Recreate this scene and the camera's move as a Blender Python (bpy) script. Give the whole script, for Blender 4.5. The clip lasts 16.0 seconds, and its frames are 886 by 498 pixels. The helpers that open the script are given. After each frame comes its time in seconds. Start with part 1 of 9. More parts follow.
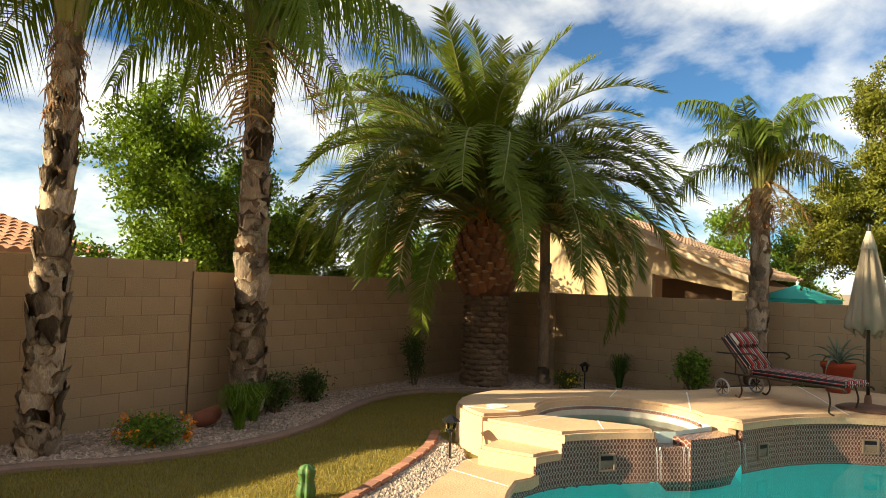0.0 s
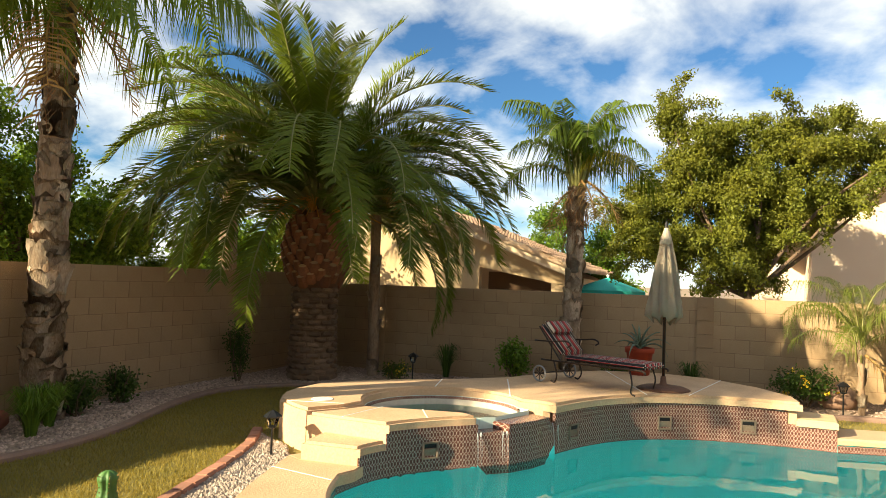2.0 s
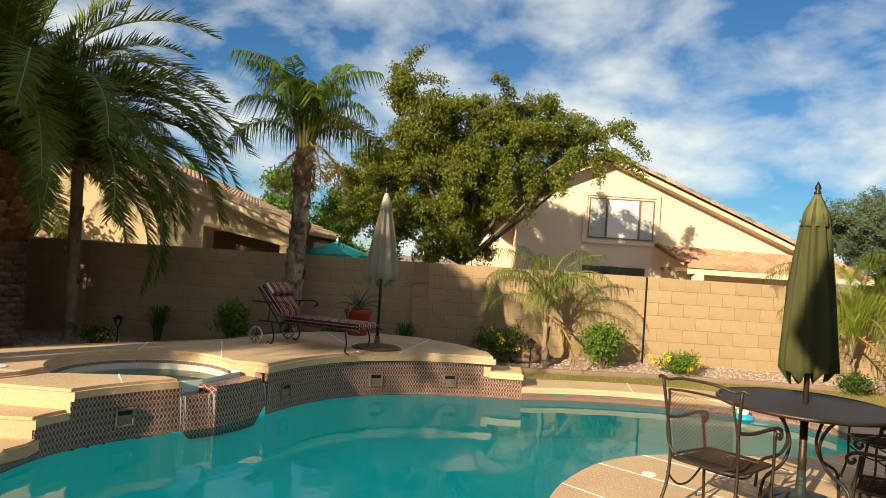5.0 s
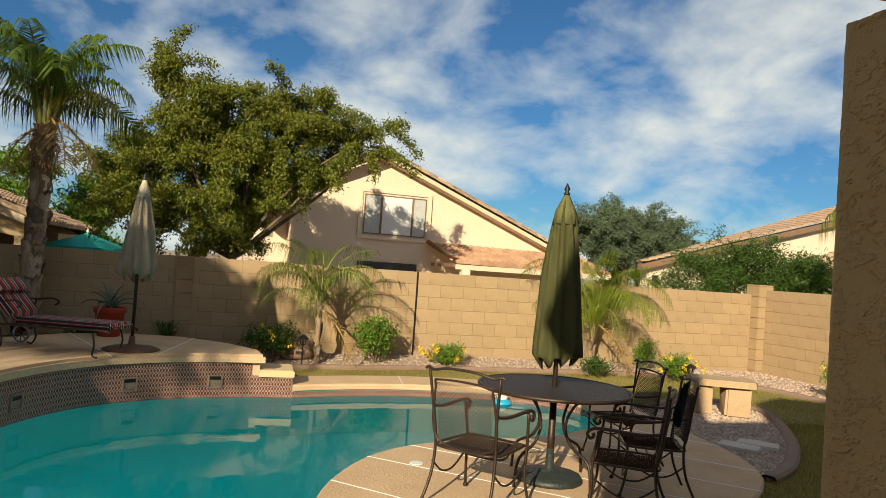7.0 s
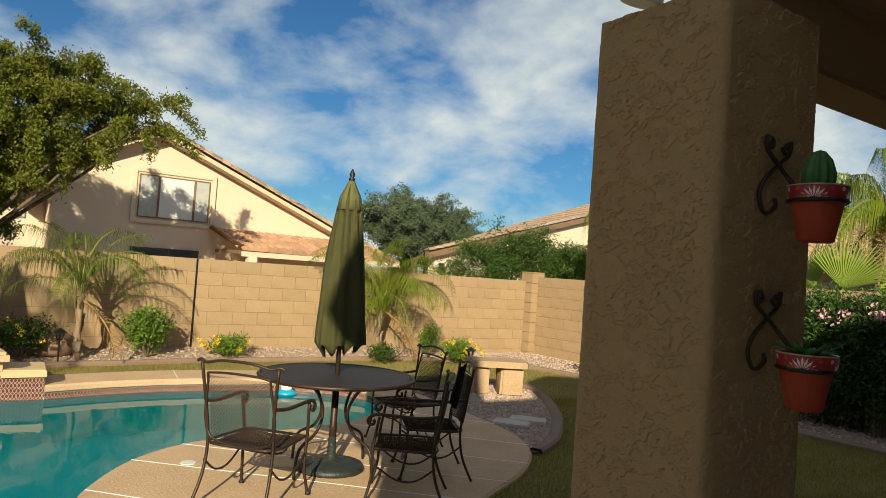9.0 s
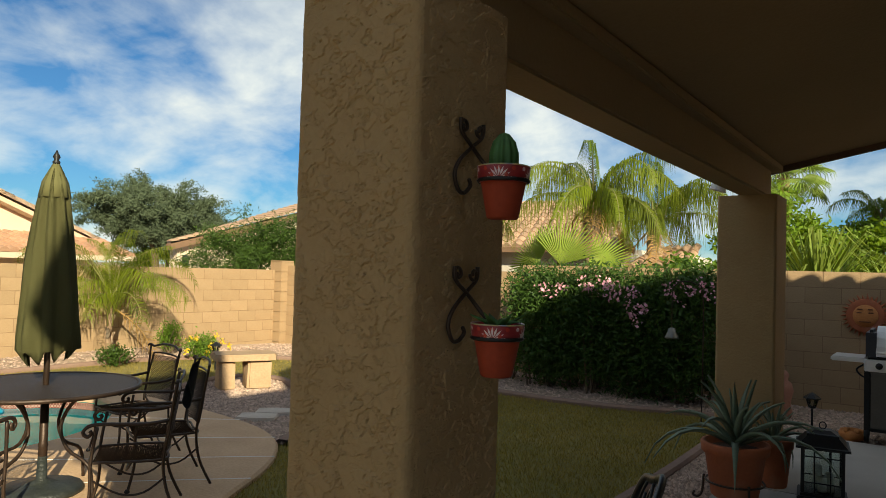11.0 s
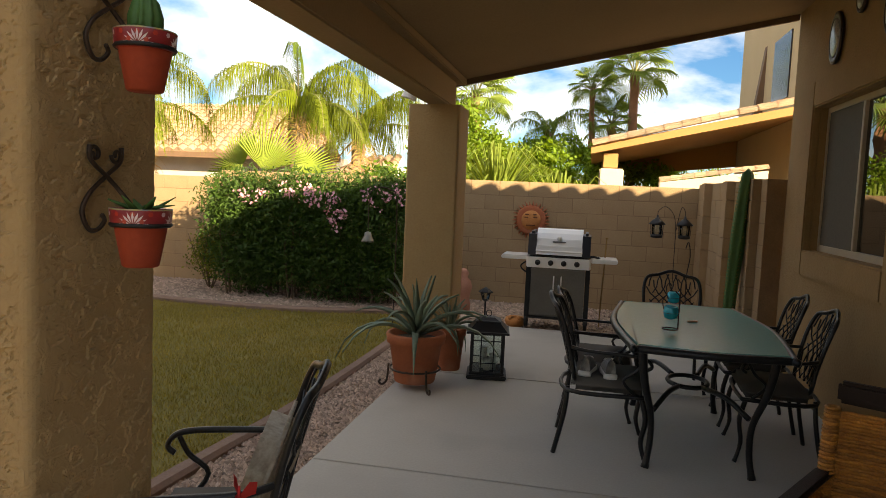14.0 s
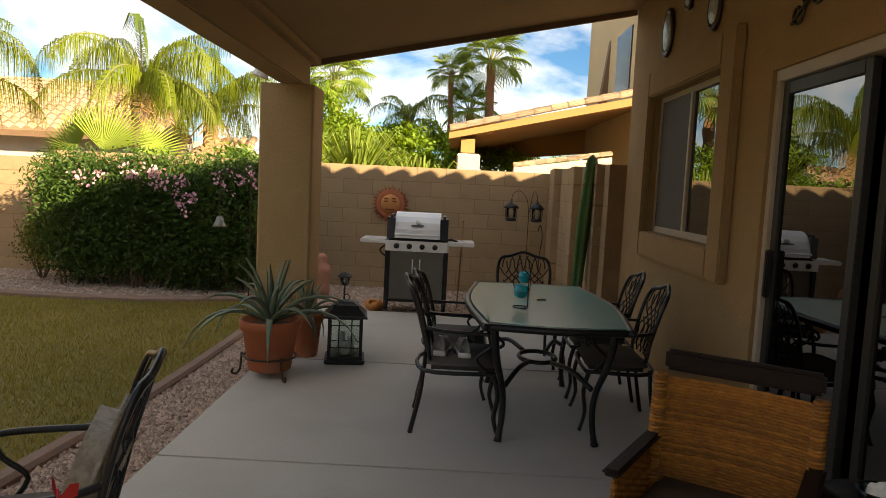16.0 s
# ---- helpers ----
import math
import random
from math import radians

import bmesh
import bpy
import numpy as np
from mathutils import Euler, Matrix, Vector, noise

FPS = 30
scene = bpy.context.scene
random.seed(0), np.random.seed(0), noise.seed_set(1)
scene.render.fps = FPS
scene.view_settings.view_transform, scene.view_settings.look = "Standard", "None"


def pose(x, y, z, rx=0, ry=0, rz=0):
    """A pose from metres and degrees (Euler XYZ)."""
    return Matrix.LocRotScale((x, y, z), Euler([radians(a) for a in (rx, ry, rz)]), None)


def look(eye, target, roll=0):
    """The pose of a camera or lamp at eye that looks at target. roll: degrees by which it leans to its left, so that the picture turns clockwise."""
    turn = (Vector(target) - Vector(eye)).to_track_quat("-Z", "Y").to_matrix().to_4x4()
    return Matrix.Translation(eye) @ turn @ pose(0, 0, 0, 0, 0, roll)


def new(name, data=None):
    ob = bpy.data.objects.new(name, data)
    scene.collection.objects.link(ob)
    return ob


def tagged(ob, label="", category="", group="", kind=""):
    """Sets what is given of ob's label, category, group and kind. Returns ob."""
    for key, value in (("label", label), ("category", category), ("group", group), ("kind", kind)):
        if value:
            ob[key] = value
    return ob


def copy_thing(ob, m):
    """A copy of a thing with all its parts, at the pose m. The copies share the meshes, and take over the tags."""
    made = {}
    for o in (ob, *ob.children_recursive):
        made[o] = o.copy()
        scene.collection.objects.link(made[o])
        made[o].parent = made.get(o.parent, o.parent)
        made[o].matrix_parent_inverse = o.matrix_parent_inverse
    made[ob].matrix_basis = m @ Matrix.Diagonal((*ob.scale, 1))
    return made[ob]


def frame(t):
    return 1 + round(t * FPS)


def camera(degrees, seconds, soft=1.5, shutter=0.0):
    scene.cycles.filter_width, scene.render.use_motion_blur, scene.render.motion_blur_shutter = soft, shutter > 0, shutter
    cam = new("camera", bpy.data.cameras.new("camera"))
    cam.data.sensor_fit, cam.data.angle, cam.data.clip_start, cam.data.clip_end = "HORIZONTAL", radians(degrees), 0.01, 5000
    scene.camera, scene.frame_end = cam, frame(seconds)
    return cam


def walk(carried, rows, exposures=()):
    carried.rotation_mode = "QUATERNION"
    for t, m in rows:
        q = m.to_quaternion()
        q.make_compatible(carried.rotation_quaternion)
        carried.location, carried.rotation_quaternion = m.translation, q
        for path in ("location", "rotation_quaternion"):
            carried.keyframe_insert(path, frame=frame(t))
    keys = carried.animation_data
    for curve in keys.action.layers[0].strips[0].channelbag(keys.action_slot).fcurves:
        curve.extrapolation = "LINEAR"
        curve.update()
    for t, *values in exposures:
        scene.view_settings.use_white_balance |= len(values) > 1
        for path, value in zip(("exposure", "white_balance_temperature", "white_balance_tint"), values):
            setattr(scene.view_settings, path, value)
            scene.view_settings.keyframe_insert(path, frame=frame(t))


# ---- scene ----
# ---- camera and walk ----
cam = camera(64.5, 16.0, 0.8)
PATH = [
    (0, (0.564, 0.533, 1.629), (-1.079, -0.604, 1.718), 1.9),
    (0.5, (0.529, 0.544, 1.621), (-1.166, -0.514, 1.709), 2.0),
    (1, (0.506, 0.551, 1.619), (-1.253, -0.395, 1.71), 1.9),
    (1.5, (0.492, 0.561, 1.612), (-1.317, -0.286, 1.707), 1.9),
    (2, (0.459, 0.557, 1.601), (-1.404, -0.167, 1.688), 2.0),
    (2.5, (0.435, 0.532, 1.59), (-1.482, -0.034, 1.651), 2.6),
    (3, (0.415, 0.518, 1.591), (-1.557, 0.19, 1.632), 3.2),
    (3.5, (0.419, 0.571, 1.595), (-1.57, 0.364, 1.626), 2.9),
    (6, (0.357, 0.793, 1.545), (-1.63, 1.02, 1.582), 3.7),
    (6.5, (0.356, 0.794, 1.55), (-1.601, 1.202, 1.595), 3.2),
    (7, (0.291, 0.803, 1.546), (-1.609, 1.423, 1.602), 4.0),
    (7.5, (0.244, 0.821, 1.539), (-1.596, 1.605, 1.588), 3.9),
    (8, (0.228, 0.832, 1.542), (-1.548, 1.751, 1.586), 4.0),
    (10.5, (0.255, 1.025, 1.535), (-1.073, 2.519, 1.619), 2.6),
    (11, (0.275, 1.04, 1.535), (-0.88, 2.672, 1.599), 1.7),
    (11.5, (0.303, 1.073, 1.525), (-0.645, 2.833, 1.554), 1.3),
    (12, (0.323, 1.086, 1.507), (-0.463, 2.925, 1.494), 1.9),
    (12.5, (0.323, 1.123, 1.496), (-0.318, 3.016, 1.43), 2.4),
    (13, (0.334, 1.134, 1.487), (-0.199, 3.059, 1.379), 2.6),
    (13.5, (0.335, 1.153, 1.481), (-0.142, 3.09, 1.338), 2.5),
    (14, (0.371, 1.143, 1.476), (-0.038, 3.095, 1.316), 2.5),
    (14.5, (0.386, 1.151, 1.474), (0.062, 3.118, 1.315), 2.0),
    (15, (0.403, 1.165, 1.466), (0.177, 3.145, 1.3), 1.8),
    (15.5, (0.409, 1.166, 1.462), (0.288, 3.155, 1.286), 2.3),
    (16, (0.418, 1.177, 1.457), (0.396, 3.168, 1.274), 2.8),
]
EXPO = [(0.0, 1.54, 7700, 4), (2.0, 1.6, 7500, 3), (3.5, 1.15, 7100, 0), (6.0, 0.8, 6850, 0), (7.0, 0.6, 6800, 0), (8.2, 0.52, 6650, -2), (10.3, 0.68, 6600, -2), (11.5, 0.92, 6900, 0), (13.0, 1.45, 7750, 6), (14.0, 1.88, 8000, 7), (16.0, 1.85, 8000, 7)]
walk(cam, [(t, look(eye, target, roll)) for t, eye, target, roll in PATH], EXPO)

# ---- sun, sky ----
SUN_EL, SUN_AZ = 22.0, 54.0          # light travels towards yaw 54 degrees (from +y to -x)
a, e = radians(SUN_AZ), radians(SUN_EL)
SUN_FROM = Vector((math.sin(a) * math.cos(e), -math.cos(a) * math.cos(e), math.sin(e)))
sun_data = bpy.data.lights.new("sun", "SUN")
sun_data.energy, sun_data.angle, sun_data.color = 5.0, radians(0.53), (1.0, 0.86, 0.66)
sun = new("sun", sun_data)
sun.matrix_world = look((0, 0, 30), Vector((0, 0, 30)) - SUN_FROM)

world = bpy.data.worlds.new("sky")
scene.world = world
world.use_nodes = True
wn, wl = world.node_tree.nodes, world.node_tree.links
wn.clear()
w_out, w_bg = wn.new("ShaderNodeOutputWorld"), wn.new("ShaderNodeBackground")
sky = wn.new("ShaderNodeTexSky")
sky.sky_type, sky.sun_disc = "NISHITA", False
sky.sun_elevation, sky.sun_rotation = e, math.atan2(SUN_FROM.x, SUN_FROM.y)
sky.air_density, sky.dust_density, sky.ozone_density = 1.0, 0.0, 3.0
# broken high cloud on a flat layer over the place
tc, sep, comb = wn.new("ShaderNodeTexCoord"), wn.new("ShaderNodeSeparateXYZ"), wn.new("ShaderNodeCombineXYZ")
wl.new(tc.outputs["Generated"], sep.inputs[0])


def w_math(op, a, b):
    n = wn.new("ShaderNodeMath")
    n.operation = op
    for i, v in enumerate((a, b)):
        if isinstance(v, (int, float)):
            n.inputs[i].default_value = v
        else:
            wl.new(v, n.inputs[i])
    return n.outputs[0]


zc = w_math("ADD", w_math("MAXIMUM", sep.outputs["Z"], 0.0), 0.4)
wl.new(w_math("DIVIDE", sep.outputs["X"], zc), comb.inputs[0])
wl.new(w_math("DIVIDE", sep.outputs["Y"], zc), comb.inputs[1])
cn = wn.new("ShaderNodeTexNoise")
cn.inputs["Scale"].default_value, cn.inputs["Detail"].default_value, cn.inputs["Roughness"].default_value = 2.4, 8.0, 0.54
cn.inputs["Distortion"].default_value = 0.25
mp = wn.new("ShaderNodeMapping")
mp.inputs["Location"].default_value = (3.1, 1.4, 0.0)
wl.new(comb.outputs[0], mp.inputs[0])
wl.new(mp.outputs[0], cn.inputs["Vector"])
cn2 = wn.new("ShaderNodeTexNoise")
cn2.inputs["Scale"].default_value, cn2.inputs["Detail"].default_value, cn2.inputs["Roughness"].default_value, cn2.inputs["Distortion"].default_value = 6.5, 7.0, 0.55, 0.4
wl.new(mp.outputs[0], cn2.inputs["Vector"])
cloud = w_math("ADD", w_math("MULTIPLY", cn.outputs["Fac"], 0.74), w_math("MULTIPLY", cn2.outputs["Fac"], 0.26))
cr = wn.new("ShaderNodeValToRGB")
cr.color_ramp.elements[0].position, cr.color_ramp.elements[1].position = 0.42, 0.64
wl.new(cloud, cr.inputs[0])
hue = wn.new("ShaderNodeMixRGB")
hue.blend_type, hue.inputs[0].default_value, hue.inputs[2].default_value = "MULTIPLY", 1.0, (0.92, 1.55, 2.2, 1)
wl.new(sky.outputs[0], hue.inputs[1])
cm = wn.new("ShaderNodeMixRGB")
cm.inputs[2].default_value = (22.4, 22.4, 22.7, 1)
wl.new(w_math("MULTIPLY", cr.outputs[0], 0.92), cm.inputs[0])
wl.new(hue.outputs[0], cm.inputs[1])
wl.new(cm.outputs[0], w_bg.inputs[0])
w_bg.inputs["Strength"].default_value = 0.0238
wl.new(w_bg.outputs[0], w_out.inputs[0])

# ---- materials ----
MATS = {}


def mat(name, col, col2=None, rough=0.8, scale=6.0, fine=60.0, bump=0.15, metal=0.0, rand=0.0, island=0.0,
        spec=0.5, trans=0.0, coat=0.0, bump_scale=None, thin=0.0, stretch=(1, 1, 1), stain=None, stain_scale=1.2):
    """A Principled material: two colours mixed by coarse and fine noise, relief, and a tint that differs from piece to piece."""
    if name in MATS:
        return MATS[name]
    m = bpy.data.materials.new(name)
    m.use_nodes = True
    n, l = m.node_tree.nodes, m.node_tree.links
    b = n["Principled BSDF"]
    col2 = col2 or tuple(c * 0.72 for c in col)
    tco, mpn = n.new("ShaderNodeTexCoord"), n.new("ShaderNodeMapping")
    mpn.inputs["Scale"].default_value = stretch
    l.new(tco.outputs["Object"], mpn.inputs[0])
    n1, n2 = n.new("ShaderNodeTexNoise"), n.new("ShaderNodeTexNoise")
    n1.inputs["Scale"].default_value, n2.inputs["Scale"].default_value = scale, fine
    n1.inputs["Detail"].default_value, n2.inputs["Detail"].default_value = 5, 4
    for x in (n1, n2):
        l.new(mpn.outputs[0], x.inputs["Vector"])
    mix = n.new("ShaderNodeMath")
    mix.operation = "MULTIPLY_ADD"
    l.new(n2.outputs["Fac"], mix.inputs[0])
    mix.inputs[1].default_value = 0.5
    half = n.new("ShaderNodeMath")
    half.operation = "MULTIPLY"
    half.inputs[1].default_value = 0.5
    l.new(n1.outputs["Fac"], half.inputs[0])
    l.new(half.outputs[0], mix.inputs[2])
    ramp = n.new("ShaderNodeMapRange")
    ramp.inputs["From Min"].default_value, ramp.inputs["From Max"].default_value = 0.32, 0.68
    l.new(mix.outputs[0], ramp.inputs["Value"])
    cmix = n.new("ShaderNodeMixRGB")
    cmix.inputs[1].default_value, cmix.inputs[2].default_value = (*col, 1), (*col2, 1)
    l.new(ramp.outputs[0], cmix.inputs[0])
    out = cmix.outputs[0]
    if stain:
        n3, r3, s3 = n.new("ShaderNodeTexNoise"), n.new("ShaderNodeMapRange"), n.new("ShaderNodeMixRGB")
        n3.inputs["Scale"].default_value, n3.inputs["Detail"].default_value = stain_scale, 6
        l.new(mpn.outputs[0], n3.inputs["Vector"])
        r3.inputs["From Min"].default_value, r3.inputs["From Max"].default_value, r3.inputs["To Max"].default_value = 0.52, 0.72, 0.7
        l.new(n3.outputs["Fac"], r3.inputs["Value"])
        l.new(r3.outputs[0], s3.inputs[0])
        l.new(out, s3.inputs[1])
        s3.inputs[2].default_value = (*stain, 1)
        out = s3.outputs[0]
    if rand or island:
        hs, src = n.new("ShaderNodeHueSaturation"), None
        if island:
            src = n.new("ShaderNodeNewGeometry").outputs["Random Per Island"]
        else:
            src = n.new("ShaderNodeObjectInfo").outputs["Random"]
        mr = n.new("ShaderNodeMapRange")
        k = rand or island
        mr.inputs["To Min"].default_value, mr.inputs["To Max"].default_value = 1 - k, 1 + k
        l.new(src, mr.inputs["Value"])
        l.new(mr.outputs[0], hs.inputs["Value"])
        l.new(out, hs.inputs["Color"])
        out = hs.outputs[0]
    l.new(out, b.inputs["Base Color"])
    b.inputs["Roughness"].default_value, b.inputs["Metallic"].default_value = rough, metal
    b.inputs["Specular IOR Level"].default_value = spec
    b.inputs["Transmission Weight"].default_value = trans
    b.inputs["Coat Weight"].default_value = coat
    if bump:
        bp = n.new("ShaderNodeBump")
        bp.inputs["Strength"].default_value, bp.inputs["Distance"].default_value = min(1.0, bump * 2), 0.01 * (bump_scale or 1)
        l.new(mix.outputs[0], bp.inputs["Height"])
        l.new(bp.outputs[0], b.inputs["Normal"])
    if thin:
        tr, ms = n.new("ShaderNodeBsdfTranslucent"), n.new("ShaderNodeMixShader")
        gain = n.new("ShaderNodeMixRGB")
        gain.blend_type, gain.inputs[0].default_value, gain.inputs[2].default_value = "MULTIPLY", 1.0, (1.5, 1.35, 0.5, 1)
        l.new(out, gain.inputs[1])
        l.new(gain.outputs[0], tr.inputs[0])
        ms.inputs[0].default_value = thin
        l.new(b.outputs[0], ms.inputs[1])
        l.new(tr.outputs[0], ms.inputs[2])
        l.new(ms.outputs[0], n["Material Output"].inputs["Surface"])
    MATS[name] = m
    return m


M_BLOCK = mat("wall_block", (0.395, 0.275, 0.16), (0.325, 0.222, 0.127), 0.94, 3, 90, bump=0.45, rand=0.05, stain=(0.28, 0.17, 0.092), stain_scale=0.7, spec=0.2)
M_GROUT = mat("wall_grout", (0.29, 0.187, 0.103), None, 0.95, 8, 90, bump=0.4)
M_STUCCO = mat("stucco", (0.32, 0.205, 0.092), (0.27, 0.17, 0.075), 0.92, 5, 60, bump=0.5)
M_HOUSE = mat("house_stucco", (0.69, 0.55, 0.42), (0.63, 0.50, 0.375), 0.92, 1.2, 40, bump=0.3)
M_TAN = mat("tan_stucco", (0.50, 0.36, 0.19), (0.44, 0.31, 0.16), 0.92, 2, 50, bump=0.3)
M_TILE = mat("roof_tile", (0.42, 0.21, 0.12), (0.30, 0.14, 0.08), 0.85, 2.5, 30, bump=0.2, island=0.22)
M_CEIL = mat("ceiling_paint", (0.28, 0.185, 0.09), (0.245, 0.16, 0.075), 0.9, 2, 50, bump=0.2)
M_TILE_MID = mat("porch_tile", (0.50, 0.30, 0.19), (0.40, 0.22, 0.13), 0.85, 2.5, 30, bump=0.2, island=0.2)
M_TILE_PALE = mat("pale_roof_tile", (0.46, 0.31, 0.205), (0.32, 0.20, 0.13), 0.85, 2.5, 30, bump=0.2, island=0.18, rand=0)
M_CONC = mat("patio_concrete", (0.50, 0.47, 0.42), (0.43, 0.40, 0.355), 0.75, 1.3, 70, bump=0.08, stain=(0.36, 0.33, 0.29), stain_scale=0.9)
M_DECK = mat("cool_deck", (0.64, 0.44, 0.275), (0.47, 0.31, 0.185), 0.92, 2.2, 48, bump=0.75, stain=(0.50, 0.34, 0.22), stain_scale=0.8, spec=0.2)
M_CAP = mat("deck_cap", (0.64, 0.47, 0.27), (0.55, 0.39, 0.21), 0.88, 2.2, 120, bump=0.4)
M_GRASS = mat("lawn_base", (0.15, 0.138, 0.03), (0.215, 0.172, 0.048), 0.95, 1.4, 45, bump=0.6, stain=(0.31, 0.245, 0.085), stain_scale=0.9)
M_BLADE = mat("grass_blade", (0.20, 0.175, 0.032), (0.32, 0.245, 0.066), 0.8, 1.6, 60, bump=0, island=0.3, thin=0.3)
M_DIRT = mat("desert_soil", (0.36, 0.27, 0.18), (0.28, 0.2, 0.13), 0.95, 0.4, 20, bump=0.3)
M_GRAVEL = mat("gravel_bed", (0.40, 0.30, 0.22), (0.26, 0.19, 0.14), 0.95, 14, 60, bump=0.8)
M_STONE = mat("gravel_stone", (0.48, 0.355, 0.28), (0.32, 0.225, 0.175), 0.9, 9, 60, bump=0.2, island=0.4)
M_RIVER = mat("river_pebble", (0.40, 0.33, 0.27), (0.22, 0.17, 0.135), 0.85, 9, 60, bump=0.2, island=0.4)
M_EDGE = mat("kerb_edging", (0.27, 0.175, 0.13), (0.2, 0.125, 0.095), 0.9, 6, 60, bump=0.4)
M_BRICK = mat("edging_brick", (0.42, 0.20, 0.13), (0.33, 0.15, 0.1), 0.9, 6, 60, bump=0.4, rand=0.2)
M_PLASTER = mat("pool_plaster", (0.09, 0.96, 0.91), (0.07, 0.9, 0.84), 0.8, 0.8, 12, bump=0.1)
M_SPA = mat("spa_plaster", (0.66, 0.82, 0.77), (0.6, 0.76, 0.7), 0.8, 2, 20, bump=0.1)
M_WHITE = mat("white_paint", (0.75, 0.73, 0.68), (0.68, 0.66, 0.61), 0.6, 4, 60, bump=0.05)
M_VINYL = mat("almond_frame", (0.42, 0.36, 0.28), (0.38, 0.32, 0.25), 0.5, 4, 60, bump=0.05)
M_IRON = mat("wrought_iron", (0.035, 0.025, 0.02), (0.06, 0.035, 0.022), 0.45, 12, 90, bump=0.2, metal=0.5)
M_BLACK = mat("black_enamel", (0.010, 0.010, 0.011), (0.016, 0.016, 0.016), 0.45, 12, 90, bump=0.08, spec=0.3)
M_CAST = mat("cast_aluminium", (0.014, 0.015, 0.017), (0.03, 0.03, 0.03), 0.34, 14, 90, bump=0.15, metal=0.5)
M_STEEL = mat("stainless_steel", (0.82, 0.82, 0.81), (0.76, 0.76, 0.75), 0.3, 8, 120, bump=0.02, metal=0.35, stretch=(1, 1, 30))
M_CUSHION = mat("grey_cushion", (0.12, 0.108, 0.095), (0.095, 0.085, 0.075), 0.95, 8, 300, bump=0.25)
M_TERRA = mat("terracotta", (0.42, 0.125, 0.05), (0.33, 0.095, 0.04), 0.8, 5, 60, bump=0.12, stain=(0.45, 0.2, 0.12), stain_scale=4)
M_TERRA_OR = mat("orange_clay", (0.34, 0.044, 0.013), (0.26, 0.033, 0.01), 0.8, 5, 60, bump=0.1)
M_GREENUMB = mat("olive_canvas", (0.13, 0.125, 0.045), (0.105, 0.10, 0.035), 0.9, 6, 250, bump=0.2)
M_BEIGE = mat("beige_canvas", (0.56, 0.47, 0.35), (0.48, 0.4, 0.29), 0.9, 6, 250, bump=0.2, stain=(0.4, 0.32, 0.22), stain_scale=3)
M_TEAL = mat("teal_canvas", (0.02, 0.42, 0.36), (0.015, 0.36, 0.31), 0.85, 4, 200, bump=0.1)
M_BARK = mat("palm_bark", (0.36, 0.25, 0.16), (0.15, 0.09, 0.05), 0.95, 6, 40, bump=0.8, bump_scale=2, stretch=(1, 1, 0.35), stain=(0.5, 0.42, 0.32), stain_scale=2.5)
M_BOOT = mat("palm_boot", (0.62, 0.52, 0.40), (0.33, 0.23, 0.15), 0.92, 9, 70, bump=0.8, bump_scale=1.5, rand=0.35, stretch=(1, 1, 0.4), stain=(0.13, 0.08, 0.05), stain_scale=7, spec=0.2)
M_FIBRE = mat("palm_fibre", (0.30, 0.16, 0.075), (0.2, 0.1, 0.045), 0.95, 9, 80, bump=0.5, island=0.35)
M_DATEBOOT = mat("date_boot", (0.30, 0.115, 0.048), (0.16, 0.06, 0.028), 0.9, 8, 60, bump=0.5, rand=0.35)
M_BOOTCUT = mat("cut_stalk", (0.42, 0.27, 0.14), (0.27, 0.15, 0.07), 0.9, 14, 80, bump=0.3, rand=0.3)
M_DATETRUNK = mat("date_scales", (0.22, 0.14, 0.085), (0.14, 0.085, 0.05), 0.95, 10, 60, bump=0.6, rand=0.3)
M_FROND = mat("palm_leaflet", (0.12, 0.18, 0.018), (0.075, 0.12, 0.012), 0.5, 3, 30, bump=0, rand=0.3, thin=0.4, spec=0.25)
M_DFROND = mat("date_leaflet", (0.125, 0.16, 0.02), (0.07, 0.1, 0.012), 0.5, 3, 30, bump=0, rand=0.3, thin=0.3, spec=0.15)
M_YFROND = mat("yellowing_leaflet", (0.26, 0.23, 0.02), (0.2, 0.19, 0.025), 0.55, 3, 30, bump=0, rand=0.2, thin=0.35, spec=0.25)
M_DRY = mat("dry_frond", (0.40, 0.25, 0.10), (0.3, 0.18, 0.07), 0.9, 5, 40, bump=0, rand=0.2, thin=0.2, spec=0.25)
M_RACHIS = mat("frond_stem", (0.22, 0.22, 0.06), (0.17, 0.16, 0.05), 0.6, 6, 40, bump=0.1)
M_FRUIT = mat("date_fruit", (0.60, 0.26, 0.02), (0.5, 0.19, 0.015), 0.6, 8, 60, bump=0.1, island=0.2)
M_LEAF = mat("shrub_leaf", (0.06, 0.108, 0.018), (0.04, 0.075, 0.013), 0.55, 2, 30, bump=0, island=0.35, thin=0.25, spec=0.25)
M_LEAF_B = mat("bright_leaf", (0.13, 0.22, 0.024), (0.085, 0.15, 0.018), 0.55, 2, 30, bump=0, island=0.35, thin=0.3, spec=0.25)
M_LEAF_D = mat("mesquite_leaf", (0.085, 0.112, 0.015), (0.165, 0.165, 0.02), 0.6, 1.5, 30, bump=0, island=0.4, thin=0.28, spec=0.25)
M_LEAF_G = mat("grey_green_leaf", (0.10, 0.13, 0.075), (0.075, 0.1, 0.055), 0.7, 1.5, 30, bump=0, island=0.3, thin=0.15, spec=0.25)
M_WOOD = mat("tree_bark", (0.17, 0.115, 0.075), (0.1, 0.066, 0.042), 0.95, 6, 40, bump=0.7, stretch=(1, 1, 0.3))
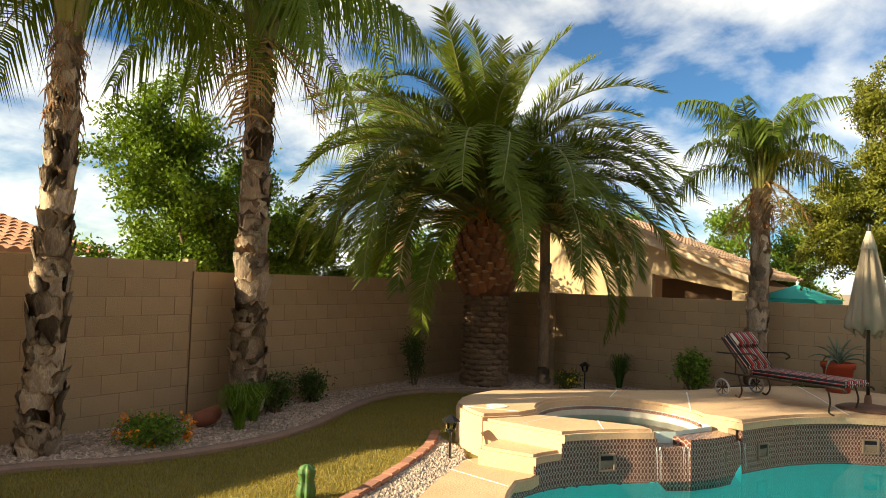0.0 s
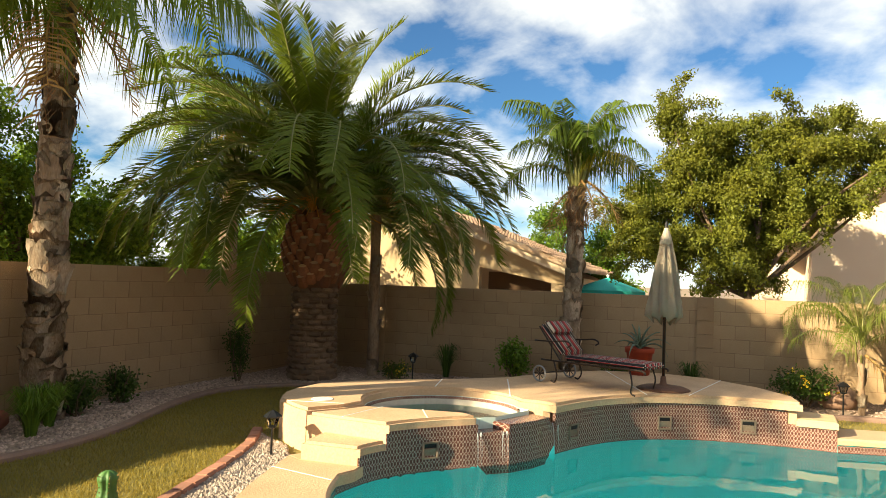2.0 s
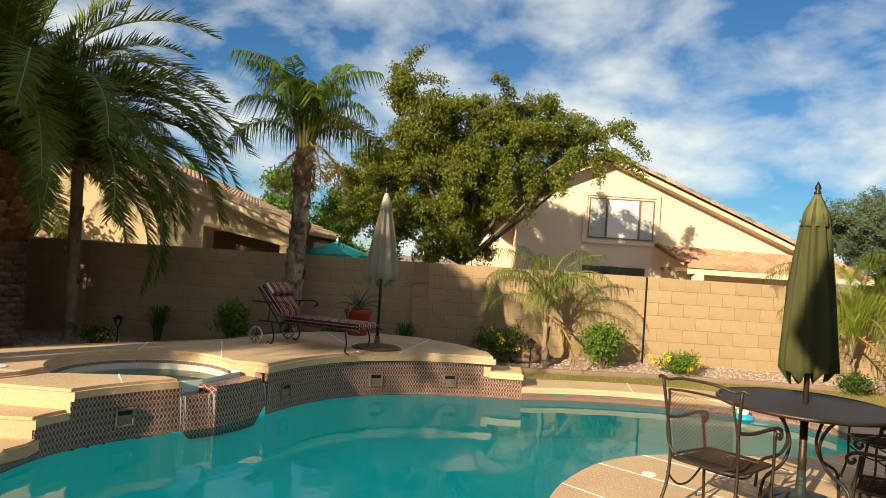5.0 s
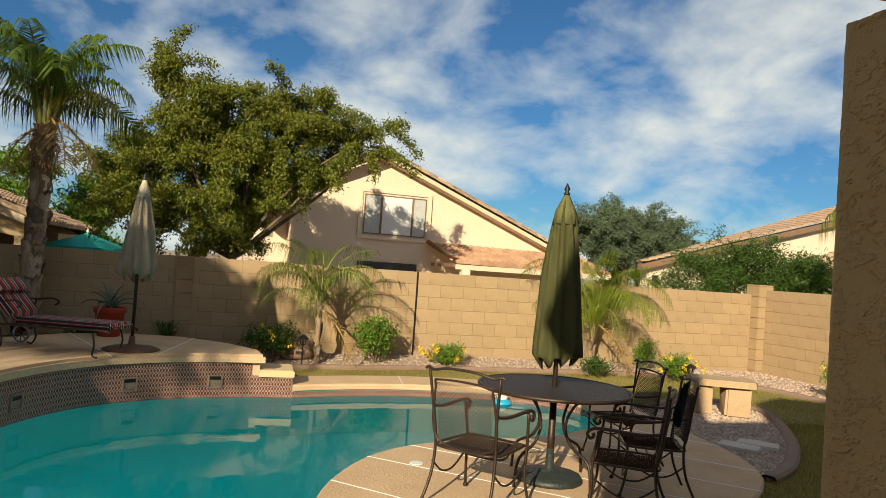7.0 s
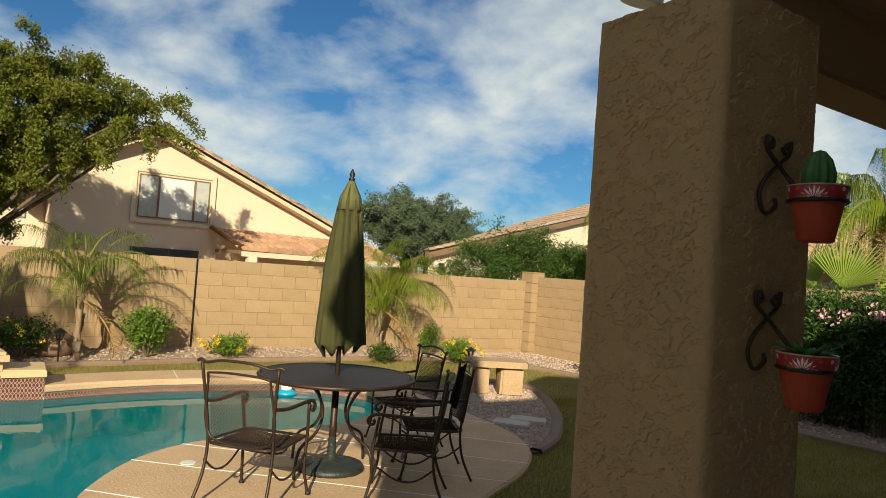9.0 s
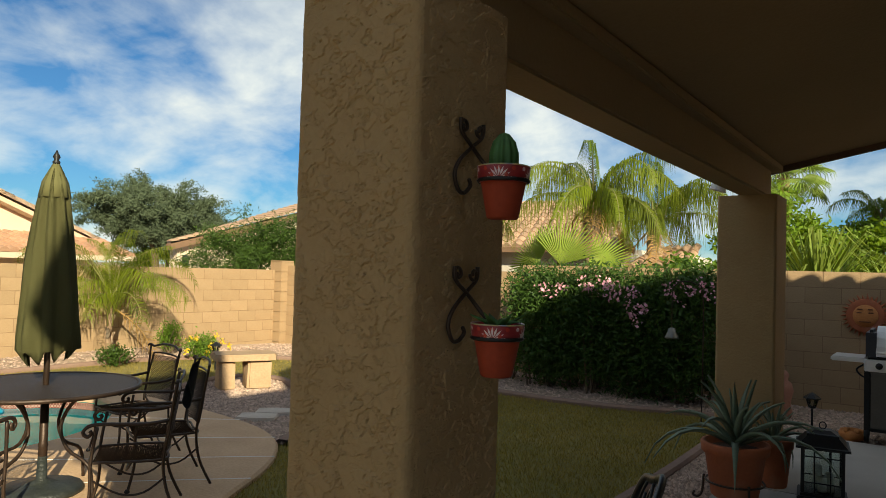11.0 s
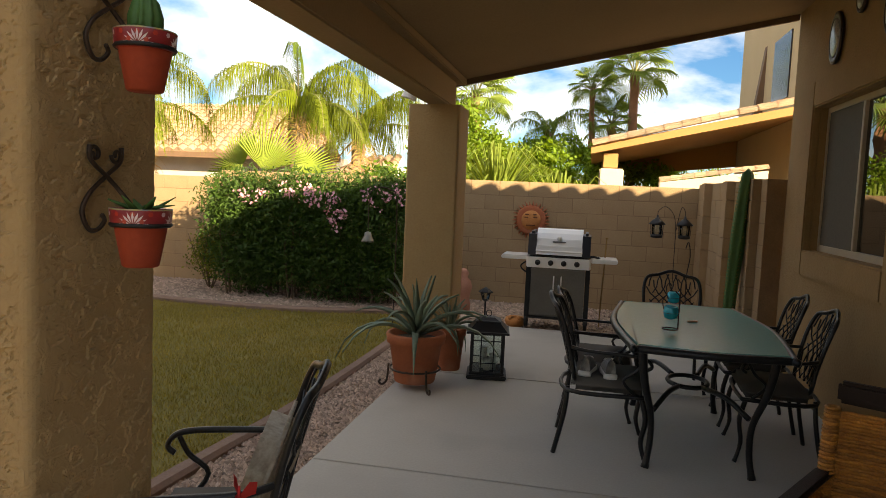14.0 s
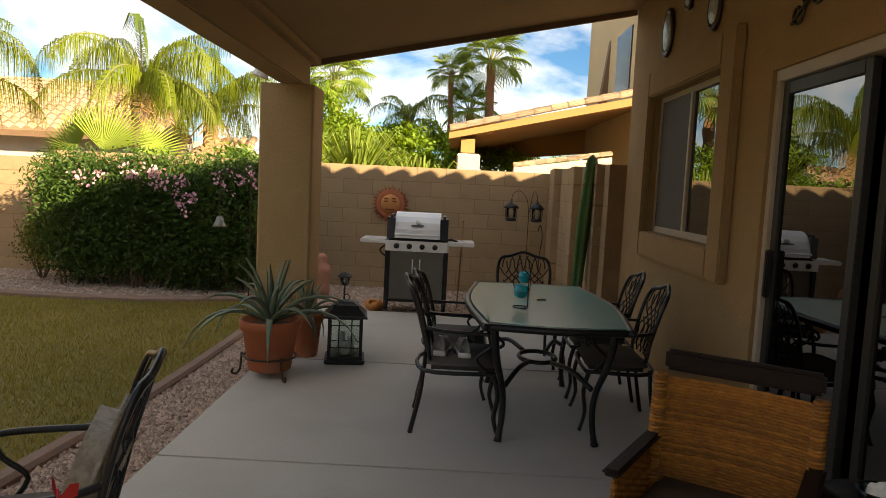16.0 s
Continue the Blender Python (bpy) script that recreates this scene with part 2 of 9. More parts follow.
M_AGAVE = mat("agave_leaf", (0.17, 0.22, 0.15), (0.12, 0.165, 0.1), 0.6, 5, 40, bump=0.05, rand=0.2)
M_CACTUS = mat("cactus_skin", (0.055, 0.15, 0.03), (0.035, 0.1, 0.022), 0.6, 6, 60, bump=0.1)
M_YELLOW = mat("yellow_petal", (0.72, 0.50, 0.03), (0.65, 0.42, 0.02), 0.7, 6, 60, bump=0, island=0.2)
M_ORANGE = mat("orange_petal", (0.75, 0.26, 0.02), (0.65, 0.2, 0.01), 0.7, 6, 60, bump=0, island=0.2)
M_PINK = mat("pink_petal", (0.72, 0.38, 0.44), (0.6, 0.28, 0.36), 0.7, 6, 60, bump=0, island=0.2)
M_ROCK = mat("boulder_stone", (0.36, 0.22, 0.15), (0.25, 0.15, 0.1), 0.9, 5, 40, bump=0.7)
M_FLAG = mat("flagstone", (0.48, 0.33, 0.2), (0.36, 0.235, 0.135), 0.9, 4, 40, bump=0.6)


def plain_glass(name, tint, rough=0.0, gloss_ior=1.45):
    """A clear tinted pane: light goes straight through, the surface mirrors by angle."""
    m = bpy.data.materials.new(name)
    m.use_nodes = True
    n, l = m.node_tree.nodes, m.node_tree.links
    n.remove(n["Principled BSDF"])
    t, g, f, x = n.new("ShaderNodeBsdfTransparent"), n.new("ShaderNodeBsdfGlossy"), n.new("ShaderNodeFresnel"), n.new("ShaderNodeMixShader")
    t.inputs[0].default_value, g.inputs["Roughness"].default_value, f.inputs[0].default_value = (*tint, 1), rough, gloss_ior
    l.new(f.outputs[0], x.inputs[0])
    l.new(t.outputs[0], x.inputs[1])
    l.new(g.outputs[0], x.inputs[2])
    l.new(x.outputs[0], n["Material Output"].inputs["Surface"])
    return m, n, l, (f, g)


M_WATER, n_, l_, fg_ = plain_glass("pool_water", (0.56, 1.0, 0.99), 0.01, 1.33)
wv, bp_ = n_.new("ShaderNodeTexNoise"), n_.new("ShaderNodeBump")
wv.inputs["Scale"].default_value, wv.inputs["Detail"].default_value = 2.6, 3
tc_ = n_.new("ShaderNodeTexCoord")
l_.new(tc_.outputs["Object"], wv.inputs["Vector"])
bp_.inputs["Strength"].default_value, bp_.inputs["Distance"].default_value = 0.16, 0.02
l_.new(wv.outputs["Fac"], bp_.inputs["Height"])
for sh in fg_:
    l_.new(bp_.outputs[0], sh.inputs["Normal"])
M_PANE = plain_glass("window_pane", (0.12, 0.135, 0.13), 0.0, 2.7)[0]
M_TABLEGLASS = mat("tempered_glass_top", (0.16, 0.42, 0.38), (0.14, 0.38, 0.34), 0.26, 30, 200, bump=0.05, spec=0.6)
M_AQUA = mat("aqua_glass", (0.01, 0.5, 0.62), (0.01, 0.42, 0.55), 0.08, 8, 60, bump=0, trans=0.25)
M_CLEAR = plain_glass("lantern_glass", (0.88, 0.92, 0.9), 0.0, 1.45)[0]


def stripes(name, bands, axis=0, pitch=0.1):
    """Woven stripes across one object axis: bands of (start, colour) within a repeat."""
    m = mat(name, bands[0][1], None, 0.9, 8, 250, bump=0.2)
    n, l = m.node_tree.nodes, m.node_tree.links
    t, s, mod, r = n.new("ShaderNodeTexCoord"), n.new("ShaderNodeSeparateXYZ"), n.new("ShaderNodeMath"), n.new("ShaderNodeValToRGB")
    mul = n.new("ShaderNodeMath")
    mul.operation, mul.inputs[1].default_value = "MULTIPLY", 1 / pitch
    mod.operation = "FRACT"
    l.new(t.outputs["Object"], s.inputs[0])
    l.new(s.outputs[axis], mul.inputs[0])
    l.new(mul.outputs[0], mod.inputs[0])
    l.new(mod.outputs[0], r.inputs[0])
    r.color_ramp.interpolation = "CONSTANT"
    els = r.color_ramp.elements
    while len(els) < len(bands):
        els.new(0.5)
    for el, (p, c) in zip(els, bands):
        el.position, el.color = p, (*c, 1)
    l.new(r.outputs[0], n["Principled BSDF"].inputs["Base Color"])
    return m


M_STRIPE = stripes("striped_cushion", [(0.0, (0.35, 0.03, 0.03)), (0.3, (0.03, 0.025, 0.03)), (0.5, (0.62, 0.52, 0.42)), (0.62, (0.03, 0.025, 0.03)), (0.8, (0.55, 0.42, 0.36)), (0.92, (0.35, 0.03, 0.03))], 1, 0.155)

# ---- mesh tools ----
def finish(name, bm, material, smooth=False):
    me = bpy.data.meshes.new(name)
    bm.normal_update()
    bm.to_mesh(me)
    bm.free()
    for mt in material if isinstance(material, (list, tuple)) else [material]:
        me.materials.append(mt)
    if smooth:
        me.shade_smooth()
    return me


def part(name, bm, material, parent=None, label="", smooth=False, at=None):
    ob = new(name, finish(name, bm, material, smooth))
    if parent is not None:
        ob.parent = parent
    if at is not None:
        ob.matrix_basis = at
    if label:
        tagged(ob, label)
    return ob


def piece(name, me, parent, m):
    """One more object on a shared mesh."""
    ob = new(name, me)
    ob.parent = parent
    ob.matrix_basis = m
    return ob


def thing(name, label, category, m=None, group="", kind=""):
    ob = tagged(new(name), label, category, group, kind)
    ob.empty_display_size = 0.1
    if m is not None:
        ob.matrix_basis = m
    return ob


def solo(name, bm, material, label, category, m=None, group="", kind="", smooth=False):
    ob = part(name, bm, material, None, "", smooth, m)
    return tagged(ob, label, category, group, kind)


def B():
    return bmesh.new()


def box(bm, lo, hi, bevel=0.0, m=None):
    g = bmesh.ops.create_cube(bm, size=1.0)["verts"]
    c, s = [(a + b) / 2 for a, b in zip(lo, hi)], [abs(b - a) for a, b in zip(lo, hi)]
    for v in g:
        v.co = Vector((v.co.x * s[0] + c[0], v.co.y * s[1] + c[1], v.co.z * s[2] + c[2]))
    if bevel:
        es = list({e for v in g for e in v.link_edges})
        r = bmesh.ops.bevel(bm, geom=es, offset=bevel, segments=2, affect="EDGES", clamp_overlap=True)
        g = list({v for f in r["faces"] for v in f.verts} | {v for v in g if v.is_valid})
    if m is not None:
        for v in g:
            v.co = m @ v.co
    return bm


def spline(pts, n=6, closed=False):
    """Catmull-Rom through points of any dimension."""
    p = [np.array(q, float) for q in pts]
    k = len(p)
    out = []
    for i in range(k if closed else k - 1):
        a, b, c, d = (p[(i + j) % k] if closed else p[min(max(i + j, 0), k - 1)] for j in (-1, 0, 1, 2))
        for s in range(n):
            t = s / n
            out.append(0.5 * (2 * b + (c - a) * t + (2 * a - 5 * b + 4 * c - d) * t * t + (3 * b - a - 3 * c + d) * t ** 3))
    if not closed:
        out.append(p[-1])
    return out


def tube(bm, pts, r, sides=6, closed=False, flat=1.0):
    """A round bar along points; r a number or one per point."""
    pts = [Vector(q[:3]) for q in pts]
    k = len(pts)
    rs = r if isinstance(r, (list, tuple)) else [r] * k
    rings, up = [], None
    for i, q in enumerate(pts):
        d = (pts[(i + 1) % k if closed else min(i + 1, k - 1)] - pts[(i - 1) % k if closed else max(i - 1, 0)])
        d = d.normalized() if d.length > 1e-9 else Vector((0, 0, 1))
        if up is None:
            up = Vector((0, 0, 1)) if abs(d.z) < 0.9 else Vector((1, 0, 0))
        side = d.cross(up).normalized()
        up = side.cross(d).normalized()
        rings.append([bm.verts.new(q + rs[i] * (math.cos(2 * math.pi * j / sides) * side + flat * math.sin(2 * math.pi * j / sides) * up)) for j in range(sides)])
    for i in range(k if closed else k - 1):
        a, b = rings[i], rings[(i + 1) % k]
        for j in range(sides):
            bm.faces.new((a[j], a[(j + 1) % sides], b[(j + 1) % sides], b[j]))
    if not closed:
        bm.faces.new(rings[0][::-1])
        bm.faces.new(rings[-1])
    return bm


def lathe(bm, prof, sides=20, m=None, wave=0.0, lobes=0, cap=True):
    rings = []
    for r, z in prof:
        ring = []
        for j in range(sides):
            a = 2 * math.pi * j / sides
            q = r * (1 + wave * math.cos(lobes * a))
            co = Vector((q * math.cos(a), q * math.sin(a), z))
            ring.append(bm.verts.new(m @ co if m is not None else co))
        rings.append(ring)
    for a, b in zip(rings, rings[1:]):
        for j in range(sides):
            bm.faces.new((a[j], a[(j + 1) % sides], b[(j + 1) % sides], b[j]))
    if cap:
        bm.faces.new(rings[0][::-1])
        bm.faces.new(rings[-1])
    return bm


def slab(bm, poly, z0, z1, bevel=0.0):
    """A prism on a plan outline."""
    vs = [bm.verts.new((x, y, z1)) for x, y in poly]
    f = bm.faces.new(vs)
    f.normal_update()
    if f.normal.z < 0:
        f.normal_flip()
    r = bmesh.ops.extrude_face_region(bm, geom=[f])
    bmesh.ops.translate(bm, verts=[v for v in r["geom"] if isinstance(v, bmesh.types.BMVert)], vec=(0, 0, z0 - z1))
    bmesh.ops.recalc_face_normals(bm, faces=bm.faces)
    if bevel:
        top = [e for e in bm.edges if all(abs(v.co.z - z1) < 1e-6 for v in e.verts) and len(e.link_faces) == 2 and any(abs(q.normal.z) < 0.5 for q in e.link_faces)]
        bmesh.ops.bevel(bm, geom=top, offset=bevel, segments=2, affect="EDGES")
    return bm


def sheet(bm, outer, holes, z):
    """A flat sheet with holes, cut into triangles."""
    edges = []
    for loop in (outer, *holes):
        vs = [bm.verts.new((x, y, z)) for x, y in loop]
        edges += [bm.edges.new((vs[i], vs[(i + 1) % len(vs)])) for i in range(len(vs))]
    bmesh.ops.triangle_fill(bm, use_beauty=True, edges=edges)
    for f in bm.faces:
        f.normal_update()
        if f.normal.z < 0:
            f.normal_flip()
    return bm


def inside(poly, x, y):
    """Which of many plan points lie inside an outline."""
    c = np.zeros(len(x), bool)
    k = len(poly)
    for i in range(k):
        (x0, y0), (x1, y1) = poly[i][:2], poly[i - 1][:2]
        if y0 != y1:
            c ^= ((y0 > y) != (y1 > y)) & (x < (x1 - x0) * (y - y0) / (y1 - y0) + x0)
    return c


def soup(name, verts, faces, material):
    me = bpy.data.meshes.new(name)
    me.from_pydata(verts, [], faces)
    me.update()
    me.materials.append(material)
    return me


def stones(name, poly, z, count, size, material, label, seed):
    """Loose stones strewn on an outline."""
    rng = np.random.default_rng(seed)
    p = np.array([q[:2] for q in poly])
    lo, hi = p.min(0), p.max(0)
    n = int(count * 1.0)
    xy = lo + rng.random((n * 3, 2)) * (hi - lo)
    xy = xy[inside(poly, xy[:, 0], xy[:, 1])][:n]
    n = len(xy)
    base = np.array([(1, 0, 0), (-1, 0, 0), (0, 1, 0), (0, -1, 0), (0, 0, 1), (0, 0, -0.6)], float)
    tri = np.array([(0, 2, 4), (2, 1, 4), (1, 3, 4), (3, 0, 4), (2, 0, 5), (1, 2, 5), (3, 1, 5), (0, 3, 5)])
    s = size * (0.6 + 0.8 * rng.random((n, 1, 3))) * np.array([1, 1, 0.65])
    ang = rng.random(n) * 6.283
    v = base[None] * s * (0.8 + 0.4 * rng.random((n, 6, 1)))
    c, sn = np.cos(ang)[:, None], np.sin(ang)[:, None]
    vx, vy = v[..., 0] * c - v[..., 1] * sn, v[..., 0] * sn + v[..., 1] * c
    zz = np.array([z(a, b) for a, b in xy]) if callable(z) else np.full(n, z)
    verts = np.stack([vx + xy[:, :1], vy + xy[:, 1:], v[..., 2] + zz[:, None] + size * 0.25], -1).reshape(-1, 3)
    faces = (tri[None] + 6 * np.arange(n)[:, None, None]).reshape(-1, 3)
    return tagged(new(name, soup(name, verts.tolist(), faces.tolist(), material)), label, "gravel", kind="stuff")

# ---- the yard: plan ----
# pool edge and the outer edge of its deck, in pairs
RIM = spline([(-4.62, -2.28, -4.95, -2.95), (-4.25, -2.16, -4.1, -2.74), (-3.9, -1.95, -3.4, -2.45), (-3.45, -1.45, -2.7, -1.9), (-3.2, -0.7, -2.3, -1.0),
              (-3.2, 0.2, -2.2, 0.3), (-3.5, 1.0, -2.3, 1.4), (-4.0, 1.44, -2.6, 2.3), (-4.67, 1.73, -3.1, 3.2), (-5.16, 2.04, -3.45, 3.85), (-5.48, 2.39, -3.68, 4.25),
              (-5.66, 2.8, -3.9, 4.66), (-5.78, 3.5, -4.2, 5.06), (-5.9, 4.15, -4.6, 5.4), (-6.25, 4.75, -5.2, 5.62), (-6.85, 5.2, -6.2, 5.75), (-7.5, 5.35, -7.4, 5.95),
              (-8.05, 5.1, -8.4, 5.65), (-8.4, 4.6, -8.95, 4.95), (-8.55, 4.0, -9.2, 4.2), (-8.66, 3.3, -9.3, 3.4), (-8.62, 2.5, -9.25, 2.6), (-8.48, 1.85, -9.1, 1.85)], 4)
RAISED = spline([(-8.48, 1.85), (-8.5, 1.35), (-8.46, 0.94), (-8.38, 0.5), (-8.24, 0.15), (-8.04, -0.2), (-7.72, -0.52), (-7.32, -0.77), (-6.85, -0.97), (-6.65, -1.06),
                 (-6.31, -1.24), (-5.93, -1.56), (-5.72, -1.78), (-5.38, -2.05), (-5.04, -2.21), (-4.62, -2.28)], 3)
POOL = [(float(q[0]), float(q[1])) for q in RIM] + [(float(q[0]), float(q[1])) for q in RAISED[1:-1]]
Z_LAWN, Z_WATER, Z_UP = -0.05, -0.16, 0.36
W_X, N_Y, S_Y, H_X = -10.84, 10.97, -6.5, 2.05
YARD = [(W_X, S_Y), (14, S_Y), (14, N_Y), (W_X, N_Y)]


def grown(poly, d):
    """An outline moved outwards by d."""
    k, out = len(poly), []
    area = sum(poly[i - 1][0] * poly[i][1] - poly[i][0] * poly[i - 1][1] for i in range(k))
    s = 1 if area > 0 else -1
    for i in range(k):
        t = Vector(poly[(i + 1) % k]) - Vector(poly[i - 1])
        t.normalize()
        out.append((poly[i][0] + s * d * t.y, poly[i][1] - s * d * t.x))
    return out


HOLE = grown(POOL, 0.06)[::2]
bm = B()
sheet(bm, [(-1500, -1500), (1500, -1500), (1500, 1500), (-1500, 1500)], [HOLE], -0.08)
tagged(part("ground", bm, M_DIRT), "flat dry desert soil reaching to the horizon", "ground", kind="structure")
bm = B()
sheet(bm, [(W_X + 0.1, S_Y + 0.1), (1.9, S_Y + 0.1), (1.9, N_Y - 0.1), (W_X + 0.1, N_Y - 0.1)], [HOLE], Z_LAWN)
tagged(part("lawn", bm, M_GRASS), "short yellowing bermuda lawn round the pool", "lawn", kind="structure")

# pool shell and water
bm = B()
top = [bm.verts.new((x, y, -0.02)) for x, y in POOL]
low = [bm.verts.new((x, y, -0.62)) for x, y in grown(POOL, -0.05)]
k = len(POOL)
for i in range(k):
    bm.faces.new((top[i], top[(i + 1) % k], low[(i + 1) % k], low[i]))
bm.faces.new(low)
bmesh.ops.recalc_face_normals(bm, faces=bm.faces)
bmesh.ops.reverse_faces(bm, faces=bm.faces)
tagged(part("pool_shell", bm, M_PLASTER, smooth=False), "teal plaster shell of the freeform swimming pool", "pool", kind="structure")
bm = B()
vs = [bm.verts.new((x, y, Z_WATER)) for x, y in POOL]
f = bm.faces.new(vs)
f.normal_update()
if f.normal.z < 0:
    f.normal_flip()
tagged(part("water", bm, M_WATER), "clear turquoise pool water with small ripples", "water", kind="structure")

# waterline tile: glazed brown mosaic with pale lozenge outlines
M_MOSAIC = bpy.data.materials.new("pool_mosaic")
M_MOSAIC.use_nodes = True
n, l = M_MOSAIC.node_tree.nodes, M_MOSAIC.node_tree.links
uvn = n.new("ShaderNodeUVMap")
vor = n.new("ShaderNodeTexVoronoi")
vor.feature, vor.inputs["Randomness"].default_value, vor.inputs["Scale"].default_value = "F1", 0.0, 1.0
scl = n.new("ShaderNodeMapping")
scl.inputs["Scale"].default_value = (29, 18, 1)
l.new(uvn.outputs[0], scl.inputs[0])
l.new(scl.outputs[0], vor.inputs["Vector"])
ramp = n.new("ShaderNodeValToRGB")
ramp.color_ramp.interpolation = "LINEAR"
ramp.color_ramp.elements[0].position, ramp.color_ramp.elements[0].color = 0.36, (0.11, 0.042, 0.032, 1)
ramp.color_ramp.elements[1].position, ramp.color_ramp.elements[1].color = 0.405, (0.44, 0.33, 0.27, 1)
for at_, tone in ((0.45, (0.44, 0.33, 0.27, 1)), (0.50, (0.15, 0.055, 0.042, 1))):
    ramp.color_ramp.elements.new(at_).color = tone
l.new(vor.outputs["Distance"], ramp.inputs[0])
l.new(ramp.outputs[0], n["Principled BSDF"].inputs["Base Color"])
n["Principled BSDF"].inputs["Roughness"].default_value = 0.22
bpn = n.new("ShaderNodeBump")
bpn.inputs["Strength"].default_value, bpn.inputs["Distance"].default_value, bpn.invert = 0.4, 0.004, False
l.new(vor.outputs["Distance"], bpn.inputs["Height"])
l.new(bpn.outputs[0], n["Principled BSDF"].inputs["Normal"])


def tile_band(name, pts, z0, z1, label, thick=0.03, side=1, parent=None):
    """A tiled strip standing along a plan line; z1 may be one height or one per point."""
    bm = B()
    uv = bm.loops.layers.uv.new("uv")
    pts = [Vector((float(p[0]), float(p[1]))) for p in pts]
    tops = z1 if isinstance(z1, list) else [z1] * len(pts)
    run, cols = 0.0, []
    for i, p in enumerate(pts):
        t = (pts[min(i + 1, len(pts) - 1)] - pts[max(i - 1, 0)]).normalized()
        nn = Vector((t.y, -t.x)) * side
        if i:
            run += (p - pts[i - 1]).length
        o = p + nn * 0.012
        q = p - nn * thick
        cols.append((run, [bm.verts.new((*o, z0)), bm.verts.new((*o, tops[i])), bm.verts.new((*q, tops[i])), bm.verts.new((*q, z0))]))
    for (r0, a), (r1, b) in zip(cols, cols[1:]):
        for j, (v0, v1) in enumerate(((z0, tops[0]), (tops[0], tops[0] + thick))):
            f = bm.faces.new((a[j], b[j], b[j + 1], a[j + 1]))
            for lp, q in zip(f.loops, ((r0, a[j].co.z), (r1, b[j].co.z), (r1, b[j + 1].co.z + (thick if j else 0)), (r0, a[j + 1].co.z + (thick if j else 0)))):
                lp[uv].uv = q
    for _, c in (cols[0], cols[-1]):
        f = bm.faces.new(c)
        for lp, q in zip(f.loops, ((0, z0), (0, 0.3), (thick, 0.3), (thick, z0))):
            lp[uv].uv = q
    bmesh.ops.recalc_face_normals(bm, faces=bm.faces)
    return tagged(part(name, bm, M_MOSAIC, parent), label, "" if parent else "tile", kind="" if parent else "structure")




def edge_run(x0, x1, n=14):
    """Points of the pool edge beside the spa between two x."""
    xs, ys = [float(q[0]) for q in RAISED], [float(q[1]) for q in RAISED]
    k = xs.index(min(xs))
    return [(float(x), float(np.interp(x, xs[k:], ys[k:]))) for x in np.linspace(x0, x1, n)]


tile_band("waterline_tile", [q[:2] for q in RIM], -0.24, -0.085, "brown and cream mosaic tile band at the waterline", side=-1)
tile_band("raised_wall_tile", RAISED[3:25], -0.24, 0.262, "brown lozenge mosaic on the raised pool wall", side=-1)
tile_band("step_tile", RAISED[:4], -0.24, 0.1, "brown lozenge mosaic under the lower wall step", side=-1)
tile_band("spa_wall_tile", edge_run(-5.97, -5.232), -0.24, 0.235, "brown lozenge mosaic on the spa wall", side=-1)
tile_band("spa_step_tile", edge_run(-5.26, -4.918), -0.24, 0.075, "brown lozenge mosaic beside the spa steps", side=-1)
tile_band("spa_low_tile", edge_run(-4.95, -4.6), -0.24, -0.085, "brown lozenge mosaic at the waterline", side=-1)

# deck ring, with a turned-down edge
bm = B()
cols = []
for x0, y0, x1, y1 in RIM:
    d = Vector((x1 - x0, y1 - y0)).normalized()
    cols.append([bm.verts.new(c) for c in ((x0 + d.x * 0.02, y0 + d.y * 0.02, -0.085), (x0 - d.x * 0.04, y0 - d.y * 0.04, -0.07), (x0 - d.x * 0.045, y0 - d.y * 0.045, -0.02), (x0 - d.x * 0.02, y0 - d.y * 0.02, 0.0),
                                           (x0 + 0.5 * (x1 - x0), y0 + 0.5 * (y1 - y0), 0.0), (x1 - d.x * 0.02, y1 - d.y * 0.02, 0.0), (x1, y1, -0.02), (x1, y1, -0.14))])
for a_, b_ in zip(cols, cols[1:]):
    for j in range(7):
        bm.faces.new((a_[j], a_[j + 1], b_[j + 1], b_[j]))
for c in (cols[0], cols[-1]):
    bm.faces.new(c)
bmesh.ops.recalc_face_normals(bm, faces=bm.faces)
slab(bm, [(-4.6, -2.27), (-4.95, -2.96), (-5.15, -2.85), (-5.05, -2.22), (-4.8, -2.2)], -0.1, -0.001, 0.012)
deck = tagged(part("pool_deck", bm, M_DECK), "textured salmon-tan cool deck round the pool", "deck", kind="structure")
for i in (2, 10, 32, 37, 42, 47, 52, 57, 64, 72, 80):
    x0, y0, x1, y1 = RIM[i]
    bm = B()
    d = Vector((x1 - x0, y1 - y0, 0))
    tube(bm, [(x0 - d.x * 0.01, y0 - d.y * 0.01, -0.001), (x1, y1, -0.001)], 0.009, 4, flat=0.45)
    part("control_joint", bm, M_WHITE, deck, "pale filled control joint")

# raised deck round the spa
SPA_C, SPA_R = Vector((-6.42, -2.05)), 0.83
arc = [(SPA_C.x + SPA_R * math.cos(radians(t)), SPA_C.y + SPA_R * math.sin(radians(t))) for t in range(124, 316, 8)]
UP = [(-8.42, 1.5)] + [(float(x) + 0.04, float(y) + 0.02) for x, y in RAISED[6:25]] + [(-6.86, -1.1)] + arc + \
     [(-5.6, -2.76), (-5.27, -2.98), (-5.33, -3.12), (-5.42, -3.26), (-5.60, -3.5), (-5.91, -3.67), (-6.21, -3.72), (-6.63, -3.70), (-7.08, -3.42), (-7.5, -3.05), (-7.95, -2.45), (-8.5, -1.95), (-9.3, -1.55), (-10.0, -1.0), (-10.25, -0.2), (-10.05, 0.5), (-9.5, 1.1), (-8.9, 1.45)]
bm = B()
slab(bm, UP, 0.262, Z_UP, 0.03)
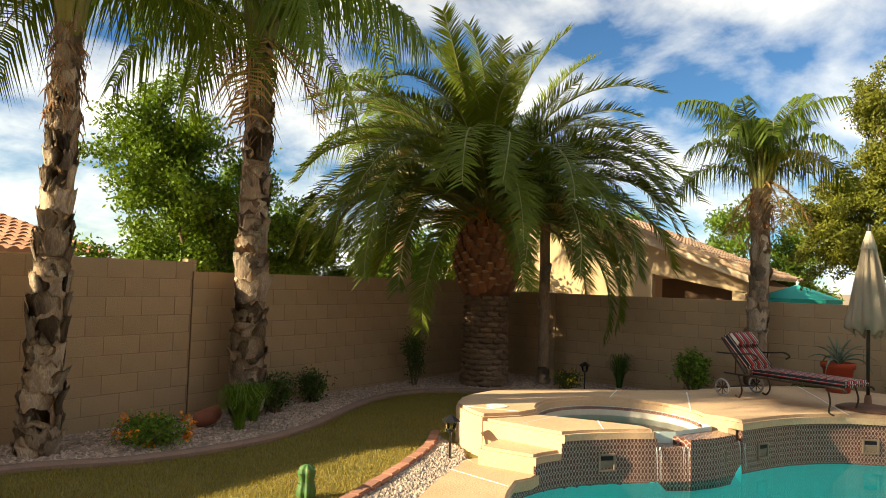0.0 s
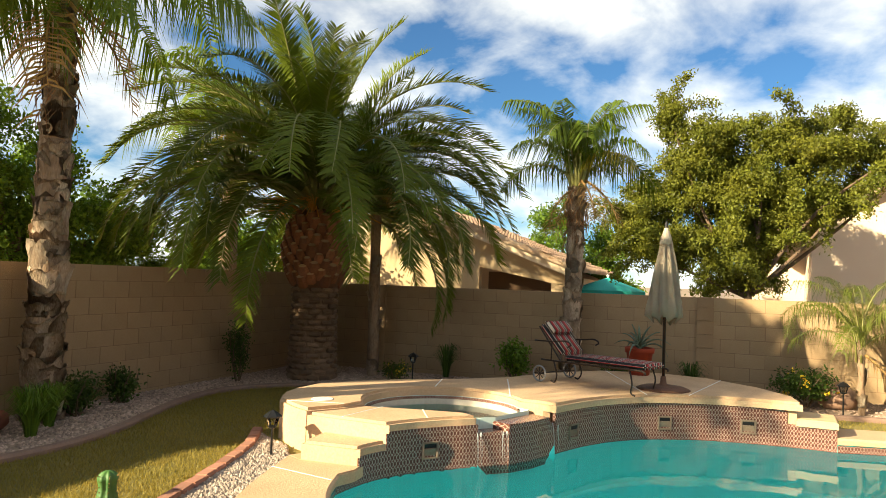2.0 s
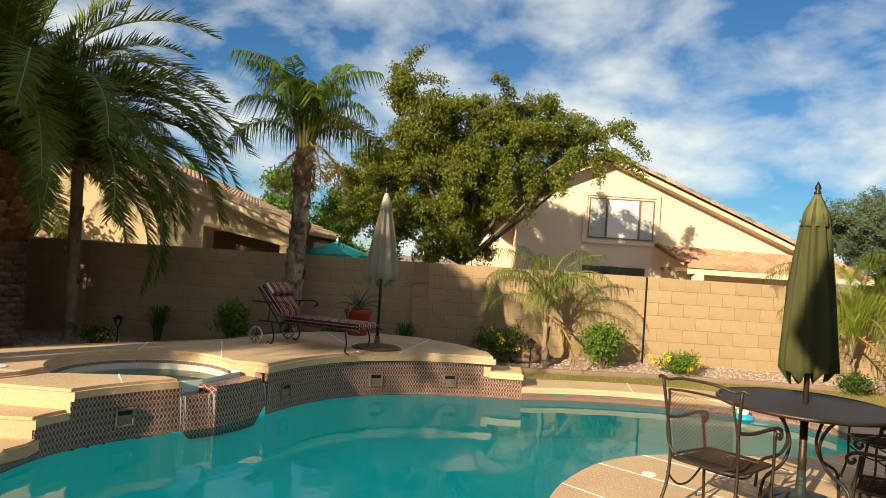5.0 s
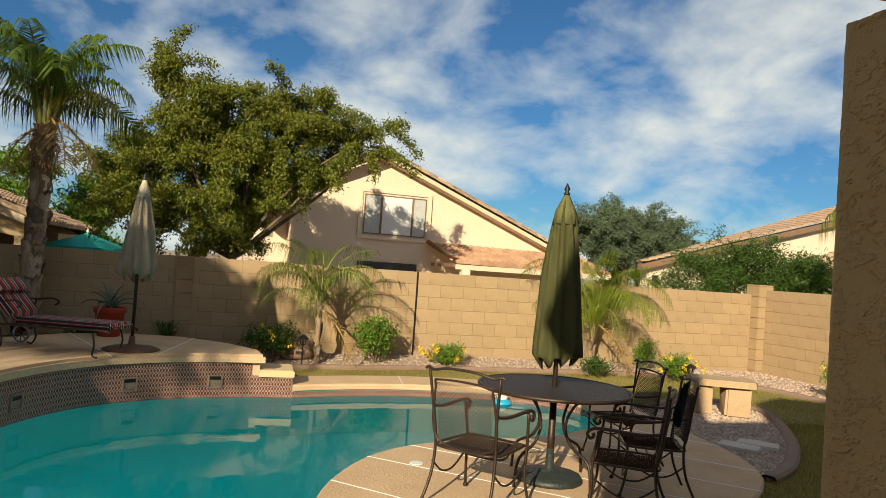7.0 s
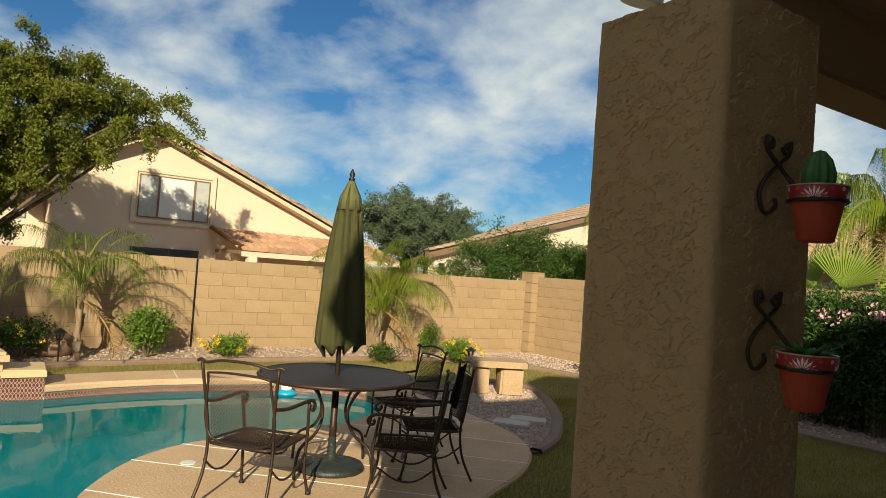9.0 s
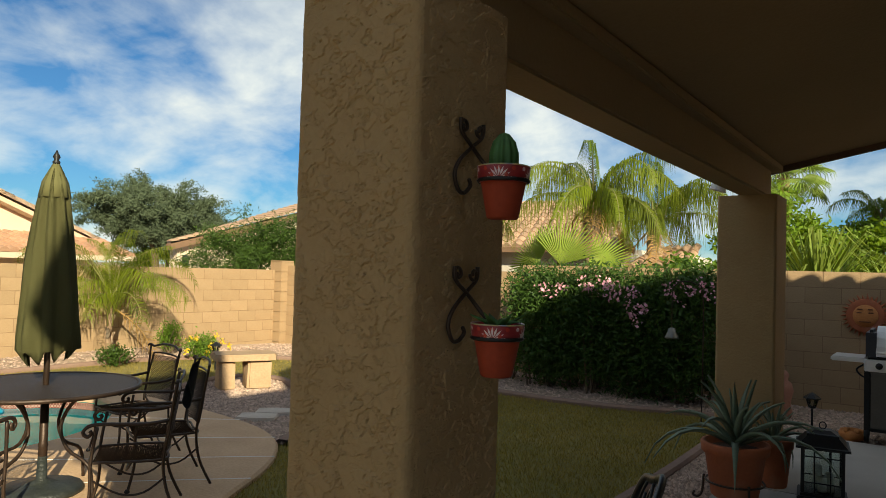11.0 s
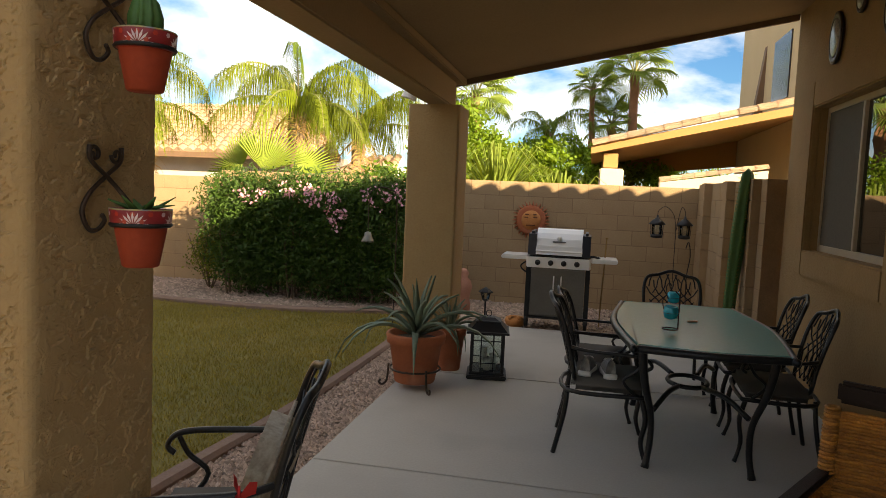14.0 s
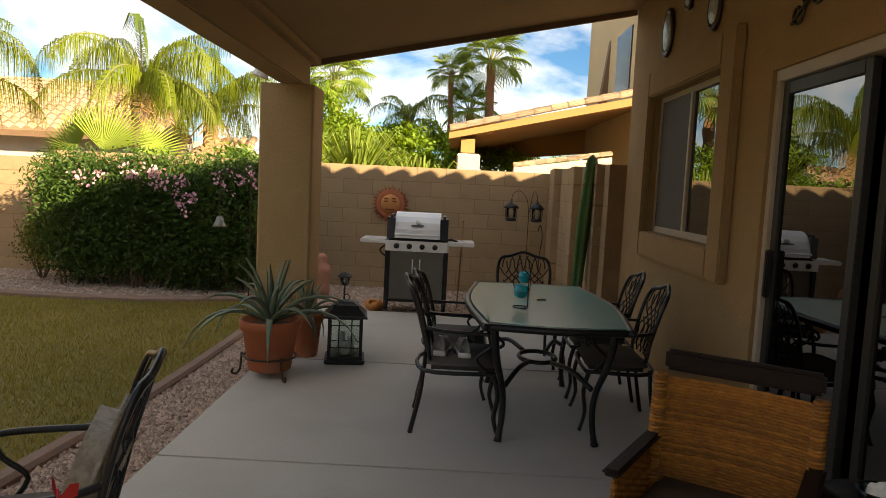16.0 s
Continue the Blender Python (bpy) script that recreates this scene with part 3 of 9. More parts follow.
raised = tagged(part("raised_deck", bm, M_DECK), "raised tan concrete sun deck beside the spa", "deck", kind="structure")
bm = B()
inner = grown([(-8.5, 1.45)] + [(float(x) - 0.05, float(y) - 0.06) for x, y in RAISED[6:25]] + UP[20:], -0.003)
slab(bm, inner, -0.3, 0.262)
part("deck_footing", bm, M_DECK, raised, "cream textured face under the deck")
for p0, p1 in (((-8.24, 0.3), (-9.9, 0.65)), ((-7.02, -1.5), (-8.3, -1.9)), ((-7.18, -2.45), (-7.8, -2.6)), ((-5.66, -2.8), (-5.5, -3.35)), ((-8.0, -0.15), (-10.0, -0.9))):
    bm = B()
    tube(bm, [(*p0, Z_UP), (*p1, Z_UP)], 0.008, 4, flat=0.45)
    part("control_joint", bm, M_WHITE, raised, "pale filled control joint")
# lower wall step by the far coping
bm = B()
slab(bm, [(-8.45, 1.44), (-8.44, 1.86), (-9.0, 1.9), (-9.1, 1.4)], 0.09, 0.17, 0.015)
slab(bm, [(-8.56, 1.5), (-8.56, 1.82), (-8.95, 1.85), (-9.05, 1.45)], -0.2, 0.09)
tagged(part("wall_step", bm, M_CAP), "cream concrete cap of the low wall step", "wall", kind="structure")
# spa: middle slab, steps
edge2 = edge_run(-5.95, -5.26)
edge3 = edge_run(-5.28, -4.94)
side2 = [(-5.86, -2.67), (-5.95, -2.3), (-6.02, -1.95), (-6.06, -1.7), (-5.97, -1.54)]
mid = [(-5.62, -2.775), (-5.28, -2.985), (-5.25, -2.62), (-5.225, -2.1)] + edge2[::-1] + side2[::-1]
bm = B()
slab(bm, mid, 0.225, 0.32, 0.026)
slab(bm, [(-5.62, -2.775), (-5.28, -2.985), (-5.25, -2.62), (-5.2265, -2.13), (-5.3, -2.115), (-5.35, -2.15)] + [(x - 0.045, y - 0.05) for x, y in edge2[::-1]] + [(x + 0.0, y - 0.02) for x, y in side2[::-1]], -0.3, 0.225)
ledge = tagged(part("spa_bench", bm, M_DECK), "cream textured concrete ledge at the spa", "wall", kind="structure")
for p0, p1 in (((-5.27, -2.6), (-5.9, -2.5)), ((-5.62, -1.9), (-5.98, -2.1))):
    part("control_joint", tube(B(), [(*p0, 0.32), (*p1, 0.32)], 0.008, 4, flat=0.45), M_WHITE, ledge, "pale filled control joint")
bm = B()
slab(bm, [(-4.87, -2.77), (-4.91, -2.215)] + edge3[::-1] + [(-5.3, -2.2), (-5.3, -2.8)], 0.068, 0.16, 0.026)
slab(bm, [(-4.87, -2.77), (-4.9083, -2.238), (-4.99, -2.24), (-5.03, -2.27)] + [(x - 0.03, y - 0.05) for x, y in edge3[::-1]] + [(-5.3, -2.24), (-5.3, -2.8)], -0.3, 0.068)
tagged(part("spa_step", bm, M_DECK), "cream textured concrete step up to the spa", "step", kind="structure")
# spa basin
SPA = [(SPA_C.x + (SPA_R - 0.005) * math.cos(radians(t)), SPA_C.y + (SPA_R - 0.005) * math.sin(radians(t))) for t in range(124, 312, 4)] + \
      [(-5.95, -2.3), (-6.02, -1.95), (-6.08, -1.7), (-6.16, -1.56), (-6.28, -1.44), (-6.57, -1.33), (-6.83, -1.24)]
bm = B()
top = [bm.verts.new((x, y, 0.265)) for x, y in SPA]
low = [bm.verts.new((x, y, -0.1)) for x, y in grown(SPA, -0.03)]
for i in range(len(SPA)):
    bm.faces.new((top[i], top[(i + 1) % len(SPA)], low[(i + 1) % len(SPA)], low[i]))
bm.faces.new(low)
bmesh.ops.recalc_face_normals(bm, faces=bm.faces)
bmesh.ops.reverse_faces(bm, faces=bm.faces)
tagged(part("spa_basin", bm, M_SPA), "pale plaster basin of the round spa", "spa", kind="structure")
circ = [(SPA_C.x + (SPA_R - 0.02) * math.cos(radians(t)), SPA_C.y + (SPA_R - 0.02) * math.sin(radians(t))) for t in range(122, 316, 5)]
tile_band("spa_band", circ, 0.232, 0.262, "brown mosaic row inside the spa", 0.01, -1)
pale = tile_band("spa_pale_band", circ, 0.10, 0.232, "cream tile band inside the spa", 0.01, -1)
pale.data.materials[0] = mat("cream_tile", (0.62, 0.57, 0.48), (0.52, 0.46, 0.38), 0.3, 20, 80, bump=0.1)
bm = B()
vs = [bm.verts.new((x, y, 0.168)) for x, y in grown(SPA, -0.01)]
f = bm.faces.new(vs)
f.normal_update()
if f.normal.z < 0:
    f.normal_flip()
tagged(part("spa_water", bm, M_WATER), "still clear water in the spa", "water", kind="structure")
# spillways with a tiled pier between


def tiled_block(name, poly, z0, z1, label):
    """A mosaic-clad block on a plan outline."""
    bm = B()
    uv = bm.loops.layers.uv.new("uv")
    slab(bm, poly, z0, z1, 0.006)
    for f in bm.faces:
        for lp in f.loops:
            c = lp.vert.co
            lp[uv].uv = (c.x, c.y) if abs(f.normal.z) > 0.5 else ((c.x - c.y) * 0.71, c.z)
    return tagged(part(name, bm, M_MOSAIC), label, "tile", kind="structure")


tiled_block("spillway_pier", [(-6.18, -1.27), (-6.45, -1.11), (-6.75, -1.0), (-6.84, -1.2), (-6.57, -1.34), (-6.26, -1.46)], -0.24, 0.225, "tiled pier between the two spillways")
tiled_block("spillway_sill", [(-5.95, -1.53), (-6.19, -1.275), (-6.27, -1.46), (-6.06, -1.68)], -0.24, 0.155, "wet tiled spillway sill of the spa")
tiled_block("spillway_edge", [(-6.74, -1.005), (-6.95, -0.93), (-6.98, -1.2), (-6.83, -1.22)], -0.24, 0.155, "narrow wet tiled spillway of the spa")
M_FALL = mat("falling_water", (0.7, 0.74, 0.74), (0.8, 0.84, 0.84), 0.3, 20, 80, bump=0.3, trans=0.3)
for p0, p1 in (((-5.95, -1.53), (-5.99, -1.49)), ((-6.14, -1.33), (-6.18, -1.29)), ((-6.79, -0.995), (-6.9, -0.95))):
    bm = B()
    a_, b_ = Vector((*p0, 0)), Vector((*p1, 0))
    off = Vector((b_.y - a_.y, a_.x - b_.x, 0)).normalized()
    if off.x < 0:
        off = -off
    rng = random.Random(int(p0[0] * 100))
    for s in np.linspace(0, 1, 4):
        q = a_.lerp(b_, float(s) + rng.uniform(-0.15, 0.15))
        tube(bm, [q + Vector((0, 0, 0.16)), q + off * rng.uniform(0.012, 0.02) + Vector((0, 0, 0.12)), q + off * rng.uniform(0.02, 0.035) + Vector((0, 0, 0.0)), q + off * rng.uniform(0.025, 0.045) + Vector((0, 0, Z_WATER + rng.uniform(0, 0.06)))], [0.003, 0.0014, 0.001, 0.0006], 4)
    tagged(part("waterfall", bm, M_FALL, smooth=True), "thin sheet of water falling into the pool", "water", kind="structure")

# beds: gravel sheets with edging
def bed_z(x, y):
    return -0.035 + (0.12 * max(0.0, min(1.0, (-10.0 - x) / 0.8)) if -3 < y < 8 else 0.0)


S_EDGE = spline([(1.5, -5.9), (-0.6, -5.85), (-2.17, -5.63), (-3.04, -5.15), (-4.09, -4.93), (-5.0, -5.05), (-5.84, -5.36), (-6.8, -5.68), (-7.6, -5.72), (-8.3, -5.35), (-8.75, -4.6), (-8.7, -3.6), (-8.4, -2.5)], 5)
W_EDGE = spline([(-9.7, 1.5), (-10.05, 2.05), (-10.14, 3.0), (-10.28, 4.2), (-10.25, 5.4), (-10.2, 7.0), (-10.0, 8.0), (-9.4, 8.95), (-8.7, 9.4), (-7.6, 9.55), (-6.6, 9.55), (-5.6, 9.25), (-4.8, 9.1), (-3.8, 9.05), (-2.9, 9.15), (-1.95, 9.45), (-1.6, 9.0), (-1.5, 7.6), (-1.52, 5.6), (-1.6, 4.6), (-1.7, 3.4), (-1.9, 2.2), (-2.0, 1.2)], 5)
S_BED = [(1.5, S_Y), (W_X, S_Y), (W_X, -2.4)] + [tuple(q) for q in S_EDGE[::-1]]
W_BED = [(W_X, -2.4), (-8.4, -2.5), (-8.9, -1.2), (-9.6, 1.2)] + [tuple(q) for q in W_EDGE] + [(-1.0, 1.2), (-1.0, 9.0), (1.8, 9.0), (1.8, N_Y), (W_X, N_Y)]
E_EDGE = spline([(-4.45, 5.35), (-4.75, 5.85), (-5.25, 6.4), (-5.75, 6.85), (-6.5, 7.4), (-7.2, 7.75), (-7.75, 7.5), (-7.7, 6.8), (-7.3, 6.0)], 5)
E_BED = [tuple(q) for q in E_EDGE] + [(-6.3, 5.6), (-5.2, 5.5)]
R_EDGE = spline([(-2.4, -2.75), (-3.0, -2.9), (-3.58, -3.03), (-4.2, -3.2), (-5.1, -3.5), (-5.75, -3.85)], 5)
R_BED = [tuple(q) for q in R_EDGE] + [(-5.5, -3.55), (-5.3, -3.2), (-4.95, -2.95), (-4.1, -2.72), (-3.4, -2.43), (-2.7, -1.9)]
for nm, poly, ob_label in (("gravel_bed_south", S_BED, "bed of tan crushed gravel along the block wall"), ("gravel_bed_west", W_BED, "bed of tan crushed gravel under shrubs"),
                           ("gravel_bed_pool", E_BED, "gravel bed beside the pool deck"), ("gravel_bed_steps", R_BED, "bed of pale river pebbles beside the steps")):
    bm = B()
    sheet(bm, [(float(x), float(y)) for x, y in poly], [], -0.035)
    if nm == "gravel_bed_west":
        bmesh.ops.subdivide_edges(bm, edges=[ed for ed in bm.edges if ed.calc_length() > 0.8], cuts=3, use_grid_fill=True)
        for v in bm.verts:
            v.co.z = bed_z(v.co.x, v.co.y)
    tagged(part(nm, bm, M_GRAVEL), ob_label, "gravel", kind="structure")
for nm, line, w in (("kerb_south", S_EDGE, 0.11), ("kerb_west", W_EDGE, 0.11), ("kerb_pool", E_EDGE, 0.13)):
    bm = B()
    rings = []
    for i, p in enumerate(line):
        t = Vector(line[min(i + 1, len(line) - 1)]) - Vector(line[max(i - 1, 0)])
        t.normalize()
        nn = Vector((-t.y, t.x)) * (w / 2)
        rings.append([bm.verts.new((p[0] + s * nn.x, p[1] + s * nn.y, z)) for s, z in ((-1, -0.1), (-1, -0.01), (-0.6, 0.012), (0.6, 0.012), (1, -0.01), (1, -0.1))])
    for a_, b_ in zip(rings, rings[1:]):
        for j in range(5):
            bm.faces.new((a_[j], a_[j + 1], b_[j + 1], b_[j]))
    bmesh.ops.recalc_face_normals(bm, faces=bm.faces)
    tagged(part(nm, bm, M_EDGE), "curved red-brown concrete kerb between lawn and gravel", "kerb", kind="structure")

# patio slab and house
bm = B()
box(bm, (-1.05, 4.66, -0.14), (H_X, 6.73, 0.0), 0.008)
box(bm, (-1.05, 6.74, -0.14), (H_X, 9.0, 0.0), 0.008)
box(bm, (-1.05, -1.9, -0.14), (H_X, 4.65, 0.0), 0.008)
tagged(part("patio_slab", bm, M_CONC), "smooth grey concrete patio floor with score joints", "floor", kind="structure")


def block_wall(name, p0, p1, z0, courses, label, face, thick=0.2, cap=True, ph=0.0):
    """A wall of laid blocks: a mortar core with separate blocks on the seen face (their fronts stand proud of the joints)."""
    p0, p1 = Vector(p0), Vector(p1)
    d = (p1 - p0)
    L = d.length
    d.normalize()
    nn = Vector((-d.y, d.x)) * face
    ang = math.atan2(d.y, d.x)
    bm = B()
    m = Matrix.Translation((p0.x, p0.y, z0)) @ Matrix.Rotation(ang, 4, "Z")
    box(bm, (0, -0.1 * 1, -0.4), (L, 0.1, courses * 0.2032 - 0.004), 0, m)
    core = tagged(part(name, bm, M_GROUT), label, "wall", kind="structure")
    full, half = B(), B()
    box(full, (0.003, -0.1035, 0.003), (0.4035, 0.1035, 0.2), 0.003)
    box(half, (0.003, -0.1035, 0.003), (0.2005, 0.1035, 0.2), 0.003)
    fm, hm = finish("block", full, M_BLOCK), finish("half_block", half, M_BLOCK)
    rng = random.Random(name)
    for c in range(courses):
        x = -0.2032 if (c + ph) % 2 else 0.0
        while x < L - 0.1:
            lo, hi = max(x, 0), min(x + 0.4064, L)
            w = hi - lo
            use = fm if w > 0.3 else hm
            k = w / (0.4064 if w > 0.3 else 0.2032)
            if w > 0.06:
                piece("block", use, core, m @ Matrix.Translation((lo, rng.uniform(-0.0015, 0.0015), c * 0.2032)) @ Matrix.Diagonal((k, 1, 1, 1)))
            x += 0.4064
    return core


def pilaster(name, x, y, z0, z1, w=0.32, cap=0.05):
    bm = B()
    n_ = int((z1 - z0) / 0.2032 + 0.99)
    for i in range(n_):
        box(bm, (x - w / 2, y - w / 2, z0 + i * 0.2032 + 0.004), (x + w / 2, y + w / 2, min(z0 + (i + 1) * 0.2032, z1)), 0.006)
    return tagged(part(name, bm, M_BLOCK), "tan concrete block pilaster in the garden wall", "wall", kind="structure")


block_wall("wall_south_1", (1.0, S_Y - 0.1), (-4.5, S_Y - 0.1), -0.08, 9, "tan concrete block garden wall in shade", 1)
block_wall("wall_south_2", (-4.52, S_Y - 0.1), (W_X - 0.2, S_Y - 0.1), -0.19, 9, "tan concrete block garden wall in shade", 1, ph=1)
block_wall("wall_west_1", (W_X - 0.1, S_Y), (W_X - 0.1, 0.42), -0.36, 9, "tan concrete block garden wall with dappled sun", 1)
block_wall("wall_west_2", (W_X - 0.1, 0.44), (W_X - 0.1, 4.02), -0.36, 9, "sunlit tan concrete block garden wall", 1)
block_wall("wall_west_3", (W_X - 0.1, 4.04), (W_X - 0.1, N_Y), -0.36, 9, "sunlit tan concrete block garden wall", 1, ph=1)
block_wall("wall_north_1", (W_X - 0.2, N_Y + 0.1), (-5.2, N_Y + 0.1), -0.26, 9, "sunlit tan concrete block garden wall", -1)
block_wall("wall_north_2", (-5.18, N_Y + 0.1), (2.0, N_Y + 0.1), -0.15, 9, "tan concrete block wall shaded below its top course", -1, ph=1)
block_wall("wall_return", (1.84, N_Y), (2.0, 7.95), -0.10, 9, "tan concrete block return wall beside the house", -1)
pilaster("pilaster_1", -4.51, S_Y - 0.08, -0.1, 1.78, 0.12)
pilaster("pilaster_2", -8.27, S_Y - 0.09, -0.1, 1.62, 0.12)
pilaster("pilaster_3", W_X - 0.08, 0.43, -0.1, 1.47, 0.24)
pilaster("pilaster_4", W_X - 0.085, -5.0, -0.1, 1.47, 0.24)
pilaster("pilaster_5", -10.80, N_Y - 0.0, -0.2, 1.66, 0.34)
pilaster("pilaster_6", 1.82, 10.3, -0.1, 1.73, 0.26)
pilaster("pilaster_7", 1.88, 9.2, -0.1, 1.73, 0.26)
pilaster("pilaster_8", 1.94, 8.25, -0.1, 1.73, 0.26)
bm = B()
box(bm, (W_X - 0.005, 4.02, 0.0), (W_X + 0.012, 4.045, 1.46))
tagged(part("expansion_joint", bm, M_BLACK), "dark open expansion joint in the block wall", "joint", kind="structure")

# the house: patio wall with a window and a sliding door
Y_WIN0, Y_WIN1, Z_WIN0, Z_WIN1 = 5.53, 7.1, 1.15, 2.25
Y_DR0, Y_DR1, Z_DR = 1.3, 4.93, 2.13
bm = B()
X1 = H_X + 0.22
for lo, hi in (((H_X, Y_WIN1, -0.1), (X1, 7.9, 3.4)), ((H_X, Y_WIN0, -0.1), (X1, Y_WIN1, Z_WIN0)), ((H_X, Y_WIN0, Z_WIN1), (X1, Y_WIN1, 3.4)),
               ((H_X, Y_DR1, -0.1), (X1, Y_WIN0, 3.4)), ((H_X, Y_DR0, Z_DR), (X1, Y_DR1, 3.4)), ((H_X, -0.95, -0.1), (X1, Y_DR0, 3.4))):
    box(bm, lo, hi)
bmesh.ops.remove_doubles(bm, verts=bm.verts, dist=1e-5)
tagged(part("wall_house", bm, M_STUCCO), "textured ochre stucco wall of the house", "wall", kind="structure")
bm = B()
box(bm, (X1, 7.68, -0.1), (13, 7.9, 3.4))
tagged(part("wall_house_north", bm, M_STUCCO), "ochre stucco end wall of the house", "wall", kind="structure")
bm = B()
box(bm, (X1, -0.95, -0.1), (13, -0.73, 3.4))
# unseen stepped screen, not a known gable, added to shape the deck's shadow
gable = ((-0.95, 3.2), (3.2, 3.2), (3.2, 4.8), (1.4, 5.2), (0.9, 5.0), (0.84, 4.4), (-0.15, 4.4), (-0.3, 5.4), (-1.4, 5.4), (-1.58, 5.0), (-1.75, 4.6), (-1.6, 4.36), (-0.95, 4.3))
near_, far_ = ([bm.verts.new((x, y, z)) for y, z in gable] for x in (2.3, 2.55))
bm.faces.new(near_)
bm.faces.new(far_[::-1])
for i in range(len(gable)):
    k = (i + 1) % len(gable)
    bm.faces.new((near_[i], far_[i], far_[k], near_[k]))
bmesh.ops.recalc_face_normals(bm, faces=bm.faces)
tagged(part("wall_house_south", bm, M_STUCCO), "ochre stucco end wall of the house", "wall", kind="structure")
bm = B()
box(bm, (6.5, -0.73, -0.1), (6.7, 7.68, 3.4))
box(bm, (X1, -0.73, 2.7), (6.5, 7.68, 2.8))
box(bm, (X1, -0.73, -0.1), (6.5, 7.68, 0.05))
# near-black surfaces put the room's dimness into the colour
tagged(part("house_interior", bm, mat("interior_dimness", (0.08, 0.065, 0.05), None, 0.9)), "room behind the glass, dimness painted into its dark surfaces", "wall", kind="structure")
# roof of the main house over the patio wall
bm = B()
vs = [bm.verts.new(c) for c in ((1.62, -1.0, 3.35), (1.62, 8.3, 3.3), (13, 8.3, 3.3), (13, -1.0, 3.35), (5.0, 2.6, 4.6), (5.0, 4.8, 4.6), (9.6, 4.8, 4.6), (9.6, 2.6, 4.6))]
for q in ((0, 1, 5, 4), (1, 2, 6, 5), (2, 3, 7, 6), (4, 5, 6, 7), (0, 3, 2, 1), (0, 4, 7, 3)):
    bm.faces.new([vs[i] for i in q])
bmesh.ops.recalc_face_normals(bm, faces=bm.faces)
tagged(part("house_roof", bm, M_TILE_PALE), "low tiled roof of the house", "roof", kind="structure")

# patio cover: sloping ceiling, beam, two stucco columns
def slope(x):
    return 2.47 + (x + 0.95) * 0.232


bm = B()
xa, xb, ya, yb = -1.06, H_X, 2.6, 7.42
q = []
for x in (xa, xb):
    for y in (ya, yb):
        for dz in (0, 0.16):
            q.append(bm.verts.new((x, y + (0.5 * (x - xa) / (xb - xa) if y == yb else 0), slope(x) + dz)))
for fidx in ((0, 2, 6, 4), (1, 5, 7, 3), (0, 1, 3, 2), (4, 6, 7, 5), (2, 3, 7, 6), (0, 4, 5, 1)):
    bm.faces.new([q[i] for i in fidx])
bmesh.ops.recalc_face_normals(bm, faces=bm.faces)
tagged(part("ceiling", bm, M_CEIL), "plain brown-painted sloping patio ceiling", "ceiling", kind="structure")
bm = B()
box(bm, (-1.06, 2.62, 2.222), (-0.86, 7.3, 2.47), 0.012)
box(bm, (-1.075, 2.6, 2.44), (-0.79, 7.415, 2.5), 0.008)
tagged(part("beam", bm, M_CEIL), "ochre stucco edge beam of the patio cover", "beam", kind="structure")
bm = B()
vs = []
for x in (-1.1, H_X):
    yy = 7.42 + 0.5 * (x - xa) / (xb - xa)
    vs += [bm.verts.new((x, yy + dy, slope(x) + dz)) for dy, dz in ((0.002, -0.05), (0.04, -0.05), (0.04, 0.2), (0.002, 0.2))]
for j in range(4):
    bm.faces.new((vs[j], vs[(j + 1) % 4], vs[4 + (j + 1) % 4], vs[4 + j]))
bm.faces.new(vs[:4])
bm.faces.new(vs[4:])
bmesh.ops.recalc_face_normals(bm, faces=bm.faces)
tagged(part("fascia", bm, mat("fascia_paint", (0.16, 0.09, 0.05), None, 0.7)), "dark brown fascia at the end of the patio cover", "trim", kind="structure")

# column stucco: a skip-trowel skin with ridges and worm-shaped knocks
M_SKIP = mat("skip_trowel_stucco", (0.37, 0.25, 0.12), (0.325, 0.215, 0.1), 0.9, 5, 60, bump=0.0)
n, l = M_SKIP.node_tree.nodes, M_SKIP.node_tree.links
t_, w1, m1, r1, b1, nz = n.new("ShaderNodeTexCoord"), n.new("ShaderNodeTexNoise"), n.new("ShaderNodeMapping"), n.new("ShaderNodeValToRGB"), n.new("ShaderNodeBump"), n.new("ShaderNodeTexNoise")
m1.inputs["Rotation"].default_value = (0.5, 0.6, 0.4)
l.new(t_.outputs["Object"], m1.inputs[0])
l.new(m1.outputs[0], w1.inputs["Vector"])
w1.inputs["Scale"].default_value, w1.inputs["Detail"].default_value, w1.inputs["Distortion"].default_value = 27, 4, 0.9
els = r1.color_ramp.elements
els[0].position, els[0].color = 0.40, (0, 0, 0, 1)
els[1].position, els[1].color = 0.50, (1, 1, 1, 1)
e2 = els.new(0.56)
e2.color = (0.55, 0.55, 0.55, 1)
e3 = els.new(0.70)
e3.color = (0.35, 0.35, 0.35, 1)
l.new(w1.outputs["Fac"], r1.inputs[0])
l.new(r1.outputs[0], b1.inputs["Height"])
b1.inputs["Strength"].default_value, b1.inputs["Distance"].default_value = 0.5, 0.003
l.new(b1.outputs[0], n["Principled BSDF"].inputs["Normal"])


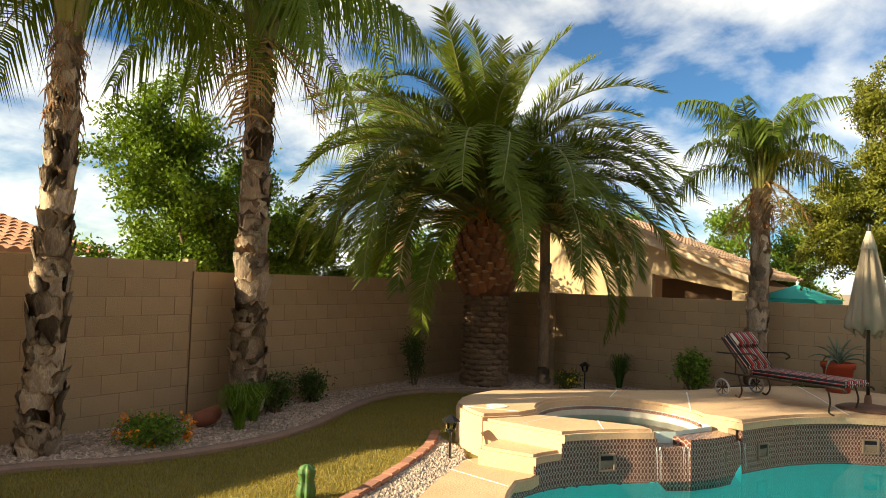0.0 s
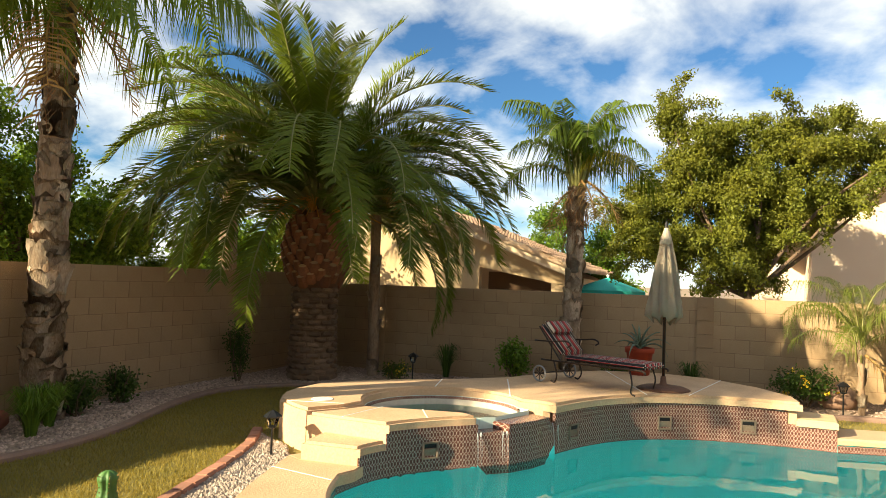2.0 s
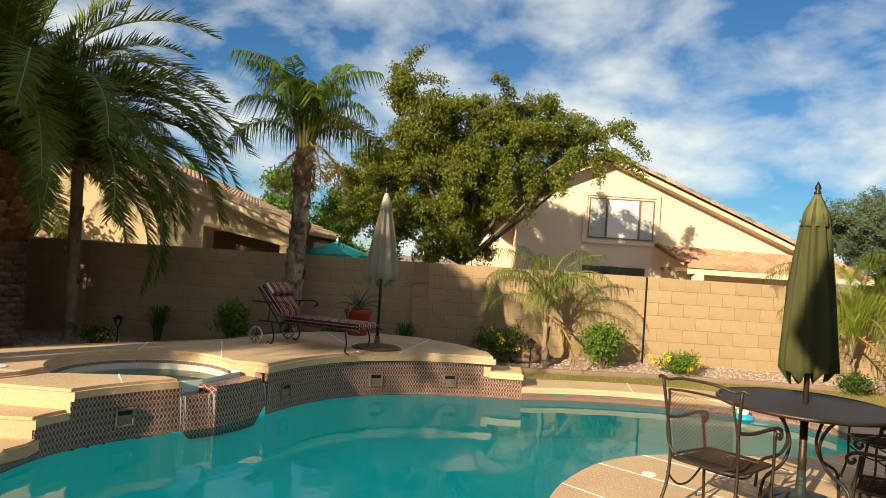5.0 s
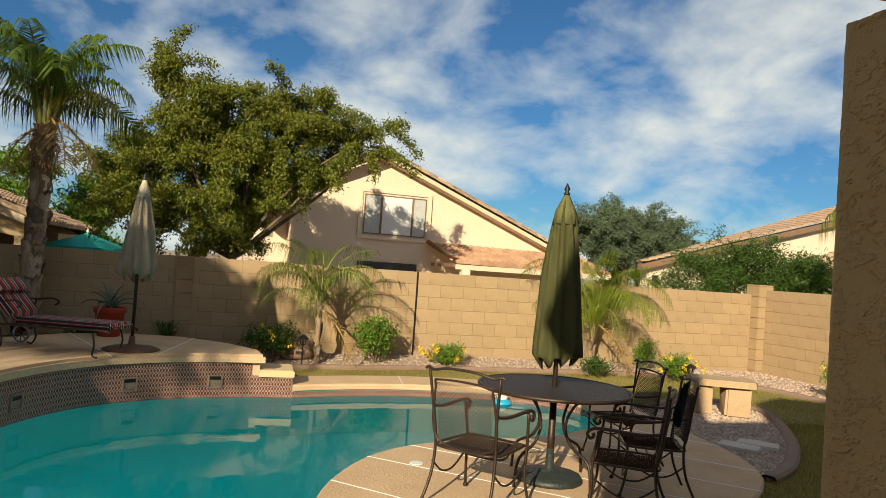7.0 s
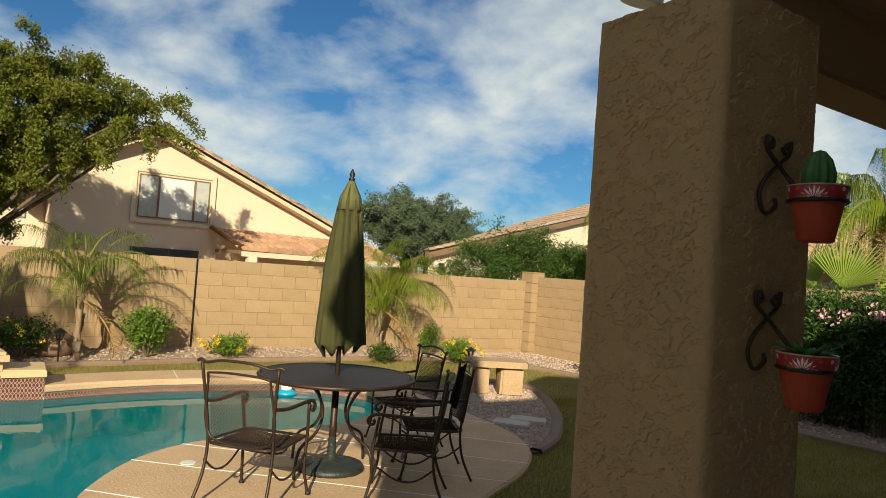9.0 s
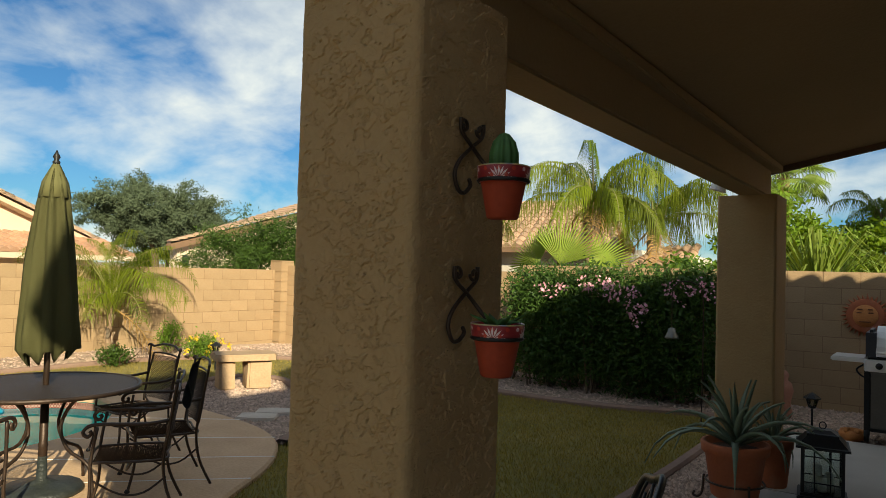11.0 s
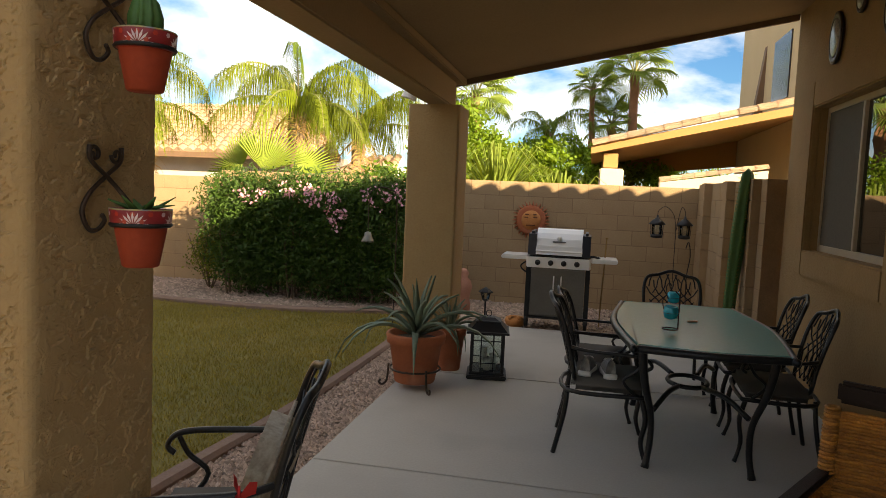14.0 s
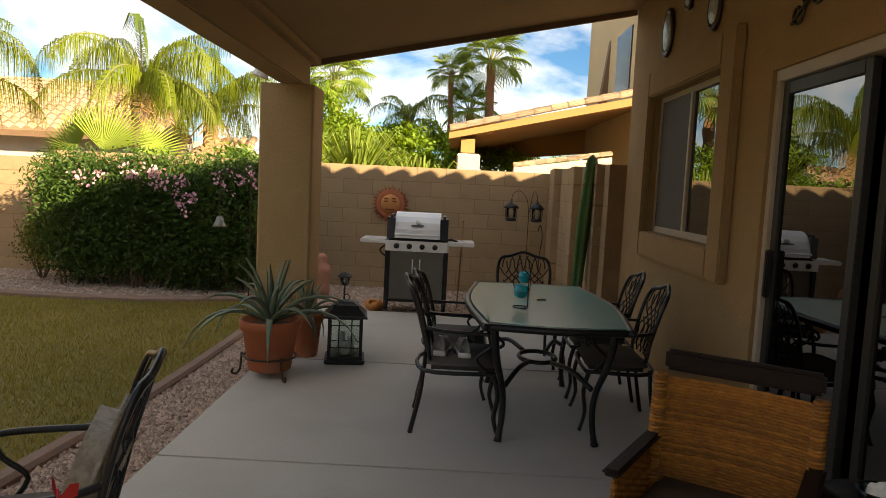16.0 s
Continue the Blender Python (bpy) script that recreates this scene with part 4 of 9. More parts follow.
def trowelled(y, z, k, deep):
    """Height of the skip-trowel skin: smooth islands of plaster that end in crisp broken ledges."""
    p = Vector((k * 7.3, y * 13, z * 18))
    q = p + 0.55 * Vector((0, noise.noise(p * 2.3 + Vector((5, 0, 0))), noise.noise(p * 2.3 + Vector((0, 9, 0)))))
    a = noise.noise(q) + 0.45 * noise.noise(q * 2.1) + 0.3 * noise.noise(q * 4.5)
    big = noise.noise(Vector((k * 3.1, y * 5, z * 5)))
    h = 0.0
    for cut, rise in ((-0.12, 0.0022), (0.3, 0.0018)):
        u = a + 0.3 * big - cut
        h += rise * min(max(u / 0.06 + 0.5, 0.0), 1.0) - 0.0024 * math.exp(-((u + 0.03) / 0.026) ** 2)
    return h * deep


def trowelled_column(x0, y0, x1, y1, z1, label, step=0.004, deep=1.35):
    """A square column with rounded arrises whose plaster relief is real."""
    r = 0.025
    ring = []

    def run(ax, ay, bx, by, nx, ny, n, k):
        for i in range(n):
            f = i / n
            x, y = ax + (bx - ax) * f, ay + (by - ay) * f
            ring.append((x, y, nx, ny, x + y, k))

    def arc(cx, cy, a0, k):
        for i in range(5):
            a_ = a0 + math.pi / 2 * i / 5
            ring.append((cx + r * math.cos(a_), cy + r * math.sin(a_), math.cos(a_), math.sin(a_), cx + cy + 0.02 * i, k))

    n = int((x1 - x0 - 2 * r) / step)
    run(x0 + r, y0, x1 - r, y0, 0, -1, n, 1)
    arc(x1 - r, y0 + r, -math.pi / 2, 1)
    run(x1, y0 + r, x1, y1 - r, 1, 0, n, 2)
    arc(x1 - r, y1 - r, 0, 3)
    run(x1 - r, y1, x0 + r, y1, 0, 1, 12, 3)
    arc(x0 + r, y1 - r, math.pi / 2, 4)
    run(x0, y1 - r, x0, y0 + r, -1, 0, 12, 4)
    arc(x0 + r, y0 + r, math.pi, 4)
    m, rows = len(ring), int((z1 + 0.1) / step)
    vs, fs = [], []
    for j in range(rows + 1):
        z = -0.1 + (z1 + 0.1) * j / rows
        for x, y, nx, ny, s, k in ring:
            h = trowelled(s, z, k, deep) - 0.002
            edge = min(min(x - x0, x1 - x) if ny else 1.0, min(y - y0, y1 - y) if nx else 1.0)
            h *= 0.25 + 0.75 * min(max((edge - 0.015) / 0.03, 0.0), 1.0)
            vs.append((x + nx * h, y + ny * h, z))
    for j in range(rows):
        for i in range(m):
            i2 = (i + 1) % m
            fs.append((j * m + i, j * m + i2, (j + 1) * m + i2, (j + 1) * m + i))
    fs.append(tuple(range(rows * m, rows * m + m)))
    me = bpy.data.meshes.new("patio_column")
    me.from_pydata(vs, [], fs)
    me.materials.append(M_SKIP)
    ob = new("patio_column", me)
    return tagged(ob, label, "column", kind="structure")


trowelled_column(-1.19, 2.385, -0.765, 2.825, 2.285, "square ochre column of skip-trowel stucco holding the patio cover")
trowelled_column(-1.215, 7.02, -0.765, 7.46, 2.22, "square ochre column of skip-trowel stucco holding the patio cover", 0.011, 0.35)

# ---- plants ----
# brighter copy of the palm leaflet, sunlight put into its colour
M_SUNFROND = mat("sunny_leaflet", (0.19, 0.235, 0.02), (0.12, 0.165, 0.016), 0.5, 3, 30, bump=0, rand=0.25, thin=0.45, spec=0.25)
M_FAN = mat("fan_leaflet", (0.26, 0.33, 0.06), (0.19, 0.26, 0.045), 0.5, 3, 30, bump=0, rand=0.2, thin=0.3, spec=0.25)
M_FANTREE = mat("tall_fan_leaflet", (0.21, 0.29, 0.05), (0.13, 0.19, 0.034), 0.5, 3, 30, bump=0, rand=0.2, thin=0.3, spec=0.25)
M_HEDGE = mat("oleander_leaf", (0.06, 0.115, 0.02), (0.036, 0.074, 0.014), 0.5, 2, 30, bump=0, island=0.35, thin=0.25, spec=0.25)
M_YOUNG = mat("young_leaflet", (0.13, 0.155, 0.022), (0.08, 0.105, 0.015), 0.5, 3, 30, bump=0, rand=0.2, thin=0.35, spec=0.25)
def frond_mesh(L, tilt, bend, leaf, wide, hang, seed, mats, pairs=42, v=0.5, curl=1.3, stem=0.016, gap=0.12, ragged=0.1):
    """One feather frond, from the origin towards +x: a bent stem with two rows of leaflets.
    tilt: its first rise in degrees; bend: how far it bows over; hang: how much the leaflets hang; v: how far they point ahead."""
    rng = random.Random(seed)
    pts, p, n = [], Vector((0, 0, 0)), 14
    for i in range(n + 1):
        s = i / n
        a = radians(tilt - bend * s ** curl)
        pts.append((p.copy(), Vector((math.cos(a), 0, math.sin(a))), s))
        p = p + Vector((math.cos(a), 0.02 * math.sin(seed + 3 * s), math.sin(a))) * (L / n)
    bm = B()
    tube(bm, [q[0] for q in pts], [stem * (1.25 - q[2]) for q in pts], 5)
    for f in bm.faces:
        f.material_index = 1
    for i in range(pairs):
        s = gap + (1 - gap) * (i + 0.5) / pairs
        x = s * n
        k = min(int(x), n - 1)
        base = pts[k][0].lerp(pts[k + 1][0], x - k)
        ahead = pts[k][1]
        ln = leaf * (0.35 + 0.65 * math.sin(math.pi * (0.16 + 0.80 * s)) ** 0.8)
        for side in (-1, 1):
            if rng.random() < ragged * 0.5:
                continue
            l_ = ln * rng.uniform(1 - ragged * 1.5, 1 + ragged)
            up = Vector((-ahead.z, 0, ahead.x))
            d = (Vector((0, side, 0)) * rng.uniform(0.8, 1.1) + ahead * v * rng.uniform(0.8, 1.25) + up * (0.42 if hang < 0.5 else 0.25) * rng.uniform(0.2, 1.3)).normalized()
            tipd = (d + Vector((0, 0, -hang * rng.uniform(0.75, 1.25)))).normalized()
            far = 0.45 if hang < 1.4 else 0.27 if hang < 3.1 else 0.15
            mid = base + d * l_ * far
            tip = mid + tipd * l_ * (1.1 - far)
            ww = ahead.cross(d).cross(d).normalized() if ahead.cross(d).length > 1e-4 else ahead
            w = wide * rng.uniform(0.8, 1.2)
            a0, a1 = bm.verts.new(base + ww * w * 0.35), bm.verts.new(base - ww * w * 0.35)
            b0, b1 = bm.verts.new(mid + ww * w * 0.5), bm.verts.new(mid - ww * w * 0.5)
            c = bm.verts.new(tip)
            bm.faces.new((a0, a1, b1, b0))
            bm.faces.new((b0, b1, c))
    return finish("frond", bm, mats)


def crown_of(parent, centre, kinds, count, spread, seed, spin=137.5, start=0.0):
    """Fronds round a crown: kinds are (share, mesh list); the first stand upright, the last hang."""
    rng = random.Random(seed)
    z = Matrix.Translation(centre)
    i = 0
    for share, meshes in kinds:
        for _ in range(max(1, int(round(share * count)))):
            az = radians(start + i * spin + rng.uniform(-14, 14))
            m = z @ Matrix.Rotation(az, 4, "Z") @ Matrix.Translation((spread, 0, rng.uniform(-0.1, 0.1))) @ Matrix.Rotation(radians(rng.uniform(-5, 5)), 4, "Y") @ Matrix.Rotation(radians(rng.uniform(-14, 14)), 4, "X") @ Matrix.Scale(rng.uniform(0.88, 1.1), 4)
            piece("frond", rng.choice(meshes), parent, m)
            i += 1


def trunk_bm(pts, radii, sides=14, rough=0.05, seed=0):
    bm = B()
    pp = spline([(*p, r) for p, r in zip(pts, radii)], 8)
    tube(bm, [q[:3] for q in pp], [float(q[3]) for q in pp], sides)
    for v in bm.verts:
        k = noise.noise(v.co * 4 + Vector((seed, 0, 0))) * rough
        v.co += Vector((k, k * 0.7, 0))
    return bm, [(Vector(q[:3]), float(q[3])) for q in pp]


def plate_mesh(w, h, r, out, seed):
    """A torn leaf base: a crumpled plate hugging a round trunk, pointed below, its ragged top edge lifted."""
    rng = random.Random(seed)
    bm = B()
    cols, rows = 6, 6
    g = []
    lean = rng.uniform(-0.35, 0.35)
    for j in range(rows + 1):
        t = j / rows
        line = []
        for i in range(cols + 1):
            u = i / cols - 0.5
            taper = 0.45 + 0.9 * math.sin(math.pi * (0.12 + 0.72 * t))
            a = u * w * taper / r + lean * t * w / r
            crease = 0.012 * noise.noise(Vector((u * 5 + seed, t * 4, 0.3))) + 0.006 * math.cos(u * 14 + seed)
            rr = r + 0.004 + out * t ** 2.2 + crease + 0.012 * (0.25 - u * u)
            line.append(bm.verts.new((rr * math.cos(a), rr * math.sin(a), h * t + (rng.uniform(-0.22, 0.14) * h if j == rows else 0))))
        g.append(line)
    for j in range(rows):
        for i in range(cols):
            bm.faces.new((g[j][i], g[j][i + 1], g[j + 1][i + 1], g[j + 1][i]))
    bmesh.ops.solidify(bm, geom=bm.faces[:], thickness=0.01)
    return finish("leaf_base", bm, M_BOOT, True)


def queen_palm(x, y, z0, top, r0, r1, lean, label, fronds, size=1.0, boots=26, seed=1, start=0, yellow=0.0, hang=1.5, dry=3, young=False, leafy=None, pairs=48, rise=0, broad=1.0, shares=(0.2, 0.45, 0.35), upper=None):
    ob = thing("queen_palm", label, "palm tree", pose(x, y, 0), group="queen palms")
    lx, ly = lean
    bm, line = trunk_bm([(0, 0, z0 - 0.1), (lx * 0.35, ly * 0.35, z0 + (top - z0) * 0.33), (lx * 0.7, ly * 0.7, z0 + (top - z0) * 0.68), (lx, ly, top)], [r0 * 1.15, r0, (r0 + r1) / 2, r1], seed=seed)
    part("trunk", bm, M_BARK, ob, "ringed grey-brown trunk with torn leaf bases", True)
    rng = random.Random(seed)
    plates = [plate_mesh(rng.uniform(0.5, 1.15) * 2 * r0, rng.uniform(0.14, 0.34), r0 * 1.0, rng.uniform(0.004, 0.05), seed * 10 + i) for i in range(12)] if boots else []
    for i in range(boots):
        s = 0.02 + 0.9 * (i + rng.random()) / boots
        q, r = line[min(int(s * len(line)), len(line) - 1)]
        piece("leaf_base", rng.choice(plates), ob, Matrix.Translation(q) @ Matrix.Rotation(i * 2.4 + rng.uniform(-0.4, 0.4), 4, "Z") @ Matrix.Rotation(rng.uniform(-0.15, 0.15), 4, "X") @ Matrix.Diagonal((r / r0, r / r0, 1, 1)))
    mats = [leafy or M_FROND, M_RACHIS]
    S = size
    up = [frond_mesh(2.3 * S, 72 + rise * 0.6, 105, 0.72 * S, 1.55 * S / pairs * broad, hang * 0.8, seed + k, [upper or mats[0], M_RACHIS], pairs, ragged=0.22) for k in range(2)]
    midk = [frond_mesh((2.2 + 0.3 * k) * S, 50 + rise + 8 * k, 118 + rise + 20 * k, 0.85 * S, 1.6 * S / pairs * broad, hang, seed + 5 + k, mats, pairs, ragged=0.22) for k in range(3)]
    low = [frond_mesh(2.2 * S, 22 + rise, 100 + rise, 0.8 * S, 1.55 * S / pairs * broad, hang * 1.15, seed + 9 + k, mats, pairs, ragged=0.22) for k in range(2)]
    deadk = [frond_mesh(1.25 * S, -35, 50, 0.5 * S, 0.02 * S, 1.2, seed + 20, [M_DRY, M_DRY], 26, ragged=0.3)]
    c = (lx, ly, top - 0.05)
    if boots > 20:
        # brown fibre matting and loose threads under the crown
        fb = B()
        for i in range(150):
            s_ = rng.uniform(0.66, 0.86)
            q, r = line[min(int(s_ * len(line)), len(line) - 1)]
            a_ = rng.uniform(0, 6.283)
            o = Vector((math.cos(a_), math.sin(a_), 0))
            t_ = Vector((-math.sin(a_), math.cos(a_), 0)) * rng.uniform(-0.14, 0.14)
            p0 = q + o * (r * 1.08) + Vector((0, 0, 0.1))
            tube(fb, [p0, p0 + o * rng.uniform(0.02, 0.06) + t_ * 0.5 - Vector((0, 0, 0.08)), p0 + o * rng.uniform(0.0, 0.08) + t_ - Vector((0, 0, rng.uniform(0.1, 0.3)))], [0.007, 0.006, 0.002], 3)
        tagged(part("fibre", fb, M_FIBRE, ob), "loose brown fibre below the crown", kind="stuff")
    # stalk bases round the growing point
    bm = B()
    for i in range(9 if not young else 3):
        a_ = i * 2.4
        tube(bm, [(lx + 0.05 * math.cos(a_), ly + 0.05 * math.sin(a_), top - 0.45 * S), (lx + (r1 + 0.03) * math.cos(a_), ly + (r1 + 0.03) * math.sin(a_), top), (lx + (r1 + 0.12) * math.cos(a_), ly + (r1 + 0.12) * math.sin(a_), top + 0.45 * S)], [0.05 * S, 0.045 * S, 0.02 * S] if not young else [0.014, 0.012, 0.006], 6)
    part("crownshaft", bm, M_RACHIS, ob, "green and brown leaf stalks at the crown", True)
    if young:
        mats = [leafy or M_YOUNG, M_RACHIS]
        up = [frond_mesh((1.9 + 0.2 * k) * S, 84, 95 + 20 * k, 0.5 * S, 0.012 * S, 2.2, seed + k, mats, 66, ragged=0.3, stem=0.01) for k in range(3)]
        midk = [frond_mesh((1.8 + 0.2 * k) * S, 66, 135 + 10 * k, 0.52 * S, 0.012 * S, 2.4, seed + 5 + k, mats, 66, ragged=0.3, stem=0.01) for k in range(3)]
        low = [frond_mesh(1.5 * S, 40, 120, 0.46 * S, 0.011 * S, 2.4, seed + 9 + k, mats, 60, ragged=0.35, stem=0.01) for k in range(2)]
    crown_of(ob, c, list(zip(shares, (up, midk, low))) if not young else [(0.35, up), (0.4, midk), (0.25, low)], fronds, 0.04, seed, start=start)
    if yellow:
        piece("frond", frond_mesh(1.7 * S, 45, 110, 0.6 * S, 0.022 * S, 1.6, seed + 15, [M_YFROND, M_RACHIS], 60, ragged=0.25), ob, Matrix.Translation((lx, ly, top)) @ Matrix.Rotation(radians(yellow), 4, "Z"))
    if dry:
        crown_of(ob, (lx, ly, top - 0.12), [(1, deadk)], dry, 0.06, seed + 3, start=start + 40)
    return ob


def date_palm(x, y):
    ob = thing("date_palm", "stout date palm with pineapple-shaped boots and dense arching fronds", "palm tree", pose(x, y, 0))
    bm, line = trunk_bm([(0, 0, -0.1), (0, 0, 0.5), (0, 0, 1.0), (0, 0, 1.45)], [0.38, 0.34, 0.31, 0.33], 18, 0.03)
    part("trunk", bm, M_DATETRUNK, ob, "brown trunk ringed with cut scales", True)
    s1 = B()
    box(s1, (-0.03, -0.085, -0.035), (0.055, 0.085, 0.028), 0.014)
    sm = finish("scale", s1, M_DATETRUNK)
    rng = random.Random(3)
    for ring in range(17):
        z = 0.0 + ring * 0.085
        r = 0.345 - 0.03 * min(1, z / 1.0)
        for j in range(11):
            a_ = (j + 0.5 * (ring % 2)) * 2 * math.pi / 11 + rng.uniform(-0.05, 0.05)
            piece("scale", sm, ob, Matrix.Translation((r * math.cos(a_), r * math.sin(a_), z)) @ Matrix.Rotation(a_, 4, "Z") @ Matrix.Rotation(rng.uniform(-0.9, -0.45), 4, "Y") @ Matrix.Rotation(rng.uniform(-0.25, 0.25), 4, "X"))
    b1 = B()
    rings = []
    for t, w, h in ((0, 0.085, 0.04), (0.08, 0.085, 0.042), (0.15, 0.06, 0.03)):
        rings.append([b1.verts.new((t, w * math.cos(q), h * math.sin(q) + t * 0.5)) for q in np.linspace(0, 2 * math.pi, 7)[:-1]])
    for a_, b_ in zip(rings, rings[1:]):
        for j in range(6):
            b1.faces.new((a_[j], a_[(j + 1) % 6], b_[(j + 1) % 6], b_[j]))
    b1.faces.new(rings[-1]).material_index = 1
    bmm = finish("boot", b1, [M_DATEBOOT, M_BOOTCUT])
    core = B()
    lathe(core, [(0.3, 1.35), (0.43, 1.55), (0.48, 1.85), (0.47, 2.15), (0.38, 2.45), (0.2, 2.7)], 18)
    part("boot_core", core, mat("boot_fibre", (0.14, 0.07, 0.035), None, 0.95, 10, 60, bump=0.6), ob, "dark fibrous core between the boots", True)
    for i in range(140):
        s = i / 140
        z = 1.42 + 1.05 * s
        r = 0.36 + 0.13 * math.sin(math.pi * min(1, s * 1.05))
        a_ = i * 2.39996
        piece("boot", bmm, ob, Matrix.Translation((r * math.cos(a_), r * math.sin(a_), z)) @ Matrix.Rotation(a_, 4, "Z") @ Matrix.Rotation(-0.5 - 0.4 * s, 4, "Y") @ Matrix.Scale(rng.uniform(0.85, 1.2), 4))
    mats = [M_DFROND, M_RACHIS]
    def kind_of(L, tilt, bend, leaf, hang, sd, pairs, curl, n=3):
        return [frond_mesh(L, tilt + 4 * k - 4, bend, leaf, 0.021, hang, sd + k, mats, pairs + 26, 0.85, curl, 0.022, 0.16, 0.2) for k in range(n)]

    up = kind_of(3.2, 86, 52, 0.42, 0.1, 30, 96, 1.7)
    hi = kind_of(3.5, 70, 106, 0.44, 0.16, 40, 104, 1.5)
    md = kind_of(3.7, 52, 124, 0.44, 0.22, 50, 104, 1.4)
    lo = kind_of(3.6, 36, 122, 0.42, 0.26, 60, 104, 1.35)
    hg = kind_of(3.2, 22, 116, 0.40, 0.3, 70, 92, 1.3)
    crown_of(ob, (0, 0, 2.66), [(0.12, up), (0.2, hi), (0.26, md), (0.26, lo), (0.1, hg)], 116, 0.14, 5, start=20)
    droop = kind_of(3.1, 26, 138, 0.4, 0.3, 80, 96, 0.95)
    for k, az in enumerate((-72, -52, -38, 96, 112, 128, 150, 10)):
        piece("frond", droop[k % 3], ob, Matrix.Translation((0, 0, 2.5)) @ Matrix.Rotation(radians(az), 4, "Z") @ Matrix.Translation((0.2, 0, 0)) @ Matrix.Rotation(radians(rng.uniform(-12, 12)), 4, "X"))
    fr = B()
    for k in range(7):
        a_ = k * 0.9 + 0.3
        base = Vector((0.3 * math.cos(a_), 0.3 * math.sin(a_), 2.6))
        for j in range(26):
            e_ = base + Vector((0.5 * math.cos(a_) + rng.uniform(-0.2, 0.2), 0.5 * math.sin(a_) + rng.uniform(-0.2, 0.2), rng.uniform(-0.15, 0.2)))
            tube(fr, [base, base.lerp(e_, 0.5) + Vector((0, 0, 0.1)), e_], 0.007, 3)
    part("date_stalk", fr, M_FRUIT, ob, "orange date stalks among the fronds")
    return ob


def leaves(centres, radii, n, length, width, seed, clump=0.22, shell=0.6, droop=0.0):
    """Leaf quads in clumps inside ellipsoids. Returns vertices and faces."""
    rng = np.random.default_rng(seed)
    vol = np.array([r[0] * r[1] * r[2] for r in radii]) ** 0.66
    pick = rng.choice(len(centres), n, p=vol / vol.sum())
    C, R = np.array(centres)[pick], np.array(radii)[pick]
    m = max(8, n // 26)
    d = rng.normal(size=(m, 3))
    d /= np.linalg.norm(d, axis=1, keepdims=True)
    d *= (shell + (1 - shell) * rng.random((m, 1))) * (0.86 + 0.28 * rng.random((m, 1)))
    sub = rng.integers(0, m, n)
    off = rng.normal(size=(n, 3)) * clump * 0.5
    p = C + d[sub] * R + off
    a = rng.normal(size=(n, 3))
    a[:, 2] -= droop
    a /= np.linalg.norm(a, axis=1, keepdims=True)
    b = np.cross(a, rng.normal(size=(n, 3)))
    b /= np.linalg.norm(b, axis=1, keepdims=True) + 1e-9
    ln = length * (0.6 + 0.7 * rng.random((n, 1)))
    w = width * (0.7 + 0.6 * rng.random((n, 1)))
    v = np.stack([p - a * ln * 0.5, p + b * w * 0.5, p + a * ln * 0.5, p - b * w * 0.5], 1).reshape(-1, 3)
    f = np.arange(4 * n).reshape(-1, 4)
    return v, f


def leaf_part(name, parent, material, label, *spec, **kw):
    v, f = leaves(*spec, **kw)
    ob = new(name, soup(name, v.tolist(), f.tolist(), material))
    ob.parent = parent
    tagged(ob, label or "many small leaves", kind="stuff")
    return ob


def limbs(bm, base, tips, r, seed, wig=0.15):
    rng = random.Random(seed)
    for t in tips:
        a, b = Vector(base), Vector(t)
        mid = a.lerp(b, 0.5) + Vector((rng.uniform(-1, 1), rng.uniform(-1, 1), rng.uniform(-0.3, 0.6))) * wig * (b - a).length
        p = spline([a, mid, b], 4)
        tube(bm, p, [r * (1 - 0.8 * i / (len(p) - 1)) for i in range(len(p))], 6)
        for k in range(4):
            q = a.lerp(b, rng.uniform(0.45, 1.0))
            e_ = q + Vector((rng.uniform(-1, 1), rng.uniform(-1, 1), rng.uniform(-0.2, 0.9))) * 0.16 * (b - a).length
            tube(bm, [q, q.lerp(e_, 0.5) + Vector((0, 0, 0.04)), e_], [r * 0.3, r * 0.2, r * 0.08], 4)


def scatter_blobs(blobs, k, lo, hi, seed):
    """Many small leaf clumps spread over a few large ones, so that the outline is uneven and gaps stay open."""
    rng = random.Random(seed)
    out = []
    vol = [b[1][0] * b[1][1] * b[1][2] for b in blobs]
    for _ in range(k):
        c, q = rng.choices(blobs, [v ** 0.6 for v in vol])[0]
        d = Vector((rng.gauss(0, 1), rng.gauss(0, 1), rng.gauss(0, 1))).normalized() * rng.uniform(0.45, 1.0)
        s = rng.uniform(lo, hi)
        out.append(((c[0] + d.x * q[0], c[1] + d.y * q[1], c[2] + d.z * q[2]), (s, s, s * 0.65)))
    return out


